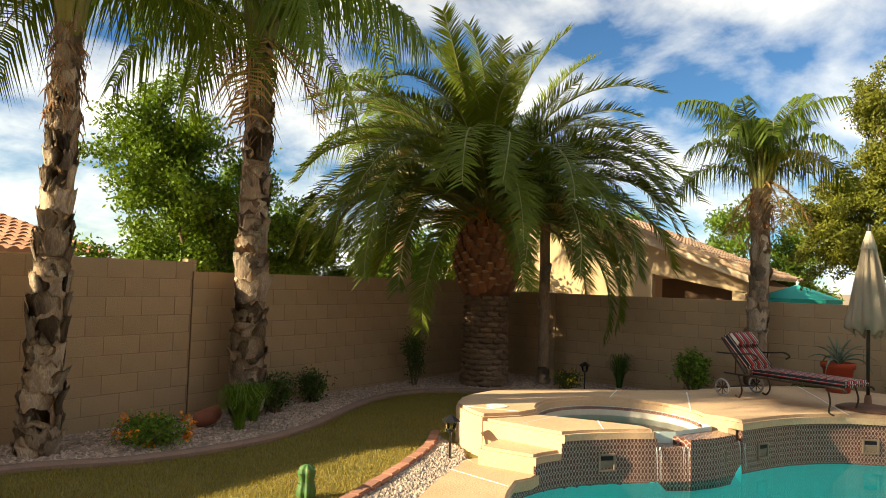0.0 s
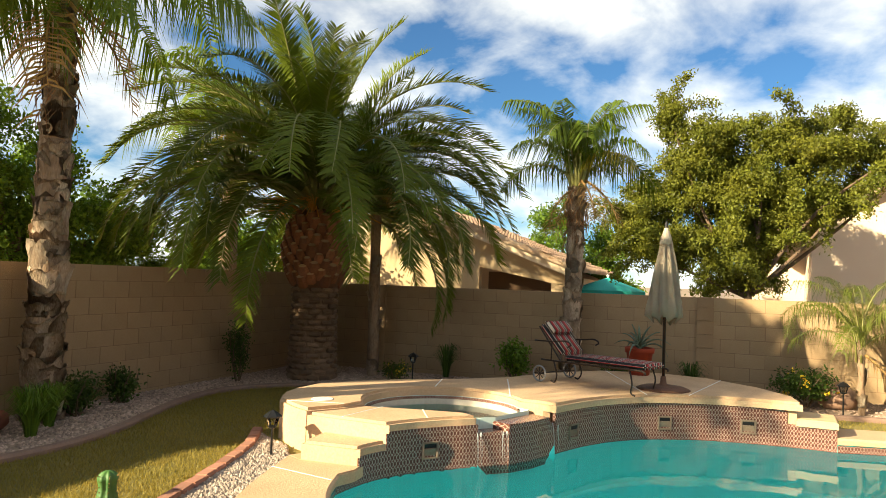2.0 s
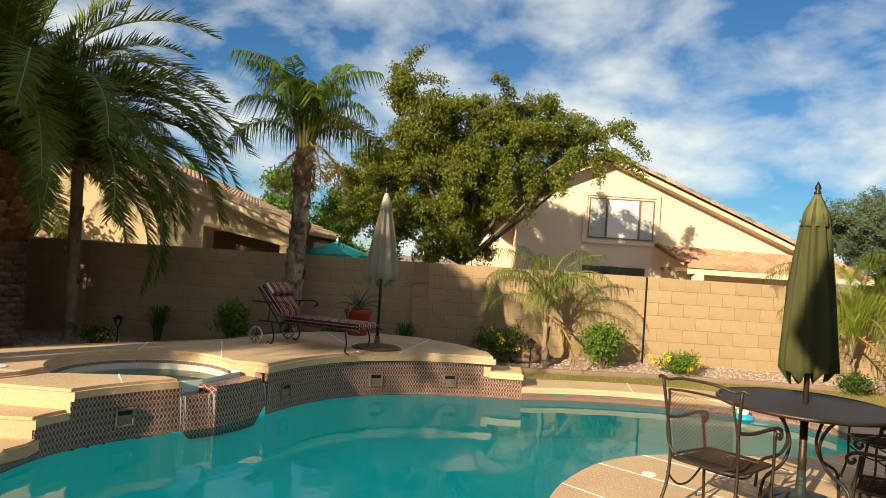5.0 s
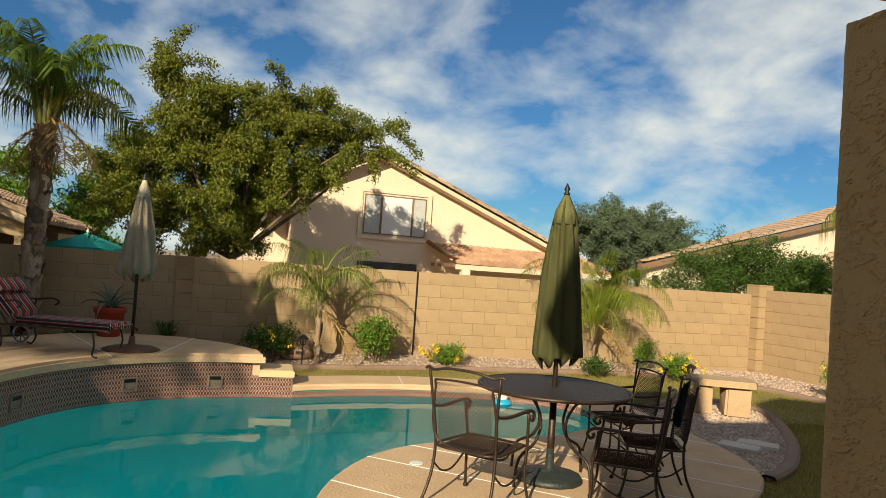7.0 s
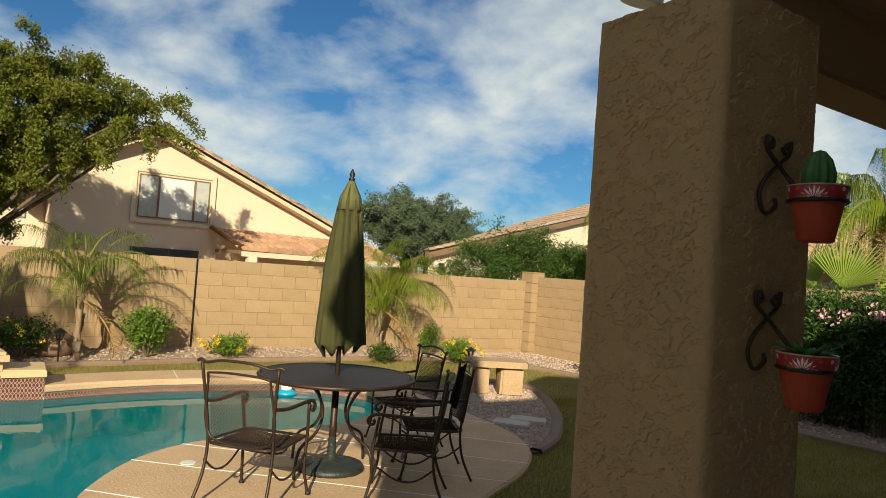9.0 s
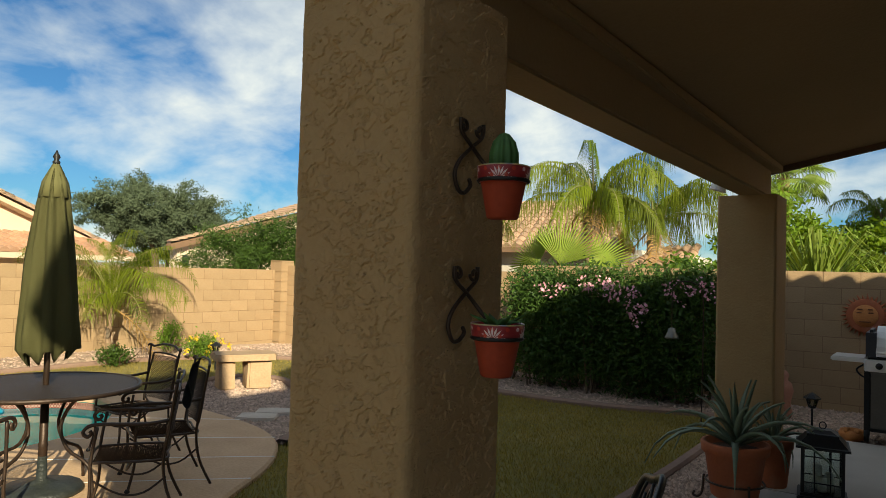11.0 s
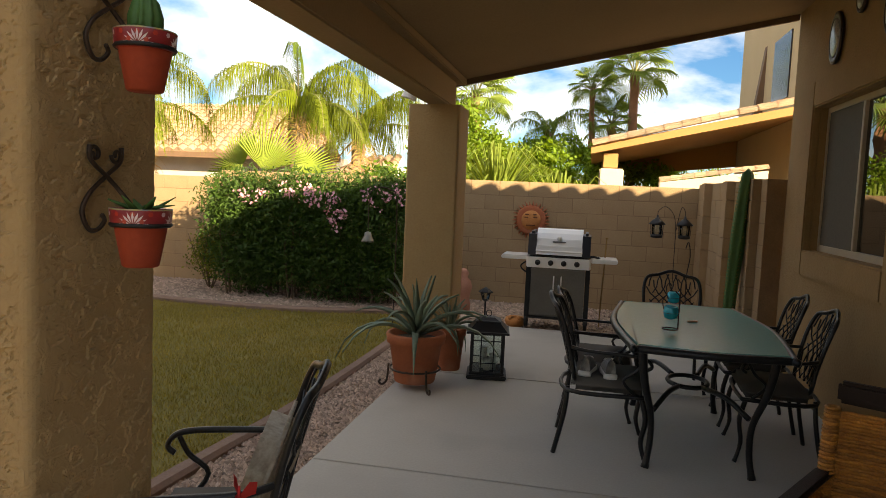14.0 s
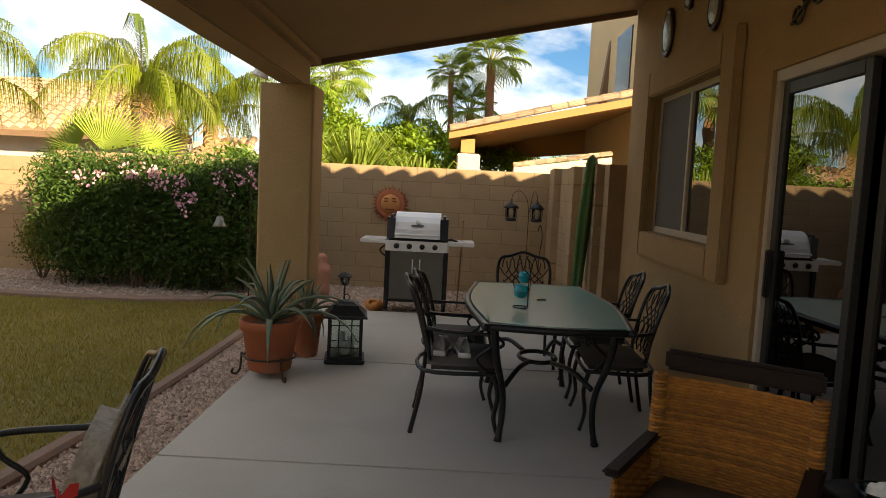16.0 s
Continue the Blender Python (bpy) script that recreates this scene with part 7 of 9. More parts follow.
for i, (y1, y0) in enumerate(zip(ys, ys[1:])):
    dx = 0.02 if i % 2 else -0.02
    sash = B()
    for lo, hi in (((y0, 0.04), (y0 + 0.06, Z_DR - 0.07)), ((y1 - 0.11, 0.04), (y1 - 0.05, Z_DR - 0.07)), ((y0 + 0.06, 0.04), (y1 - 0.11, 0.14)), ((y0 + 0.06, Z_DR - 0.13), (y1 - 0.11, Z_DR - 0.07))):
        box(sash, (xd + dx - 0.018, lo[0], lo[1]), (xd + dx + 0.018, hi[0], hi[1]), 0.003)
    sa = part("sash", sash, mat("dark_sash", (0.016, 0.016, 0.015), (0.012, 0.012, 0.011), 0.5, 6, 60, bump=0.05), d1, "dark sliding door sash")
    part("pane", box(B(), (xd + dx - 0.003, y0 + 0.06, 0.14), (xd + dx + 0.003, y1 - 0.11, Z_DR - 0.13)), M_PANE, sa, "large reflecting pane")
    if i == 0:
        part("door_handle", box(B(), (xd + dx - 0.05, y1 - 0.1, 0.95), (xd + dx - 0.019, y1 - 0.07, 1.2), 0.006), M_BLACK, sa, "black pull handle")
bm = B()
box(bm, (H_X - 0.002, 2.0, -0.0), (H_X + 0.02, Y_DR0, 0.02))
tagged(part("threshold", bm, M_CONC), "concrete threshold at the patio door", "trim", kind="structure")


def oval_plate(y, z, ry, rz, label):
    ob = thing("wall_plate", label, "wall decoration", pose(H_X, y, z))
    bm = B()
    lathe(bm, [(0.01, 0.0), (1.0, 0.012), (1.0, 0.03), (0.86, 0.034), (0.78, 0.026), (0.01, 0.026)], 32)
    for v in bm.verts:
        v.co = Vector((-v.co.z, v.co.x * ry, v.co.y * rz))
    bmesh.ops.recalc_face_normals(bm, faces=bm.faces)
    part("rim", bm, M_IRON, ob, "dark bronze rim", True)
    bm = B()
    lathe(bm, [(0.01, 0.03), (0.74, 0.03), (0.7, 0.034), (0.01, 0.038)], 28)
    for v in bm.verts:
        v.co = Vector((-v.co.z, v.co.x * ry, v.co.y * rz))
    bmesh.ops.recalc_face_normals(bm, faces=bm.faces)
    part("face", bm, mat("glazed_plate", (0.55, 0.52, 0.45), (0.12, 0.12, 0.13), 0.3, 18, 60, bump=0.05), ob, "mottled pale glazed face", True)


oval_plate(6.82, 2.72, 0.13, 0.19, "oval dark-rimmed ceramic plate hung on the stucco")
oval_plate(5.82, 2.67, 0.11, 0.15, "small oval dark-rimmed plate hung on the stucco")
oval_plate(6.35, 2.88, 0.08, 0.1, "little round plate hung under the ceiling")
sc = thing("scroll_ornament", "black wrought-iron scroll ornament above the patio door", "wall decoration", pose(H_X - 0.02, 4.35, 2.42))


def scroll(cx, cz, r, turns, start, sgn=1, n=26):
    return [(0, cx + sgn * r * (1 - 0.75 * i / n) * math.cos(start + turns * 2 * math.pi * i / n), cz + r * (1 - 0.75 * i / n) * math.sin(start + turns * 2 * math.pi * i / n)) for i in range(n + 1)]


for sgn in (-1, 1):
    part("scroll", tube(B(), scroll(sgn * 0.14, 0, 0.1, 1.3, 0, sgn), 0.009, 6), M_IRON, sc, "", True)
    part("scroll", tube(B(), scroll(sgn * 0.32, -0.06, 0.07, 1.2, 2.0, sgn), 0.008, 6), M_IRON, sc, "", True)
part("bar", tube(B(), [(0, -0.38, -0.1), (0, -0.15, 0.02), (0, 0, 0.08), (0, 0.15, 0.02), (0, 0.38, -0.1)], 0.009, 6), M_IRON, sc, "", True)


def floodlight(p, d, label):
    ob = thing("floodlight", label, "lamp", pose(*p))
    part("mount", tube(B(), [(0, 0, 0), tuple(0.5 * c for c in d)], 0.02, 8), M_WHITE, ob)
    m = Matrix.Translation(d) @ Vector((d[0], d[1], -0.5)).to_track_quat("Z", "Y").to_matrix().to_4x4()
    part("lamp_head", lathe(B(), [(0.03, -0.09), (0.05, -0.05), (0.065, 0.05), (0.07, 0.06), (0.06, 0.062), (0.01, 0.05)], 16, m), M_WHITE, ob, "white reflector head", True)


floodlight((-1.06, 2.62, 2.44), (-0.14, -0.02, 0.03), "white outdoor floodlight on the end of the patio beam")
floodlight((-1.06, 7.1, 2.38), (-0.16, 0.0, -0.05), "small floodlight on the patio beam above the column")

# ---- furniture and loose things ----
def facing(x, y, z, dx, dy):
    """The pose of a thing whose front (+y) points along (dx, dy)."""
    return pose(x, y, z, 0, 0, math.degrees(math.atan2(-dx, dy)))


def mesh_panel(u0, u1, v0, v1, step, r, place, shape=None):
    """Expanded metal: crossing diagonal wires clipped to a panel; place maps (u, v) to 3D."""
    bm = B()
    W, H = u1 - u0, v1 - v0
    for sgn in (1, -1):
        k = -H
        while k < W:
            t0, t1 = max(0, -k), min(H, W - k)
            if t1 - t0 > step * 0.5:
                pts = []
                for s in np.linspace(t0, t1, 4):
                    u = k + s
                    pts.append(place(u0 + u if sgn > 0 else u1 - u, v0 + float(s)))
                tube(bm, pts, r, 3)
            k += step
    return bm


def iron_chair(m, label, group="chairs round the pool table"):
    """Wrought-iron patio armchair: expanded-metal seat and back, scrolled arms, splayed legs."""
    ob = thing("patio_chair", label, "chair", m, group)

    def back(u, v):
        return (u * (1 + 0.16 * v), -0.22 - 0.16 * v - 0.03 * (1 - (u / 0.24) ** 2), 0.43 + v * 0.52 / 0.5)

    tagged(part("seat", mesh_panel(-0.23, 0.23, -0.22, 0.23, 0.025, 0.0029, lambda u, v: (u, v, 0.415 - 0.02 * math.cos(u * 5) * math.cos(v * 5))), M_IRON, ob), "expanded-metal seat", kind="stuff")
    part("seat_frame", tube(B(), spline([(-0.24, -0.21, 0.415), (-0.24, 0.18, 0.415), (-0.18, 0.25, 0.415), (0.18, 0.25, 0.415), (0.24, 0.18, 0.415), (0.24, -0.21, 0.415), (0.0, -0.24, 0.41)], 5, True), 0.01, 6, True), M_IRON, ob, "", True)
    tagged(part("backrest", mesh_panel(-0.215, 0.215, 0.03, 0.42, 0.025, 0.0029, back), M_IRON, ob), "expanded-metal backrest", kind="stuff")
    part("back_frame", tube(B(), spline([back(-0.22, 0.02), back(-0.22, 0.38), back(-0.17, 0.44), back(0.17, 0.44), back(0.22, 0.38), back(0.22, 0.02)], 5, True), 0.009, 6, True), M_IRON, ob, "", True)
    top = [back(-0.3, 0.5), back(-0.27, 0.515), back(-0.22, 0.5), back(-0.1, 0.525), back(0.1, 0.525), back(0.22, 0.5), back(0.27, 0.515), back(0.3, 0.5)]
    part("top_rail", tube(B(), spline(top, 4), 0.011, 6), M_IRON, ob, "curled top rail", True)
    for s in (-1, 1):
        part("rear_leg", tube(B(), spline([back(s * 0.265, 0.505), back(s * 0.245, 0.2), (s * 0.245, -0.22, 0.41), (s * 0.25, -0.25, 0.2), (s * 0.27, -0.34, 0.0)], 4), 0.011, 6), M_IRON, ob, "", True)
        leg = part("front_leg", tube(B(), spline([(s * 0.27, 0.2, 0.66), (s * 0.255, 0.235, 0.42), (s * 0.25, 0.235, 0.2), (s * 0.27, 0.28, 0.0)], 4), 0.011, 6), M_IRON, ob, "", True)
        part("foot", lathe(B(), [(0.012, 0.0), (0.02, 0.004), (0.02, 0.016), (0.012, 0.03)], 8, Matrix.Translation((s * 0.27, 0.28, 0))), M_BLACK, leg)
        part("arm", tube(B(), spline([back(s * 0.245, 0.25), (s * 0.265, -0.1, 0.67), (s * 0.275, 0.16, 0.68), (s * 0.275, 0.25, 0.67), (s * 0.275, 0.285, 0.63), (s * 0.275, 0.26, 0.6), (s * 0.275, 0.235, 0.62), (s * 0.275, 0.245, 0.64)], 4), 0.013, 6), M_IRON, ob, "arm ending in a scroll", True)
        part("brace", tube(B(), spline([(s * 0.25, 0.22, 0.3), (s * 0.25, 0.05, 0.2), (s * 0.25, -0.1, 0.2), (s * 0.25, -0.24, 0.3)], 4), 0.008, 5), M_IRON, ob, "", True)
    part("spring_brace", tube(B(), spline([(-0.25, -0.02, 0.41), (-0.15, 0.02, 0.33), (0.15, 0.02, 0.33), (0.25, -0.02, 0.41)], 4), 0.008, 5), M_IRON, ob, "", True)
    return ob


TX, TY = -4.56, 3.36
base_chair = iron_chair(facing(-4.11, 2.6, 0, -0.62, 0.78) @ Matrix.Scale(0.93, 4), "brown wrought-iron patio armchair with mesh seat, back to the house")
for x, y, dx, dy, lb in ((-3.8, 3.53, -0.58, -0.81, "brown wrought-iron patio armchair with a dark jacket on it"), (-5.07, 4.3, -0.1, -1.0, "brown wrought-iron patio armchair on the far side of the table"), (-4.23, 4.02, -0.42, -0.91, "brown wrought-iron patio armchair near the gravel")):
    tagged(copy_thing(base_chair, facing(x, y, 0, dx, dy) @ Matrix.Scale(0.93, 4)), lb)

tb = thing("patio_table", "round brown wrought-iron patio table with a mesh top", "table", pose(TX, TY, 0) @ Matrix.Diagonal((0.93, 0.93, 1.0, 1.0)))
part("tabletop", lathe(B(), [(0.03, 0.698), (0.6, 0.698), (0.6, 0.706), (0.03, 0.706)], 40), mat("mesh_top", (0.055, 0.04, 0.035), (0.025, 0.018, 0.016), 0.55, 120, 400, bump=0.5, metal=0.3), tb, "fine expanded-metal top")
part("rim", tube(B(), [(0.62 * math.cos(t), 0.62 * math.sin(t), 0.697) for t in np.linspace(0, 2 * math.pi, 41)[:-1]], 0.016, 6, True), M_IRON, tb, "rolled rim", True)
part("pedestal", lathe(B(), [(0.03, 0.03), (0.03, 0.3), (0.034, 0.31), (0.028, 0.33), (0.028, 0.69)], 12), M_IRON, tb, "", True)
for k in range(4):
    a_ = k * math.pi / 2 + 0.4
    c, s = math.cos(a_), math.sin(a_)
    part("leg", tube(B(), spline([(0.45 * c, 0.45 * s, 0.69), (0.25 * c, 0.25 * s, 0.62), (0.14 * c, 0.14 * s, 0.45), (0.2 * c, 0.2 * s, 0.3), (0.38 * c, 0.38 * s, 0.2), (0.42 * c, 0.42 * s, 0.0)], 4), 0.012, 6), M_IRON, tb, "curved iron leg", True)


def closed_umbrella(name, label, m, z0, z1, top, r, canvas, pole_mat, base, lobes=8, tie=None, taper=1.0):
    ob = thing(name, label, "umbrella", m)
    part("pole", tube(B(), [(0, 0, 0.02), (0, 0, top - 0.05)], 0.019, 10), pole_mat, ob, "", True)
    bm = B()
    rings = []
    prof = [(0.0, 0.9), (0.04, 1.0), (0.12, 0.98), (0.3, 0.89), (0.5, 0.79), (0.68, 0.66), (0.8, 0.55), (0.87, 0.47), (0.94, 0.32), (1.0, 0.1)]
    sides = lobes * 6
    for t, k in prof:
        k = k ** taper if t > 0.2 else k
        ring = []
        for j in range(sides):
            q = 2 * math.pi * j / sides
            fold = 1 + 0.22 * math.cos(lobes * q + 2.2 * t) + 0.07 * math.sin(3 * q + 5 * t)
            low = (0.045 * math.cos(lobes * q) + 0.03 * math.cos(q)) * (t < 0.02)
            ring.append(bm.verts.new((r * k * fold * math.cos(q), r * k * fold * math.sin(q), z0 + (z1 - z0) * t + low)))
        rings.append(ring)
    for a_, b_ in zip(rings, rings[1:]):
        for j in range(sides):
            bm.faces.new((a_[j], a_[(j + 1) % sides], b_[(j + 1) % sides], b_[j]))
    bm.faces.new(rings[-1])
    bmesh.ops.solidify(bm, geom=bm.faces[:], thickness=0.006)
    can = part("canopy", bm, canvas, ob, "folded canvas hanging in pleats", True)
    part("vent_cap", lathe(B(), [(0.58 ** taper * r, z1 - 0.17 * (z1 - z0)), (0.47 ** taper * r, z1 - 0.09 * (z1 - z0)), (0.12 * r, z1 + 0.01), (0.02, z1 + 0.012)], 24, wave=0.08, lobes=8), canvas, can, "short vent flap over the folds", True)
    if tie:
        part("tie", tube(B(), [(r * 0.98 * math.cos(t), r * 0.98 * math.sin(t), tie) for t in np.linspace(0, 2 * math.pi, 25)[:-1]], 0.008, 5, True), canvas, can, "tie strap", True)
    part("finial", lathe(B(), [(0.018, z1), (0.026, z1 + 0.02), (0.014, z1 + 0.035), (0.024, z1 + 0.055), (0.01, z1 + 0.085), (0.003, z1 + 0.1)], 12), M_BLACK, ob, "turned black finial", True)
    if base == "plate":
        part("base_plate", lathe(B(), [(0.31, 0.0), (0.31, 0.015), (0.26, 0.035), (0.1, 0.055), (0.04, 0.07), (0.03, 0.16)], 24, wave=0.02, lobes=8), mat("rust_base", (0.16, 0.07, 0.035), (0.1, 0.045, 0.025), 0.7, 9, 60, bump=0.4), ob, "rust-brown resin base", True)
    else:
        part("base_plate", lathe(B(), [(0.25, 0.0), (0.255, 0.02), (0.24, 0.045), (0.12, 0.06), (0.035, 0.09), (0.028, 0.24)], 28, wave=0.015, lobes=12), mat("cast_base", (0.014, 0.018, 0.017), (0.035, 0.04, 0.036), 0.5, 18, 60, bump=0.7), ob, "ornate cast-iron base", True)
    return ob


closed_umbrella("market_umbrella", "closed olive-green canvas umbrella through the patio table", pose(TX, TY, 0, 0, 0, 20), 0.89, 2.17, 2.2, 0.16, M_GREENUMB, M_IRON, "cast")
closed_umbrella("market_umbrella", "closed beige canvas umbrella on the raised deck", pose(-8.55, -0.01, Z_UP), 0.84, 1.96, 2.0, 0.185, M_BEIGE, M_IRON, "plate", taper=1.6)

jk = B()
for i in range(9):
    u = i / 8 - 0.5
    for j in range(7):
        v = j / 6
        jk.verts.new((u * 0.2 + 0.12 + 0.02 * math.sin(9 * v + i), -0.385 - 0.03 * math.sin(5 * u + 4 * v) + 0.06 * v, 0.97 - 0.3 * v + 0.02 * math.sin(7 * u)))
jk.verts.ensure_lookup_table()
for i in range(8):
    for j in range(6):
        jk.faces.new([jk.verts[q] for q in (i * 7 + j, i * 7 + j + 1, (i + 1) * 7 + j + 1, (i + 1) * 7 + j)])
bmesh.ops.solidify(jk, geom=jk.faces[:], thickness=0.012)
solo("jacket", jk, mat("black_cloth", (0.012, 0.012, 0.014), None, 0.95, 9, 200, bump=0.3), "black jacket hung over a patio chair back", "clothing", facing(-3.8, 3.53, 0, -0.58, -0.81) @ Matrix.Scale(0.93, 4), smooth=True)


def chaise(m):
    ob = thing("chaise_lounge", "black iron chaise lounge with striped cushion and wheels", "lounge chair", m)
    for s in (-1, 1):
        part("side_rail", tube(B(), spline([(s * 0.29, -0.62, 0.30), (s * 0.29, 0.2, 0.30), (s * 0.29, 0.85, 0.31), (s * 0.29, 0.93, 0.27)], 4), 0.013, 6), M_IRON, ob, "", True)
        part("arm", tube(B(), spline([(s * 0.31, -0.72, 0.55), (s * 0.33, -0.4, 0.56), (s * 0.33, -0.2, 0.58), (s * 0.33, -0.12, 0.54), (s * 0.33, -0.17, 0.5)], 4), 0.012, 6), M_IRON, ob, "scrolled iron arm", True)
        part("arm_post", tube(B(), [(s * 0.3, -0.45, 0.30), (s * 0.33, -0.42, 0.56)], 0.01, 6), M_IRON, ob)
        part("front_leg", tube(B(), spline([(s * 0.28, 0.72, 0.3), (s * 0.29, 0.76, 0.15), (s * 0.28, 0.74, 0.03), (s * 0.28, 0.8, 0.0)], 4), 0.012, 6), M_IRON, ob, "", True)
        part("rear_leg", tube(B(), spline([(s * 0.28, -0.42, 0.3), (s * 0.29, -0.36, 0.12), (s * 0.28, -0.4, 0.02), (s * 0.28, -0.46, 0.03)], 4), 0.012, 6), M_IRON, ob, "", True)
        wh = part("wheel", tube(B(), [(s * 0.35, -0.6 + 0.1 * math.cos(t), 0.115 + 0.1 * math.sin(t)) for t in np.linspace(0, 2 * math.pi, 25)[:-1]], 0.014, 6, True), mat("grey_rubber", (0.3, 0.29, 0.28), None, 0.7), ob, "spoked iron wheel", True)
        sp = B()
        for k in range(8):
            t = k * math.pi / 4
            tube(sp, [(s * 0.35, -0.6, 0.115), (s * 0.35, -0.6 + 0.095 * math.cos(t), 0.115 + 0.095 * math.sin(t))], 0.006, 4)
        part("spoke", sp, M_IRON, wh)
        part("back_post", tube(B(), [(s * 0.27, -0.32, 0.31), (s * 0.27, -0.68, 0.74)], 0.012, 6), M_IRON, ob)
    part("axle", tube(B(), [(-0.36, -0.6, 0.115), (0.36, -0.6, 0.115)], 0.009, 6), M_IRON, ob)
    for k in range(7):
        y = -0.3 + k * 0.18
        part("slat", tube(B(), [(-0.29, y, 0.30), (0.29, y, 0.30)], 0.007, 5), M_IRON, ob)
    part("seat_cushion", box(B(), (-0.26, -0.28, 0.315), (0.26, 0.92, 0.385), 0.03), M_STRIPE2, ob, "striped red, black and cream seat cushion", True)
    bm = box(B(), (-0.26, 0, -0.035), (0.26, 0.54, 0.035), 0.03)
    part("back_cushion", bm, M_STRIPE2, ob, "striped back cushion", True, Matrix.Translation((0, -0.3, 0.38)) @ Matrix.Rotation(radians(134), 4, "X"))
    bm = box(B(), (-0.25, 0.30, 0.02), (0.25, 0.54, 0.09), 0.035)
    part("head_pillow", bm, M_STRIPE2, ob, "striped head pillow", True, Matrix.Translation((0, -0.3, 0.38)) @ Matrix.Rotation(radians(134), 4, "X") @ Matrix.Translation((0, 0, -0.12)))
    return ob


BANDS = [(0.0, (0.38, 0.03, 0.03)), (0.3, (0.02, 0.018, 0.02)), (0.5, (0.62, 0.52, 0.42)), (0.62, (0.02, 0.018, 0.02)), (0.8, (0.55, 0.42, 0.36)), (0.92, (0.38, 0.03, 0.03))]
M_STRIPE2 = stripes("striped_back", BANDS, 0, 0.135)
chaise(pose(-8.36, -0.84, Z_UP, 0, 0, -24) @ Matrix.Scale(0.93, 4))


def pot(name, label, m, r, h, material, plant=None, feet=False, rim=0.2):
    ob = thing(name, label, "plant pot", m)
    part("pot", lathe(B(), [(0.66 * r, 0.0), (0.7 * r, 0.01), (0.9 * r, h * (1 - rim)), (1.0 * r, h * (1 - rim) + 0.005), (1.03 * r, h - 0.01), (1.0 * r, h), (0.9 * r, h), (0.86 * r, h - 0.05)], 28), material, ob, "tapered clay pot with a thick rim", True)
    part("soil", lathe(B(), [(0.88 * r, h - 0.05), (0.01, h - 0.035)], 20, cap=False), mat("potting_soil", (0.09, 0.06, 0.04), None, 0.95, 20, 80, bump=0.8), ob)
    return ob


p = pot("agave_pot", "orange clay pot with a pale agave on the raised deck", pose(-9.85, -0.42, Z_UP), 0.2, 0.38, M_TERRA_OR)
agave_rosette(p, 0.36, 15, 0.46, 0.042, 201, 0.7)
p = pot("agave_pot", "large terracotta pot with a blue-green agave on an iron stand", pose(-0.87, 6.22, 0.05), 0.22, 0.37, M_TERRA)
agave_rosette(p, 0.34, 26, 0.62, 0.052, 203, 0.78)
part("stand_ring", tube(B(), [(0.19 * math.cos(t), 0.19 * math.sin(t), 0.1) for t in np.linspace(0, 2 * math.pi, 25)[:-1]], 0.008, 5, True), M_IRON, p, "iron plant stand ring", True)
for k in range(3):
    t = k * 2.094 + 1.2
    c, s = math.cos(t), math.sin(t)
    part("stand_foot", tube(B(), spline([(0.2 * c, 0.2 * s, 0.12), (0.21 * c, 0.21 * s, 0.0), (0.24 * c, 0.24 * s, -0.04), (0.27 * c, 0.27 * s, -0.03), (0.26 * c, 0.26 * s, -0.005)], 4), 0.009, 5), M_IRON, p, "curled iron foot", True)
p = pot("agave_pot", "smaller terracotta pot with a trailing agave beside the column", pose(-0.74, 6.86, 0.0), 0.14, 0.36, M_TERRA)
agave_rosette(p, 0.33, 12, 0.38, 0.035, 205, 1.0)
tuft("spider_plant", "strappy plant in the pot beside the column", -0.74, 6.86, 0.34, 26, 0.22, 0.28, M_AGAVE, 207, 0.018)
p = pot("agave_pot", "low pot of long-leaved agave at the patio edge", pose(-1.35, 2.05, -0.03), 0.14, 0.2, M_TERRA)
agave_rosette(p, 0.2, 12, 0.55, 0.028, 209, 0.55)

# painted pots on iron scroll brackets, on the column
M_TALAVERA = mat("talavera_band", (0.22, 0.014, 0.022), (0.3, 0.03, 0.03), 0.35, 10, 60, bump=0.03)
M_GLAZE = mat("white_glaze", (0.72, 0.6, 0.6), (0.6, 0.4, 0.44), 0.3, 30, 90, bump=0.02)
M_GLAZE_R = mat("red_glaze", (0.5, 0.05, 0.03), None, 0.3)
M_GLAZE_Y = mat("yellow_glaze", (0.55, 0.42, 0.08), (0.1, 0.16, 0.3), 0.3, 26, 60, bump=0)


def painted_flowers(parent):
    """Flowers of fanned petals and dots between them, laid a hair proud of the rim."""
    def at(a_, z):
        r_ = 0.0637 + (z - 0.092) / 0.036 * 0.004
        return Vector((r_ * math.cos(a_), r_ * math.sin(a_), z))
    for k in range(4):
        a0 = k * math.pi / 2 + 0.35
        bm = B()
        for j in range(9):
            t = math.pi * (j + 0.5) / 9
            pts_ = [at(a0 + q * math.cos(t + o) / 0.066, 0.0945 + h_ * math.sin(t + o)) for q, h_, o in ((0.006, 0.006, 0), (0.022, 0.02, -0.13), (0.034, 0.032, 0), (0.022, 0.02, 0.13))]
            bm.faces.new([bm.verts.new(q) for q in pts_])
        part("flower", bm, M_GLAZE, parent, "fan of white painted petals")
        bm = B()
        for j in range(5):
            u, w_ = 0.5 * math.pi + 0.28 * (j - 2), 0.112 + 0.008 * (-1) ** j
            bm.faces.new([bm.verts.new(at(a0 + u + 0.085 * math.cos(i * 1.047), w_ + 0.0055 * math.sin(i * 1.047))) for i in range(6)])
        part("blossom", bm, M_GLAZE if k % 2 else M_GLAZE_R, parent, "painted dots between the flowers")


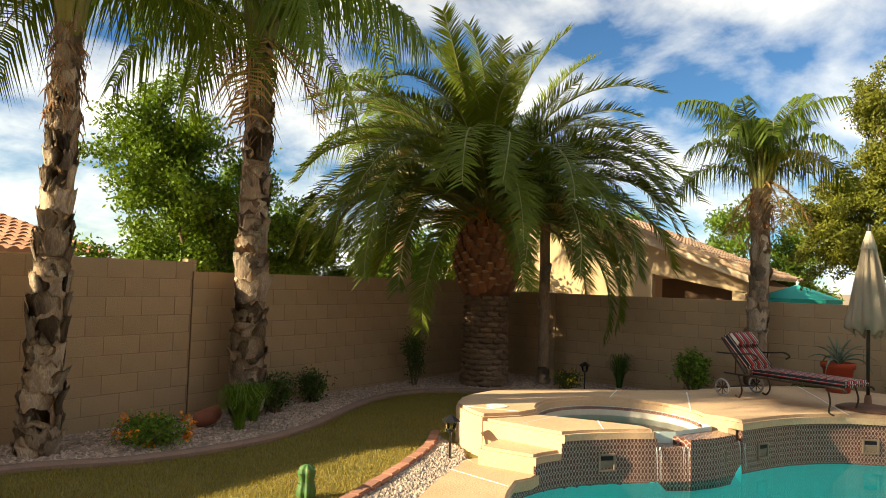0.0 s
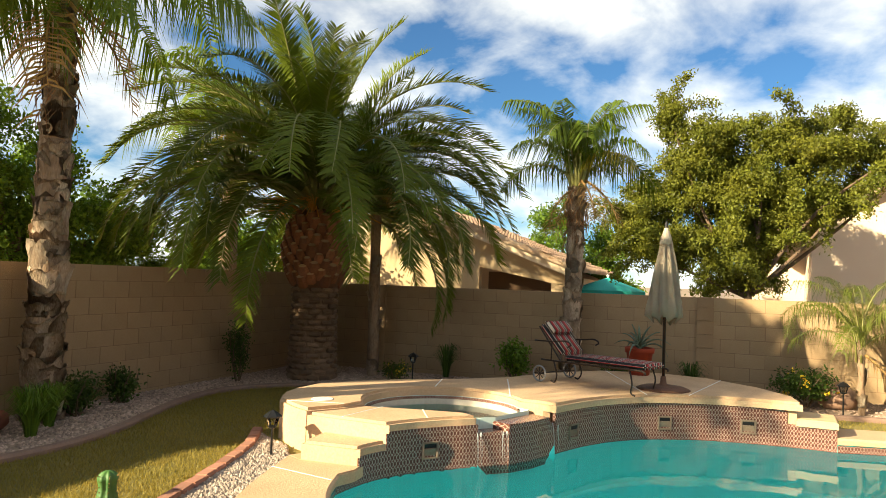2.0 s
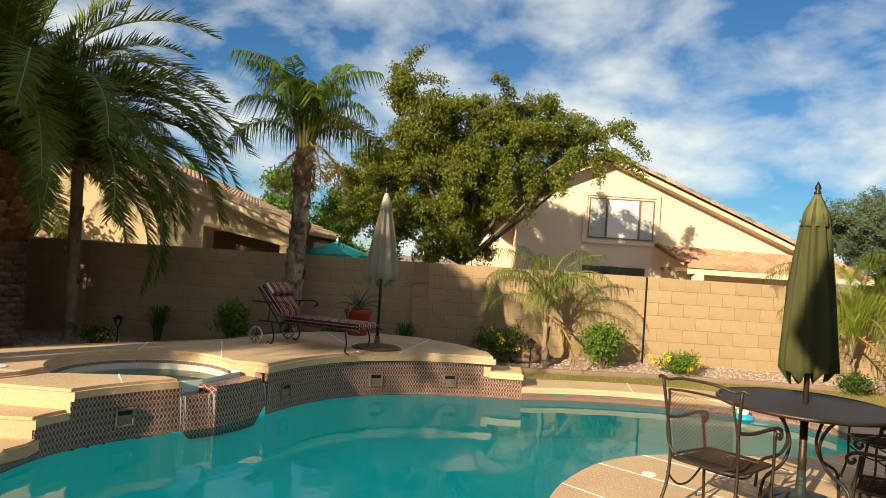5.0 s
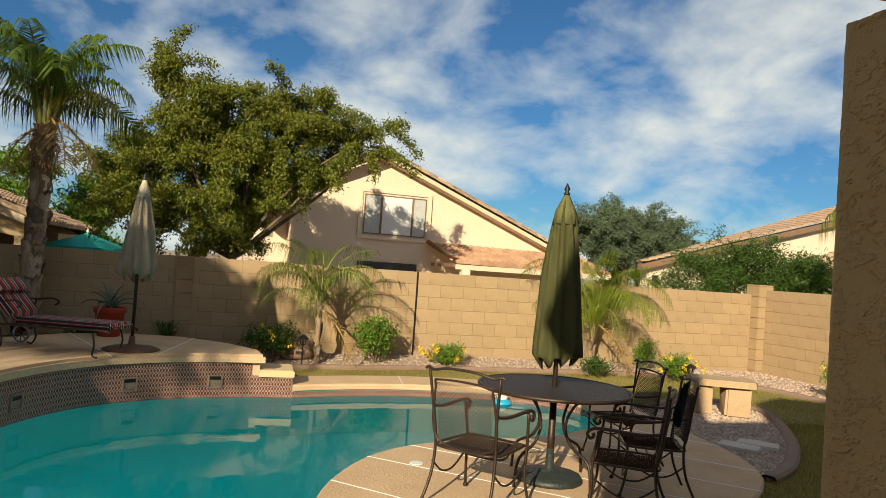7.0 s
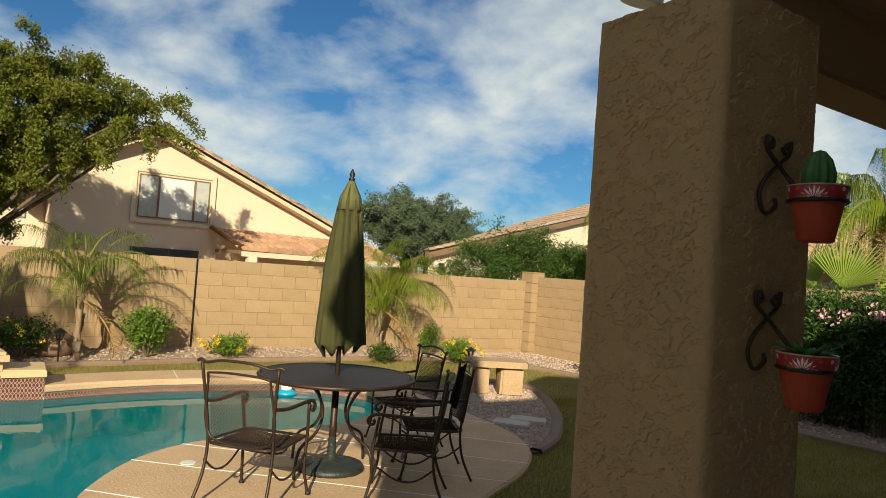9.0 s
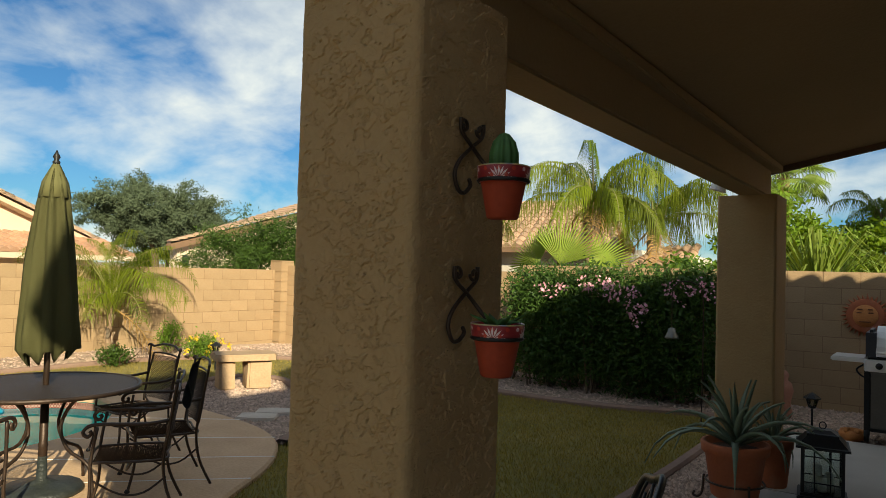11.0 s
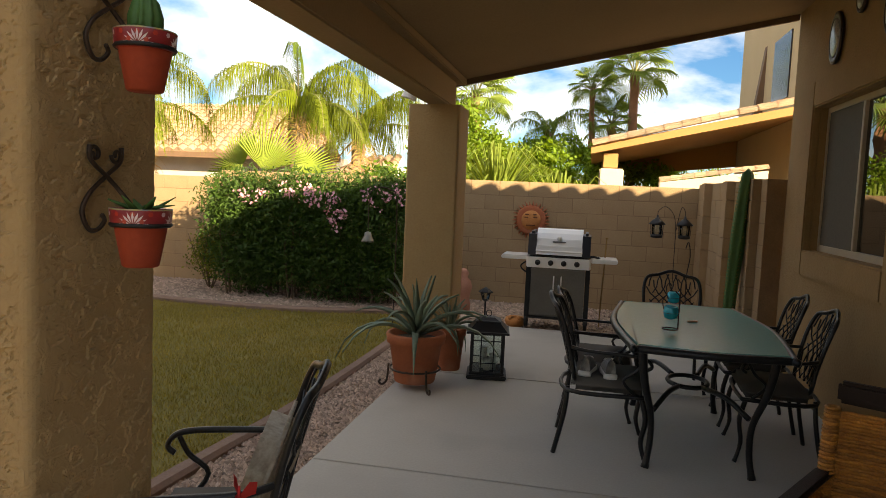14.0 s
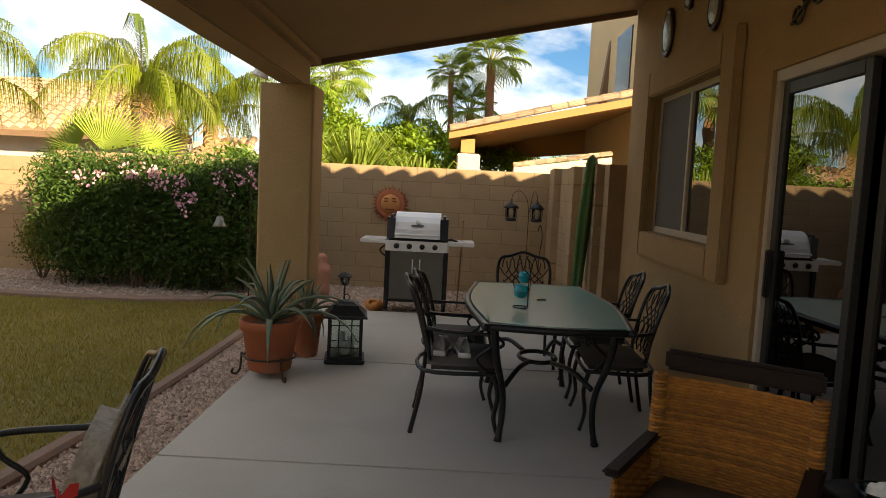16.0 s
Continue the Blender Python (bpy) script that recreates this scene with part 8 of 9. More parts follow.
for zr, kind_, yy in ((1.80, "cactus", 2.56), (1.41, "succulent", 2.55)):
    hk = thing("pot_bracket", "black wrought-iron scroll bracket on the stucco column", "bracket", pose(-0.765, yy + 0.05, zr))
    for sgn in (-1, 1):
        part("scroll", tube(B(), [(0.014, y, z) for _, y, z in scroll(sgn * 0.038, 0.12, 0.02, 1.1, math.pi if sgn > 0 else 0, sgn, 16)], 0.005, 6), M_IRON, hk, "", True)
    part("lyre", tube(B(), spline([(0.014, 0.055, 0.14), (0.014, 0.05, 0.105), (0.014, 0.0, 0.07), (0.014, -0.055, 0.03), (0.014, -0.078, -0.01), (0.014, -0.06, -0.05), (0.014, -0.03, -0.055), (0.02, -0.012, -0.035), (0.024, -0.025, -0.02)], 5), 0.0058, 6), M_IRON, hk, "curved iron strand", True)
    part("lyre", tube(B(), spline([(0.014, -0.055, 0.14), (0.014, -0.05, 0.105), (0.016, 0.0, 0.07), (0.03, 0.03, 0.035), (0.07, 0.03, -0.01), (0.09, 0.0, -0.035)], 5), 0.0058, 6), M_IRON, hk, "curved iron strand", True)
    part("ring", tube(B(), [(0.147 + 0.063 * math.cos(t), -0.055 + 0.063 * math.sin(t), -0.035) for t in np.linspace(0, 2 * math.pi, 21)[:-1]], 0.005, 5, True), M_BLACK, hk, "", True)
    po = thing("flower_pot", "small terracotta pot with a painted red rim, holding a " + ("ribbed cactus" if kind_ == "cactus" else "low succulent"), "plant pot", pose(-0.618, yy - 0.005, zr - 0.13))
    part("pot", lathe(B(), [(0.036, 0.0), (0.04, 0.004), (0.057, 0.092), (0.057, 0.095)], 24), M_TERRA_OR, po, "plain clay body", True)
    part("rim", lathe(B(), [(0.056, 0.09), (0.063, 0.092), (0.067, 0.128), (0.064, 0.131), (0.058, 0.13), (0.055, 0.11)], 28), M_TALAVERA, po, "dark red glazed rim", True)
    painted_flowers(po)
    part("rim_line", tube(B(), [(0.0655 * math.cos(t), 0.0655 * math.sin(t), 0.1295) for t in np.linspace(0, 2 * math.pi, 29)[:-1]], 0.0022, 5, True), M_GLAZE_Y, po, "yellow and blue painted line", True)
    if kind_ == "cactus":
        part("cactus", lathe(B(), [(0.026, 0.11), (0.033, 0.135), (0.033, 0.165), (0.025, 0.195), (0.012, 0.213), (0.002, 0.217)], 40, wave=0.14, lobes=10), M_CACTUS, po, "ribbed green cactus dome", True)
    else:
        for k in range(9):
            t = k * 2.4
            lf = B()
            tube(lf, [(0, 0, 0.11), (0.035 * math.cos(t), 0.035 * math.sin(t), 0.135), (0.075 * math.cos(t), 0.075 * math.sin(t), 0.14 + 0.01 * (k % 3))], [0.012, 0.011, 0.002], 6, flat=0.4)
            part("leaf", lf, M_CACTUS, po, "", True)


def lattice_chair(m, label, arms=True, group="dining chairs on the patio"):
    """Cast-aluminium dining armchair: arched lattice back, cushion, curved arms and legs."""
    ob = thing("dining_chair", label, "chair", m, group)

    def bk(u, v):
        return (u, -0.21 - 0.12 * v - 0.04 * v * v + 0.10 * (u / 0.25) ** 2 * 0.5, 0.46 + 0.50 * v)

    arch = [bk(-0.20, 0.0), bk(-0.235, 0.3), bk(-0.25, 0.65), bk(-0.22, 0.88), bk(-0.12, 0.93), bk(0, 1.0), bk(0.12, 0.93), bk(0.22, 0.88), bk(0.25, 0.65), bk(0.235, 0.3), bk(0.20, 0.0)]
    part("back_frame", tube(B(), spline(arch, 4, True), 0.015, 6, True), M_CAST, ob, "arched cast frame", True)
    lat = B()
    for sgn in (-1, 1):
        for k in range(-4, 9):
            pts = []
            for i in range(9):
                v = 0.04 + 0.9 * i / 8
                u = sgn * (-0.25 + 0.072 * k + 0.34 * v + 0.025 * math.sin(v * 12))
                lim = 0.235 * (1 - max(0, (v - 0.75) / 0.25) ** 2 * 0.35)
                if abs(u) < lim:
                    pts.append(bk(u, v))
            if len(pts) > 1:
                tube(lat, pts, 0.0062, 5)
    part("backrest", lat, M_CAST, ob, "interlaced lattice back", True)
    part("seat_frame", tube(B(), spline([(-0.24, -0.22, 0.40), (-0.27, 0.2, 0.40), (-0.2, 0.27, 0.40), (0.2, 0.27, 0.40), (0.27, 0.2, 0.40), (0.24, -0.22, 0.40)], 4, True), 0.014, 6, True), M_CAST, ob, "", True)
    cu = box(B(), (-0.255, -0.2, 0.405), (0.255, 0.265, 0.48), 0.03)
    part("cushion", cu, M_CUSHION, ob, "grey-brown seat cushion", True)
    for s in (-1, 1):
        part("front_leg", tube(B(), spline([(s * 0.25, 0.235, 0.40), (s * 0.262, 0.27, 0.27), (s * 0.25, 0.25, 0.12), (s * 0.265, 0.285, 0.0)], 4), [0.018] * 5 + [0.016] * 4 + [0.014] * 3 + [0.018], 6), M_CAST, ob, "", True)
        part("rear_leg", tube(B(), spline([(s * 0.22, -0.22, 0.42), (s * 0.235, -0.235, 0.25), (s * 0.25, -0.29, 0.0)], 5), 0.016, 6), M_CAST, ob, "", True)
        if arms:
            part("arm", tube(B(), spline([bk(s * 0.235, 0.42), (s * 0.285, -0.1, 0.66), (s * 0.30, 0.15, 0.655), (s * 0.30, 0.25, 0.64), (s * 0.30, 0.285, 0.60), (s * 0.295, 0.255, 0.575)], 5), 0.016, 6, flat=0.7), M_CAST, ob, "curved cast arm", True)
            part("arm_post", tube(B(), spline([(s * 0.27, 0.2, 0.41), (s * 0.3, 0.12, 0.5), (s * 0.3, 0.2, 0.57), (s * 0.3, 0.24, 0.635)], 4), 0.011, 6), M_CAST, ob, "scrolled arm post", True)
    return ob


SEAT = Matrix.Diagonal((0.93, 0.9, 0.94, 1.0))
ch = lattice_chair(facing(0.49, 5.41, 0, 1, 0.0) @ SEAT, "black cast-aluminium dining chair with cushion, shoes on its seat")
for x, y, dx, dy, lb in ((0.47, 6.12, 1, -0.02, "black cast-aluminium dining chair with a grey cushion"), (1.5, 5.6, -1, 0.05, "black cast-aluminium dining chair against the stucco wall"), (1.52, 6.25, -1, 0.05, "black cast-aluminium dining chair against the stucco wall"), (1.06, 7.02, 0, -1, "black cast-aluminium dining chair at the table's far end"), (-0.67, 3.03, -0.94, -0.33, "black cast-aluminium armchair with a patterned pillow at the patio edge")):
    tall = Matrix.Diagonal((1.05, 1.0, {7.02: 1.06, 3.03: 1.11, 5.6: 1.05, 6.25: 1.05}.get(y, 1.0), 1.0))
    tagged(copy_thing(ch, facing(x, y, 0, dx, dy) @ SEAT @ tall), lb)

gt = thing("glass_table", "dark cast table with a frosted green glass top", "table", pose(1.02, 5.72, 0))


def bowed(hx, hy, b):
    return [tuple(q) for q in spline([(-hx, -hy + 0.03), (-hx + 0.03, -hy), (0, -hy - b * 0.6), (hx - 0.03, -hy), (hx, -hy + 0.03), (hx + b, 0), (hx, hy - 0.03), (hx - 0.03, hy), (0, hy + b * 0.6), (-hx + 0.03, hy), (-hx, hy - 0.03), (-hx - b, 0)], 5, True)]


part("tabletop", slab(B(), bowed(0.375, 0.79, 0.08), 0.705, 0.728), M_TABLEGLASS, gt, "frosted green glass pane")
rimb = [(x, y, 0.706) for x, y in bowed(0.395, 0.81, 0.08)]
part("table_frame", tube(B(), rimb, 0.021, 8, True, flat=1.0), M_CAST, gt, "black cast rim", True)
for sx in (-1, 1):
    for sy in (-1, 1):
        part("leg", tube(B(), spline([(sx * 0.34, sy * 0.70, 0.69), (sx * 0.315, sy * 0.67, 0.5), (sx * 0.265, sy * 0.60, 0.3), (sx * 0.26, sy * 0.59, 0.14), (sx * 0.28, sy * 0.61, 0.0)], 4), [0.026, 0.025, 0.024, 0.023, 0.022, 0.021, 0.02, 0.019, 0.018, 0.018, 0.018, 0.018, 0.018, 0.018, 0.018, 0.02, 0.024], 8), M_CAST, gt, "curved cast leg", True)
        part("stretcher", tube(B(), spline([(sx * 0.25, sy * 0.57, 0.32), (sx * 0.16, sy * 0.4, 0.38), (sx * 0.07, sy * 0.14, 0.36)], 4), 0.016, 6), M_CAST, gt, "", True)
part("stretcher_ring", tube(B(), [(0.12 * math.cos(t), 0.16 * math.sin(t), 0.36) for t in np.linspace(0, 2 * math.pi, 25)[:-1]], 0.015, 6, True), M_CAST, gt, "", True)


def candle_cup(x, y, z, hook):
    ob = thing("candle_holder", "aqua glass candle cup in a black wire stand", "candle holder", pose(x, y, z))
    part("cup", lathe(B(), [(0.012, 0.06), (0.036, 0.07), (0.044, 0.1), (0.04, 0.135), (0.034, 0.14), (0.03, 0.13), (0.036, 0.1), (0.03, 0.08), (0.01, 0.075)], 20), M_AQUA, ob, "rounded aqua glass cup", True)
    w = B()
    tube(w, [(0.045 * math.cos(t), 0.045 * math.sin(t), 0.004) for t in np.linspace(0, 2 * math.pi, 21)[:-1]], 0.0035, 4, True)
    tube(w, [(0.042 * math.cos(t), 0.042 * math.sin(t), 0.1) for t in np.linspace(0, 2 * math.pi, 21)[:-1]], 0.003, 4, True)
    tube(w, [(0.045, 0, 0.004), (0.045, 0, 0.2), (0.02, 0, 0.23)], 0.0035, 4)
    tube(w, spline([(-0.042, 0, 0.12), (-0.05, 0, 0.17), (-0.03, 0, 0.2), (-0.02, 0, 0.18)], 4), 0.003, 4)
    part("stand", w, M_BLACK, ob, "black wire stand")


candle_cup(0.86, 5.44, 0.729, 1)
candle_cup(0.95, 6.14, 0.729, 1)
solo("bread_stick", tube(B(), [(1.0, 5.75, 0.734), (1.06, 5.77, 0.735)], 0.006, 6), mat("pale_wood", (0.5, 0.36, 0.2), None, 0.8), "small pale wooden stick on the glass table", "stick")

for i, (x, y, rz) in enumerate(((0.40, 5.36, 82), (0.52, 5.34, 95))):
    sh = thing("shoe", "worn grey running shoe on the chair cushion", "shoe", pose(x, y, 0.453, 0, 0, rz), group="pair of shoes")
    so = B()
    slab(so, [tuple(q) for q in spline([(-0.13, -0.035), (-0.05, -0.03), (0.06, -0.045), (0.13, -0.03), (0.14, 0.01), (0.06, 0.045), (-0.05, 0.033), (-0.13, 0.035)], 4, True)], 0.0, 0.028, 0.006)
    part("sole", so, M_WHITE, sh, "pale rubber sole", True)
    up = B()
    prev = None
    for t, w, h in ((-0.12, 0.03, 0.085), (-0.06, 0.032, 0.08), (0.0, 0.036, 0.072), (0.06, 0.04, 0.05), (0.11, 0.032, 0.03), (0.13, 0.01, 0.012)):
        ring = [up.verts.new((t, w * math.cos(a_), 0.026 + h * math.sin(a_))) for a_ in np.linspace(0, math.pi, 8)]
        if prev:
            for j in range(7):
                up.faces.new((prev[j], prev[j + 1], ring[j + 1], ring[j]))
        else:
            up.faces.new(ring)
        prev = ring
    part("upper", up, mat("shoe_mesh", (0.30, 0.29, 0.27), (0.12, 0.12, 0.12), 0.85, 30, 200, bump=0.2), sh, "grey mesh upper", True)
    lc = B()
    for k in range(4):
        tube(lc, [(0.0 + 0.018 * k, -0.025, 0.092 - 0.007 * k), (0.0 + 0.018 * k, 0.025, 0.092 - 0.007 * k)], 0.003, 4)
    part("lace", lc, M_WHITE, sh, "white laces")

# pillow and butterfly on the near armchair
M_PILLOW = mat("patterned_pillow", (0.46, 0.40, 0.31), (0.24, 0.19, 0.14), 0.95, 26, 90, bump=0.2)
pb = box(B(), (-0.15, -0.05, -0.14), (0.15, 0.05, 0.14), 0.045)
solo("throw_pillow", pb, M_PILLOW, "beige pillow with a brown leaf pattern on the armchair", "pillow", pose(-0.54, 3.08, 0.63, 0, 0, 18) @ Matrix.Scale(1.2, 4) @ Matrix.Rotation(radians(90), 4, "Z") @ Matrix.Rotation(radians(20), 4, "X"), smooth=True)
M_RED = mat("red_enamel", (0.55, 0.015, 0.02), None, 0.4)
clip = thing("butterfly_clip", "red butterfly ornament clipped to the chair arm", "ornament", pose(-0.46, 2.73, 0.69, 0, 0, -20) @ Matrix.Scale(0.8, 4))
for s in (-1, 1):
    for pts in ([(0, 0, 0), (s * 0.03, 0, 0.045), (s * 0.055, 0, 0.05), (s * 0.05, 0, 0.01), (s * 0.02, 0, -0.005)], [(0, 0, 0), (s * 0.02, 0, -0.005), (s * 0.04, 0, -0.02), (s * 0.03, 0, -0.045), (s * 0.005, 0, -0.02)]):
        bf = B()
        bf.faces.new([bf.verts.new((q[0], abs(q[0]) * 0.4, q[2])) for q in pts])
        bmesh.ops.solidify(bf, geom=bf.faces[:], thickness=0.003)
        part("wing", bf, M_RED, clip)
part("body", tube(B(), [(0, 0, -0.03), (0, -0.004, 0.03)], 0.005, 5), M_RED, clip, "", True)

# wicker armchair with dark wood arms
wk = thing("wicker_armchair", "honey-coloured woven wicker armchair with dark wooden arms", "armchair", pose(1.37, 3.51, 0, 0, 0, 148) @ Matrix.Scale(0.9, 4))
M_WICKER = mat("woven_seagrass", (0.44, 0.18, 0.022), (0.2, 0.07, 0.01), 0.6, 26, 160, bump=0.5, island=0.35)
M_DARKWOOD = mat("dark_wood", (0.016, 0.009, 0.008), (0.01, 0.006, 0.005), 0.5, 6, 60, bump=0.15, stretch=(1, 6, 1), spec=0.2)


def weave(bm, place, u0, u1, v0, v1, du, dv, r):
    """Thick strands woven over and under upright stakes."""
    rows = int((v1 - v0) / dv)
    n = int((u1 - u0) / du)
    for j in range(rows):
        v = v0 + (j + 0.5) * dv
        pts = []
        for i in range(n * 2 + 1):
            u = u0 + (u1 - u0) * i / (n * 2)
            pts.append(place(u, v, (0.6 if (i // 2 + j) % 2 else -0.6) * r * (1 if i % 2 else 0.2)))
        tube(bm, pts, r, 5)
    return bm


def wk_back(u, v, o):
    return (u, -0.25 - 0.10 * (v - 0.42) + 0.05 * (u / 0.3) ** 2 + o, v)


tagged(part("back_panel", weave(B(), wk_back, -0.30, 0.30, 0.40, 0.86, 0.034, 0.0132, 0.0088), M_WICKER, wk, "", True), "tightly woven back", kind="stuff")
for s in (-1, 1):
    tagged(part("side_panel", weave(B(), lambda u, v, o, s=s: (s * 0.31 + o, u, v), -0.2, 0.29, 0.12, 0.58, 0.034, 0.0132, 0.0088), M_WICKER, wk, "", True), "woven side", kind="stuff")
    tagged(part("back_post", weave(B(), lambda u, v, o, s=s: (s * 0.305 + 0.024 * math.cos(u), -0.2 - 0.10 * (v - 0.42) + 0.024 * math.sin(u), v), 0, 6.28, 0.1, 0.87, 0.8, 0.015, 0.009), M_WICKER, wk, "", True), "wrapped corner post", kind="stuff")
    part("arm", box(B(), (s * 0.31 - 0.035, -0.24, 0.585), (s * 0.31 + 0.035, 0.33, 0.615), 0.012), M_DARKWOOD, wk, "dark wooden armrest")
    for y in (-0.2, 0.27):
        part("leg", box(B(), (s * 0.29 - 0.02, y - 0.02, 0.0), (s * 0.29 + 0.02, y + 0.02, 0.4), 0.005), M_DARKWOOD, wk)
tagged(part("front_panel", weave(B(), lambda u, v, o: (u, 0.29 + o, v), -0.3, 0.3, 0.12, 0.36, 0.034, 0.0132, 0.0088), M_WICKER, wk, "", True), "woven front", kind="stuff")
part("top_rail", box(B(), (-0.31, -0.35, 0.865), (0.31, -0.30, 0.955), 0.015), M_DARKWOOD, wk, "dark wooden top rail")
part("seat_cushion", box(B(), (-0.28, -0.22, 0.34), (0.28, 0.28, 0.44), 0.035), mat("brown_cushion", (0.10, 0.065, 0.045), None, 0.95, 10, 250, bump=0.2), wk, "brown seat cushion", True)
pp = B()
for q in ([(-0.05, -0.02, 0.0), (0.02, -0.03, 0.015), (0.05, 0.01, 0.004), (0.0, 0.03, 0.02)], [(0.0, -0.01, 0.012), (0.06, 0.0, 0.0), (0.05, 0.03, 0.014), (0.01, 0.025, 0.02)]):
    pp.faces.new([pp.verts.new(c) for c in q])
bmesh.ops.solidify(pp, geom=pp.faces[:], thickness=0.002)
solo("paper_scrap", pp, M_WHITE, "crumpled white paper on the wicker chair seat", "paper", pose(1.12, 3.42, 0.398))

st = thing("side_table", "small dark round side table beside the patio door", "table", pose(1.86, 3.42, 0))
part("tabletop", lathe(B(), [(0.17, 0.47), (0.175, 0.48), (0.17, 0.495), (0.01, 0.495)], 28), M_DARKWOOD, st, "", True)
for k in range(3):
    t = k * 2.094
    part("leg", tube(B(), [(0.1 * math.cos(t), 0.1 * math.sin(t), 0.47), (0.14 * math.cos(t), 0.14 * math.sin(t), 0.0)], 0.012, 6), M_DARKWOOD, st)
solo("glass_bowl", lathe(B(), [(0.03, 0.0), (0.06, 0.015), (0.075, 0.05), (0.07, 0.05), (0.055, 0.02), (0.01, 0.008)], 24), M_CLEAR, "clear glass bowl on the side table", "bowl", pose(1.84, 3.38, 0.497), smooth=True)
tp = B()
bmesh.ops.create_icosphere(tp, subdivisions=2, radius=0.035)
for v in tp.verts:
    v.co *= 1 + 0.35 * noise.noise(v.co * 50)
solo("crumpled_tissue", tp, M_WHITE, "crumpled white tissue in the glass bowl", "tissue", pose(1.84, 3.39, 0.535))

# lantern
ln = thing("candle_lantern", "black metal patio lantern with glass sides and white candles", "lantern", pose(-0.4, 6.76, 0, 0, 0, 8))
part("base", box(box(B(), (-0.16, -0.16, 0.0), (0.16, 0.16, 0.035), 0.008), (-0.14, -0.14, 0.03), (0.14, 0.14, 0.06), 0.006), M_BLACK, ln, "stepped square base")
for sx in (-1, 1):
    for sy in (-1, 1):
        part("post", box(B(), (sx * 0.125 - 0.012, sy * 0.125 - 0.012, 0.06), (sx * 0.125 + 0.012, sy * 0.125 + 0.012, 0.37), 0.003), M_BLACK, ln)
for k in range(4):
    m_ = Matrix.Rotation(k * math.pi / 2, 4, "Z")
    part("glass_pane", box(B(), (-0.113, 0.118, 0.06), (0.113, 0.121, 0.37), 0, m_), M_CLEAR, ln, "clear glass side")
    br = B()
    for x in (-0.05, 0.05):
        box(br, (x - 0.004, 0.122, 0.06), (x + 0.004, 0.13, 0.37), 0, m_)
    for z in (0.13, 0.31):
        box(br, (-0.113, 0.122, z - 0.004), (0.113, 0.129, z + 0.004), 0, m_)
    part("glazing_bar", br, M_BLACK, ln)
rf = B()
prev = None
for z, w in ((0.37, 0.17), (0.385, 0.17), (0.39, 0.155), (0.45, 0.10), (0.465, 0.1), (0.47, 0.085), (0.49, 0.05)):
    ring = [rf.verts.new((sx * w, sy * w, z)) for sx, sy in ((-1, -1), (1, -1), (1, 1), (-1, 1))]
    if prev:
        for j in range(4):
            rf.faces.new((prev[j], prev[(j + 1) % 4], ring[(j + 1) % 4], ring[j]))
    else:
        rf.faces.new(ring[::-1])
    prev = ring
rf.faces.new(prev)
part("roof", rf, M_BLACK, ln, "stepped pyramid roof")
part("ring", tube(B(), [(0.022 * math.cos(t), 0, 0.515 + 0.025 * math.sin(t)) for t in np.linspace(0, 2 * math.pi, 17)[:-1]], 0.004, 5, True), M_BLACK, ln)
for x, y, h in ((-0.03, 0.02, 0.17), (0.045, -0.02, 0.13), (0.0, -0.05, 0.1)):
    part("candle", lathe(B(), [(0.03, 0.06), (0.03, 0.06 + h), (0.02, 0.06 + h - 0.006), (0.003, 0.06 + h - 0.008)], 16, Matrix.Translation((x, y, 0))), M_WHITE, ln, "white pillar candle", True)

# barbecue
gr = thing("gas_grill", "black and stainless gas grill with side shelves on the gravel", "grill", pose(0.035, 9.3, 0.0, 0, 0, 0) @ Matrix.Scale(1.03, 4))
for sx in (-1, 1):
    for y in (-0.2, 0.2):
        part("post", box(B(), (sx * 0.32 - 0.025, y - 0.025, 0.06), (sx * 0.32 + 0.025, y + 0.025, 0.70), 0.004), M_BLACK, gr)
    wh = part("wheel", lathe(B(), [(0.02, -0.02), (0.055, -0.02), (0.06, -0.01), (0.06, 0.01), (0.055, 0.02), (0.02, 0.02)], 18, Matrix.Translation((sx * 0.32, -0.2, 0.06)) @ Matrix.Rotation(math.pi / 2, 4, "Y")), M_BLACK, gr, "black caster wheel", True)
    part("side_shelf", box(B(), (sx * 0.34, -0.2, 0.74), (sx * 0.63, 0.22, 0.785), 0.01), M_STEEL, gr, "brushed steel side shelf")
    part("lid_end", slab(B(), [(sx * 0.245, -0.24), (sx * 0.335, -0.22), (sx * 0.335, 0.22), (sx * 0.245, 0.24)], 0.80, 1.06, 0.03), mat("blue_black_cast", (0.02, 0.024, 0.035), (0.03, 0.034, 0.045), 0.4, 8, 60, bump=0.1), gr, "blue-black cast lid end")
part("bottom_shelf", box(B(), (-0.33, -0.22, 0.1), (0.33, 0.22, 0.13), 0.004), M_BLACK, gr)
part("cabinet", box(B(), (-0.29, -0.2, 0.13), (0.29, 0.2, 0.66)), mat("grill_cabinet", (0.2, 0.19, 0.165), (0.15, 0.145, 0.125), 0.35, 8, 60, bump=0.03, metal=0.8), gr, "dull steel cabinet")
for s in (-1, 1):
    dr = part("door", box(B(), (0.006 if s > 0 else -0.29, -0.215, 0.14), (0.29 if s > 0 else -0.006, -0.202, 0.65), 0.004), mat("grill_door", (0.2, 0.19, 0.165), (0.16, 0.15, 0.13), 0.32, 8, 60, bump=0.03, metal=0.8), gr, "steel cabinet door")
    part("door_handle", tube(B(), [(s * 0.04, -0.23, 0.42), (s * 0.04, -0.24, 0.46), (s * 0.04, -0.24, 0.54), (s * 0.04, -0.23, 0.58)], 0.007, 5), M_STEEL, dr, "", True)
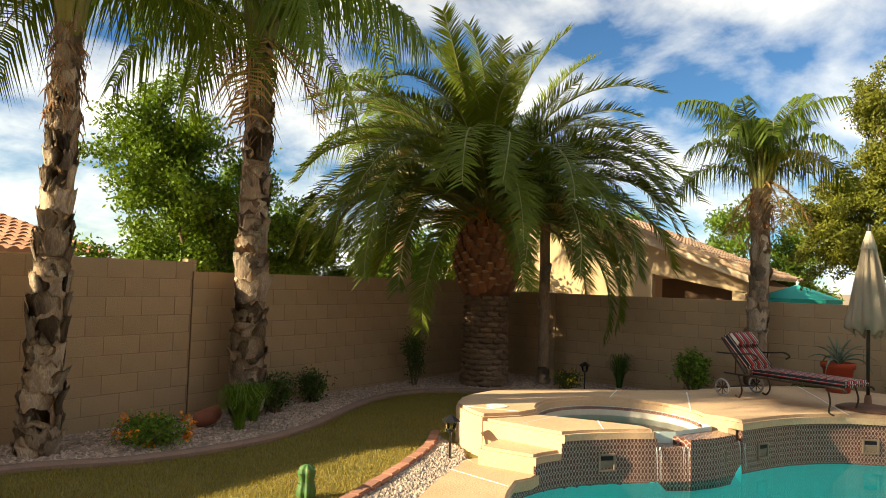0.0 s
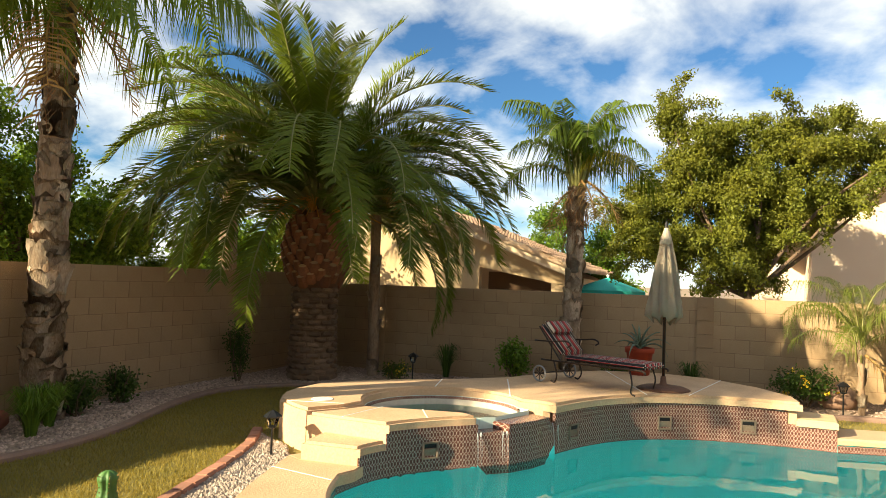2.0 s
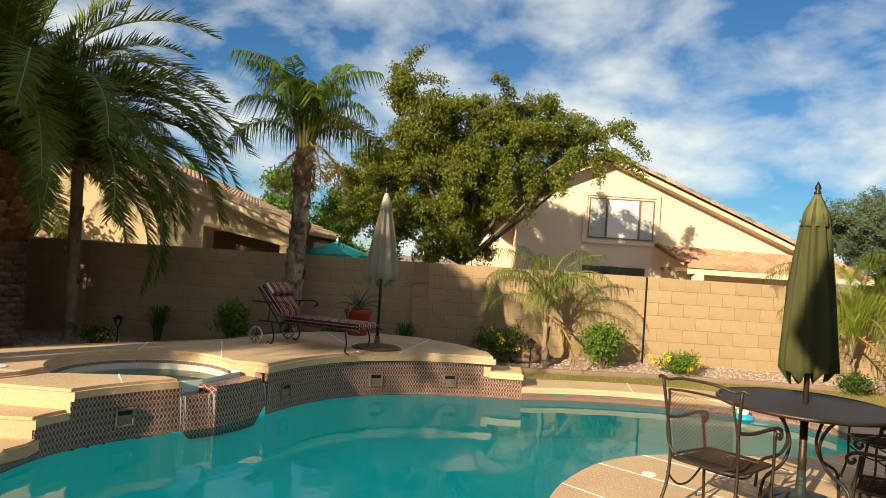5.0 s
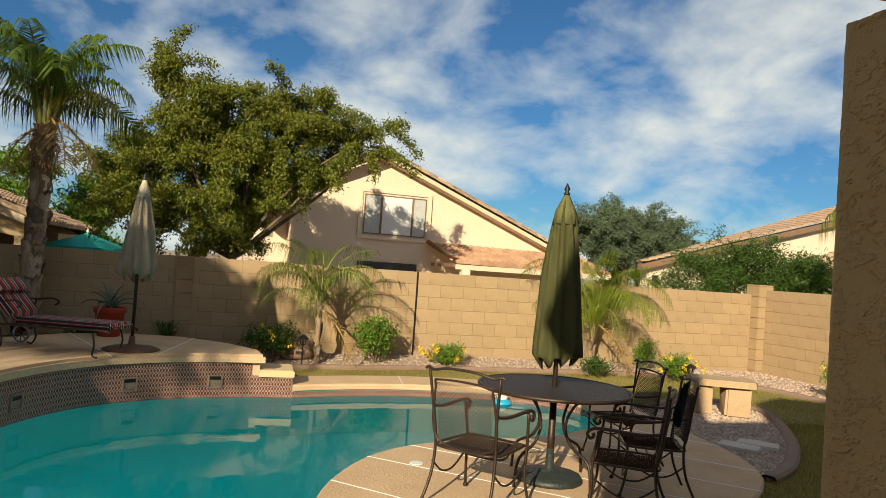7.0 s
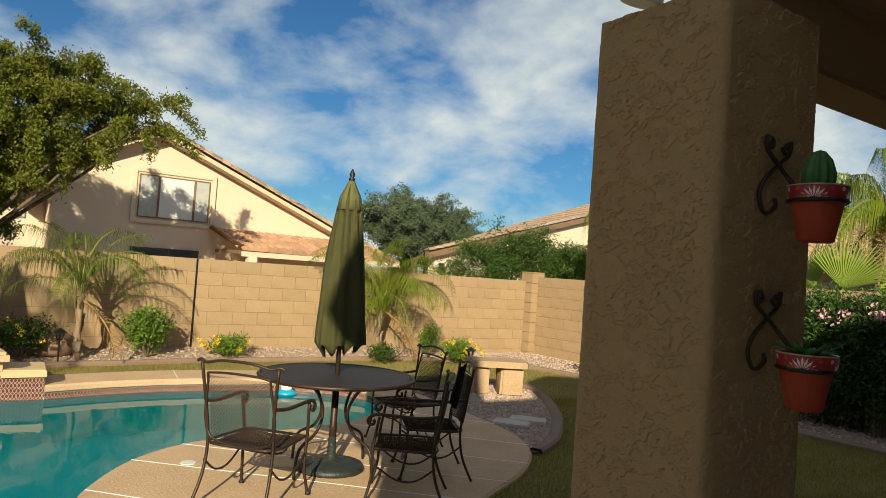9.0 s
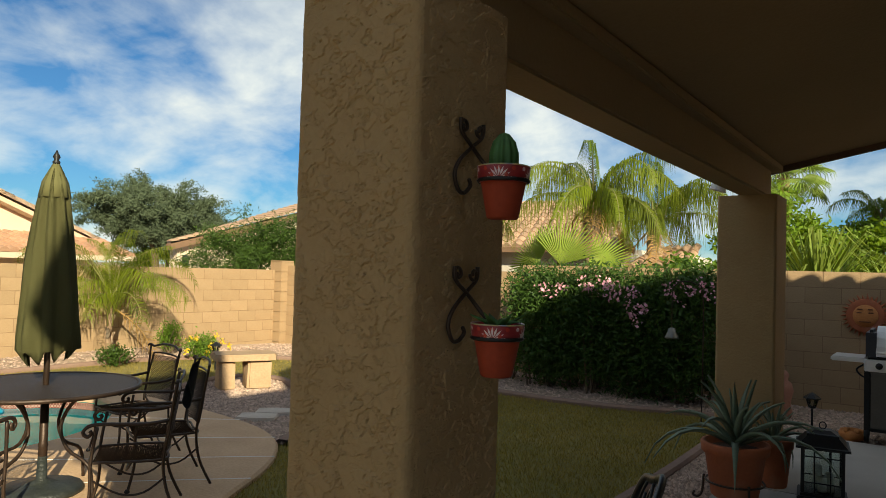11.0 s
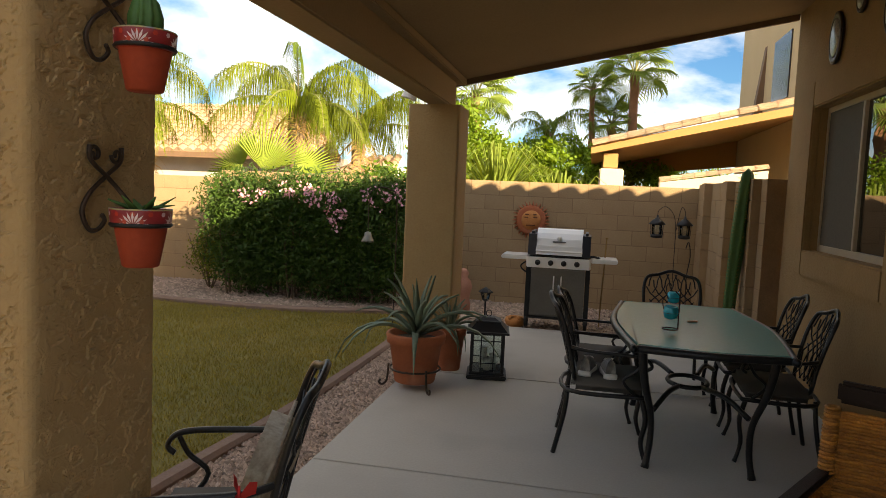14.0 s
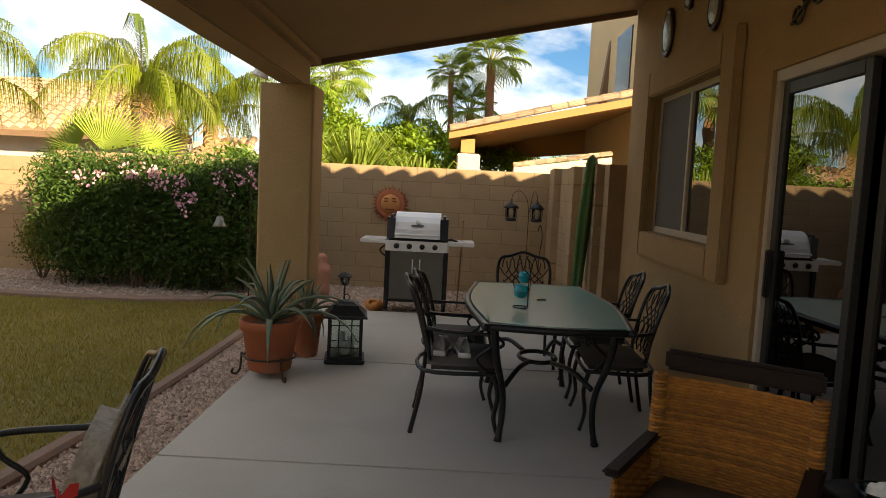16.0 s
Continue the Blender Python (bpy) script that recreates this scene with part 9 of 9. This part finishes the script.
part("control_panel", slab(B(), [tuple(q) for q in ((-0.33, -0.28), (0.33, -0.28), (0.35, -0.2), (-0.35, -0.2))], 0.67, 0.78, 0.008), M_STEEL, gr, "bowed steel control panel")
for x in (-0.22, -0.08, 0.06, 0.2):
    part("knob", lathe(B(), [(0.03, 0.0), (0.03, 0.008), (0.02, 0.012), (0.018, 0.03), (0.003, 0.032)], 14, Matrix.Translation((x, -0.282, 0.725)) @ Matrix.Rotation(math.pi / 2, 4, "X")), M_BLACK, gr, "black burner knob", True)
part("firebox", box(B(), (-0.32, -0.2, 0.68), (0.32, 0.22, 0.81), 0.02), M_BLACK, gr)
lid = B()
prev = None
for t in np.linspace(0, math.pi, 11):
    y, z = -0.25 * math.cos(t), 0.81 + 0.28 * math.sin(t) ** 0.9
    ring = [lid.verts.new((x, y, z)) for x in (-0.248, 0.248)]
    if prev:
        lid.faces.new((prev[0], prev[1], ring[1], ring[0]))
    prev = ring
bmesh.ops.recalc_face_normals(lid, faces=lid.faces)
if sum(f.normal.z for f in lid.faces) < 0:
    bmesh.ops.reverse_faces(lid, faces=lid.faces[:])
bmesh.ops.solidify(lid, geom=lid.faces[:], thickness=0.01)
bmesh.ops.recalc_face_normals(lid, faces=lid.faces)
ld = part("lid", lid, mat("lid_steel", (0.78, 0.78, 0.78), (0.7, 0.7, 0.7), 0.42, 8, 120, bump=0.02, metal=0.2, stretch=(1, 1, 30)), gr, "curved stainless lid")
part("lid_handle", tube(B(), [(-0.24, -0.25, 0.85), (-0.24, -0.29, 0.85), (0.24, -0.29, 0.85), (0.24, -0.25, 0.85)], 0.012, 8), M_STEEL, ld, "steel bar handle")
part("badge", box(B(), (-0.07, -0.236, 0.945), (0.07, -0.215, 0.96), 0.003), mat("badge_grey", (0.2, 0.2, 0.21), None, 0.4), ld, "plain grey badge bar")
part("gauge", lathe(B(), [(0.028, 0), (0.028, 0.01), (0.003, 0.012)], 16, Matrix.Translation((0, -0.205, 0.985)) @ Matrix.Rotation(radians(75), 4, "X")), M_WHITE, ld, "round thermometer", True)
part("hose", tube(B(), spline([(-0.34, 0.0, 0.72), (-0.42, -0.05, 0.66), (-0.38, -0.05, 0.6), (-0.3, -0.1, 0.58)], 5), 0.009, 6), M_BLACK, gr, "black gas hose", True)
solo("grill_brush", tube(B(), [(0.33, 9.15, 0.815), (0.41, 9.18, 0.83), (0.49, 9.2, 0.815)], [0.012, 0.016, 0.01], 6), M_BLACK, "black grill brush on the side shelf", "brush")
solo("bamboo_torch", tube(B(), [(0.52, 9.42, 0.0), (0.555, 9.44, 1.02), (0.556, 9.44, 1.04)], [0.008, 0.008, 0.022], 6), M_DRY, "thin garden stake with a pale tip behind the grill", "stake")

# sun plaque: plain domed disc with rays
sp = thing("sun_plaque", "terracotta sun plaque hung on the block wall", "wall decoration", pose(-0.45, N_Y - 0.012, 1.15, 90, 0, 0) @ Matrix.Scale(1.28, 4))
part("disc", lathe(B(), [(0.155, 0.0), (0.16, 0.02), (0.15, 0.03), (0.125, 0.03), (0.1, 0.032)], 36), M_TERRA, sp, "raised clay ring", True)
part("dome", lathe(B(), [(0.105, 0.0), (0.105, 0.032), (0.095, 0.046), (0.07, 0.068), (0.01, 0.075)], 36), mat("ochre_clay", (0.58, 0.25, 0.08), (0.45, 0.17, 0.05), 0.85, 12, 70, bump=0.3), sp, "ochre-glazed domed centre", True)
for k in range(30):
    t = 2 * math.pi * k / 30
    r = 0.215 if k % 2 else 0.2
    ry = B()
    c0, s0 = math.cos(t), math.sin(t)
    vs = [ry.verts.new(q) for q in ((0.15 * math.cos(t - 0.1), 0.15 * math.sin(t - 0.1), 0.004), (0.15 * math.cos(t + 0.1), 0.15 * math.sin(t + 0.1), 0.004), (r * math.cos(t + 0.05), r * math.sin(t + 0.05), 0.008), (0.16 * c0, 0.16 * s0, 0.028))]
    for q in ((0, 1, 3), (1, 2, 3), (2, 0, 3), (0, 2, 1)):
        ry.faces.new([vs[i] for i in q])
    part("ray", ry, M_TERRA, sp)
for x0, x1, y in ((-0.07, -0.025, 0.03), (0.025, 0.07, 0.03), (-0.05, 0.05, -0.055), (-0.065, -0.02, 0.062), (0.02, 0.065, 0.062)):
    part("relief_bar", box(B(), (x0, y - 0.006, 0.06), (x1, y + 0.006, 0.078), 0.003), mat("dark_clay", (0.2, 0.07, 0.03), None, 0.85), sp, "plain dark relief bar")

# shepherd hook with two lanterns
hk = thing("shepherd_hook", "black iron double shepherd hook by the block wall", "garden hook", pose(1.42, 10.45, -0.05))
part("pole", tube(B(), [(0, 0, 0), (0, 0, 1.2)], 0.005, 6), M_IRON, hk)
for s, lab in ((-1, 0.22), (1, 0.1)):
    part("hook", tube(B(), spline([(0, 0, 1.15), (s * 0.03, 0, 1.36), (s * lab * 0.6, 0, 1.47), (s * lab, 0, 1.42), (s * lab * 1.05, 0, 1.33)], 5), 0.0045, 6), M_IRON, hk, "", True)
    la = thing("hanging_lantern", "small dark metal lantern hung on a shepherd hook", "lantern", pose(1.42 + s * lab * 1.05, 10.45, 1.02))
    part("roof", lathe(B(), [(0.1, 0.17), (0.105, 0.18), (0.05, 0.235), (0.015, 0.26), (0.012, 0.29)], 16), M_CAST, la, "flared lantern roof", True)
    part("glass", lathe(B(), [(0.06, 0.04), (0.066, 0.17)], 12), M_CLEAR, la, "", True)
    part("cage", lathe(B(), [(0.05, 0.0), (0.075, 0.01), (0.075, 0.04), (0.05, 0.045)], 12), M_CAST, la, "", True)
    for k in range(6):
        t = k * math.pi / 3
        part("bar", tube(B(), [(0.07 * math.cos(t), 0.07 * math.sin(t), 0.03), (0.078 * math.cos(t), 0.078 * math.sin(t), 0.175)], 0.004, 4), M_CAST, la)
solo("iron_stake", tube(B(), spline([(1.62, 10.55, -0.05), (1.6, 10.55, 0.5), (1.63, 10.55, 0.8), (1.6, 10.55, 0.98), (1.57, 10.55, 0.9)], 5), 0.007, 5), M_IRON, "curled iron garden stake by the wall", "stake", smooth=True)

# little garden things
fg = B()
lathe(fg, [(0.05, 0.0), (0.1, 0.03), (0.12, 0.08), (0.1, 0.12), (0.085, 0.115), (0.09, 0.08)], 18, wave=0.05, lobes=4)
for sx in (-1, 1):
    bmesh.ops.create_icosphere(fg, subdivisions=2, radius=0.03, matrix=Matrix.Translation((sx * 0.05, -0.08, 0.12)))
solo("frog_planter", fg, mat("ochre_clay", (0.42, 0.2, 0.06), (0.32, 0.14, 0.04), 0.8, 9, 60, bump=0.2), "small ochre clay planter on the gravel", "planter", pose(-0.42, 9.15, -0.03), smooth=True)
fi = B()
lathe(fi, [(0.07, 0.0), (0.1, 0.02), (0.11, 0.1), (0.09, 0.16), (0.1, 0.24), (0.12, 0.32), (0.1, 0.4), (0.06, 0.44), (0.075, 0.5), (0.05, 0.54), (0.02, 0.55)], 20, wave=0.06, lobes=3)
solo("clay_figure", fi, mat("pink_clay", (0.42, 0.2, 0.13), (0.34, 0.15, 0.1), 0.85, 8, 60, bump=0.2), "plain rounded clay garden figure by the wall", "statue", pose(-1.2, 9.95, -0.03), smooth=True)


def path_light(m, label, h=0.4, group="path lights"):
    ob = thing("path_light", label, "lamp", m, group)
    part("stake", tube(B(), [(0, 0, -0.02), (0, 0, h - 0.13)], 0.011, 8), M_CAST, ob)
    part("shade", lathe(B(), [(0.085, h - 0.045), (0.085, h - 0.035), (0.04, h), (0.012, h + 0.015), (0.004, h + 0.02)], 6), M_CAST, ob, "six-sided metal shade")
    part("glass", lathe(B(), [(0.032, h - 0.13), (0.055, h - 0.045)], 6), M_CLEAR, ob)
    part("collar", lathe(B(), [(0.012, h - 0.15), (0.04, h - 0.135), (0.04, h - 0.125), (0.01, h - 0.12)], 10), M_CAST, ob)
    for k in range(6):
        t = k * math.pi / 3
        part("rib", tube(B(), [(0.034 * math.cos(t), 0.034 * math.sin(t), h - 0.13), (0.06 * math.cos(t), 0.06 * math.sin(t), h - 0.04)], 0.004, 4), M_CAST, ob)
    return ob


pl = path_light(pose(-4.95, -3.13, -0.04), "dark metal path light at the lawn edge")
for x, y, z, lb in ((-9.75, -3.85, 0.02, "dark path light in the shaded bed"), (-8.6, 7.75, -0.04, "dark path light beside the pool bed"), (-0.8, 9.3, -0.03, "dark path light on the patio gravel"), (-10.1, 2.15, 0.03, "dark path light among the shrubs")):
    tagged(copy_thing(pl, pose(x, y, z)), lb)

bell = thing("wind_bell", "pale metal bell hung on a chain by the hedge", "wind chime", pose(-2.1, 8.75, 0.0))
part("bell", lathe(B(), [(0.075, 0.88), (0.07, 0.9), (0.045, 0.95), (0.035, 0.99), (0.01, 1.0)], 16), mat("pewter", (0.2, 0.19, 0.16), None, 0.4, 8, 60, metal=0.8), bell, "flared pewter bell", True)
part("chain", tube(B(), [(0, 0, 1.0), (0, 0, 1.42)], 0.004, 4), M_IRON, bell)
part("pole", tube(B(), spline([(0.3, 0.1, -0.05), (0.3, 0.1, 1.3), (0.22, 0.07, 1.48), (0.08, 0.02, 1.5), (0.0, 0, 1.42)], 5), 0.007, 5), M_IRON, bell, "thin iron hook", True)

# stone bench
be = thing("stone_bench", "rough tan flagstone bench in the gravel bed", "bench", pose(-7.0, 6.98, -0.04, 0, 0, 62))
for x0, x1 in ((-0.33, -0.13), (0.02, 0.33)):
    lg = box(B(), (x0, -0.17, 0.0), (x1, 0.17, 0.38), 0.03)
    for v in lg.verts:
        v.co += Vector((1, 1, 0)) * 0.03 * noise.noise(v.co * 5)
    part("support", lg, M_FLAG, be, "rough stone block")
tp = slab(B(), [tuple(q) for q in spline([(-0.36, -0.22), (0, -0.24), (0.36, -0.2), (0.39, 0.1), (0.35, 0.22), (0, 0.24), (-0.36, 0.21), (-0.38, 0)], 3, True)], 0.38, 0.46, 0.015)
part("seat", tp, M_FLAG, be, "thick flagstone seat")
for x, y, rz in ((-5.43, 5.9, 35), (-5.5, 6.2, 40)):
    fs = slab(B(), [(-0.2, -0.13), (0.02, -0.15), (0.2, -0.12), (0.19, 0.12), (-0.05, 0.14), (-0.2, 0.12)], -0.01, 0.03, 0.01)
    solo("stepping_stone", fs, mat("pale_flagstone", (0.60, 0.52, 0.44), (0.45, 0.38, 0.32), 0.9, 5, 50, bump=0.4), "flat pale stepping stone laid in gravel", "stone", pose(x, y, -0.025, 0, 0, rz), group="stepping stones")
# stone shape put where the path light's shadow falls on the wall
bo = B()
bmesh.ops.create_icosphere(bo, subdivisions=3, radius=0.2)
for v in bo.verts:
    v.co = Vector((v.co.x * 1.1, v.co.y * 1.25, v.co.z * 0.85)) * (1 + 0.22 * noise.noise(v.co * 6))
solo("boulder", bo, M_ROCK, "rounded red-brown shape standing in for the path light's shadow", "rock", pose(-10.5, 2.12, 0.18), smooth=True)
rk = lathe(B(), [(0.06, 0.0), (0.13, 0.03), (0.16, 0.1), (0.13, 0.17), (0.09, 0.18), (0.08, 0.15)], 20, wave=0.04, lobes=5)
solo("clay_jar", rk, mat("red_clay", (0.30, 0.10, 0.06), (0.22, 0.075, 0.045), 0.9, 8, 60, bump=0.3), "squat red clay jar tipped in the gravel", "jar", pose(-4.35, -5.85, -0.01, 20, 15, 0), smooth=True)
solo("skimmer_lid", lathe(B(), [(0.11, 0.0), (0.11, 0.006), (0.01, 0.007)], 28), M_WHITE, "round white lid set in the raised deck", "lid", pose(-5.75, -3.1, Z_UP))
solo("skimmer_lid", lathe(B(), [(0.055, 0.0), (0.055, 0.006), (0.01, 0.007)], 24), M_WHITE, "small white lid set in the pool deck", "lid", pose(-5.05, 2.45, 0.0))
hose = [(-1.9, 3.6, -0.02), (-1.75, 3.9, -0.02), (-1.55, 3.85, 0.03), (-1.45, 3.4, 0.0), (-1.5, 2.9, -0.02)]
solo("garden_hose", tube(B(), spline(hose, 6), 0.011, 6), mat("brown_rubber", (0.16, 0.1, 0.06), None, 0.6), "brown garden hose across the lawn edge", "hose", smooth=True)
fl = thing("pool_float", "blue and white floating chlorine dispenser in the pool", "pool float", pose(-8.25, 4.55, Z_WATER))
part("body", lathe(B(), [(0.08, -0.05), (0.13, -0.02), (0.13, 0.02), (0.08, 0.05), (0.06, 0.06)], 24), mat("aqua_plastic", (0.02, 0.35, 0.55), None, 0.35), fl, "aqua plastic ring", True)
part("cap", lathe(B(), [(0.07, 0.05), (0.07, 0.09), (0.05, 0.1), (0.01, 0.1)], 20), M_WHITE, fl, "white cap", True)
# spout niches in the raised wall
M_NICHE = mat("niche_stone", (0.26, 0.19, 0.135), (0.2, 0.14, 0.1), 0.85, 8, 60, bump=0.3)
for x, y in ((-5.56, -1.86), (-6.5, -1.09), (-7.15, -0.82), (-8.17, 0.0), (-8.47, 0.95)):
    k = min(range(1, len(RAISED) - 1), key=lambda i: (RAISED[i][0] - x) ** 2 + (RAISED[i][1] - y) ** 2)
    t = Vector(RAISED[k + 1]) - Vector(RAISED[k - 1])
    nn = Vector((-t.y, t.x)).normalized()
    if nn.x < 0:
        nn = -nn
    ni = thing("wall_spout", "square stone spout niche set in the tiled pool wall", "water spout", facing(RAISED[k][0] + nn.x * 0.01, RAISED[k][1] + nn.y * 0.01, 0.03, nn.x, nn.y), group="spout niches")
    fr = B()
    for lo, hi in (((-0.085, -0.08), (-0.065, 0.08)), ((0.065, -0.08), (0.085, 0.08)), ((-0.065, 0.06), (0.065, 0.08)), ((-0.065, -0.08), (0.065, -0.06))):
        box(fr, (lo[0], 0.0, lo[1]), (hi[0], 0.022, hi[1]), 0.004)
    part("frame", fr, M_NICHE, ni)
    part("lip", box(B(), (-0.064, 0.0, -0.058), (0.064, 0.015, 0.02), 0.003, Matrix.Rotation(-0.25, 4, "X")), M_NICHE, ni)
    # black slab paints in the shade inside the niche
    part("recess", box(B(), (-0.064, 0.001, 0.02), (0.064, 0.008, 0.058)), M_BLACK, ni)

# ---- bricks of the edging, gravel and grass ----
edge_b = tagged(new("brick_edging"), "row of worn red edging bricks along the lawn", "edging", kind="structure")
bb = finish("brick", box(B(), (-0.095, -0.05, -0.06), (0.095, 0.05, 0.035), 0.008), M_BRICK)
line, acc = [Vector(q) for q in R_EDGE], 0.0
for p0, p1 in zip(line, line[1:]):
    seg = (p1 - p0).length
    while acc < seg:
        q = p0.lerp(p1, acc / seg)
        d = p1 - p0
        piece("brick", bb, edge_b, pose(q.x, q.y, -0.02 + random.uniform(-0.004, 0.004), random.uniform(-2, 2), random.uniform(-2, 2), math.degrees(math.atan2(d.y, d.x)) + random.uniform(-3, 3)))
        acc += 0.2
    acc -= seg
stones("gravel", S_BED, -0.035, 16000, 0.02, M_STONE, "loose tan and pink crushed gravel", 1)
stones("gravel", W_BED, bed_z, 30000, 0.02, M_STONE, "loose tan and pink crushed gravel", 2)
stones("gravel", [(-1.62, 2.0), (-1.0, 2.0), (-1.0, 9.0), (-1.0, 9.6), (-1.5, 9.6), (-1.45, 7.6)], -0.03, 9000, 0.019, M_STONE, "loose tan and pink crushed gravel by the patio", 5)
stones("gravel", E_BED, -0.035, 6000, 0.02, M_STONE, "loose tan gravel beside the pool deck", 3)
stones("pebbles", R_BED, -0.035, 5000, 0.026, M_RIVER, "loose pale river pebbles", 4)


def blades(name, boxes, n, seed):
    rng = np.random.default_rng(seed)
    xy = np.concatenate([np.array(lo) + rng.random((int(n * s), 2)) * (np.array(hi) - np.array(lo)) for lo, hi, s in boxes])
    ok = np.ones(len(xy), bool)
    for poly in (S_BED, W_BED, E_BED, R_BED, grown(POOL, 0.1), UP):
        ok &= ~inside(poly, xy[:, 0], xy[:, 1])
    ring = [(float(q[2]), float(q[3])) for q in RIM] + [(-8.4, 1.9), (-5.4, -3.5)]
    ok &= ~inside(ring, xy[:, 0], xy[:, 1])
    xy = xy[ok]
    k = len(xy)
    a = rng.random(k) * 6.283
    h = 0.018 + 0.022 * rng.random(k)
    lean = rng.normal(size=(k, 2)) * 0.014
    w = 0.0022 + 0.0015 * rng.random(k)
    dx, dy = np.cos(a) * w, np.sin(a) * w
    z = np.full(k, Z_LAWN)
    v = np.stack([np.stack([xy[:, 0] - dx, xy[:, 1] - dy, z], 1), np.stack([xy[:, 0] + dx, xy[:, 1] + dy, z], 1), np.stack([xy[:, 0] + lean[:, 0], xy[:, 1] + lean[:, 1], z + h], 1)], 1).reshape(-1, 3)
    return tagged(new(name, soup(name, v.tolist(), np.arange(3 * k).reshape(-1, 3).tolist(), M_BLADE)), "short green and straw-coloured lawn blades", "grass", kind="stuff")


blades("lawn_grass", [((-8.7, -5.8), (-1.0, -2.6), 0.42), ((-6.5, 2.5), (-1.5, 9.5), 0.45), ((-10.2, 2.0), (-6.0, 9.5), 0.13)], 330000, 12)
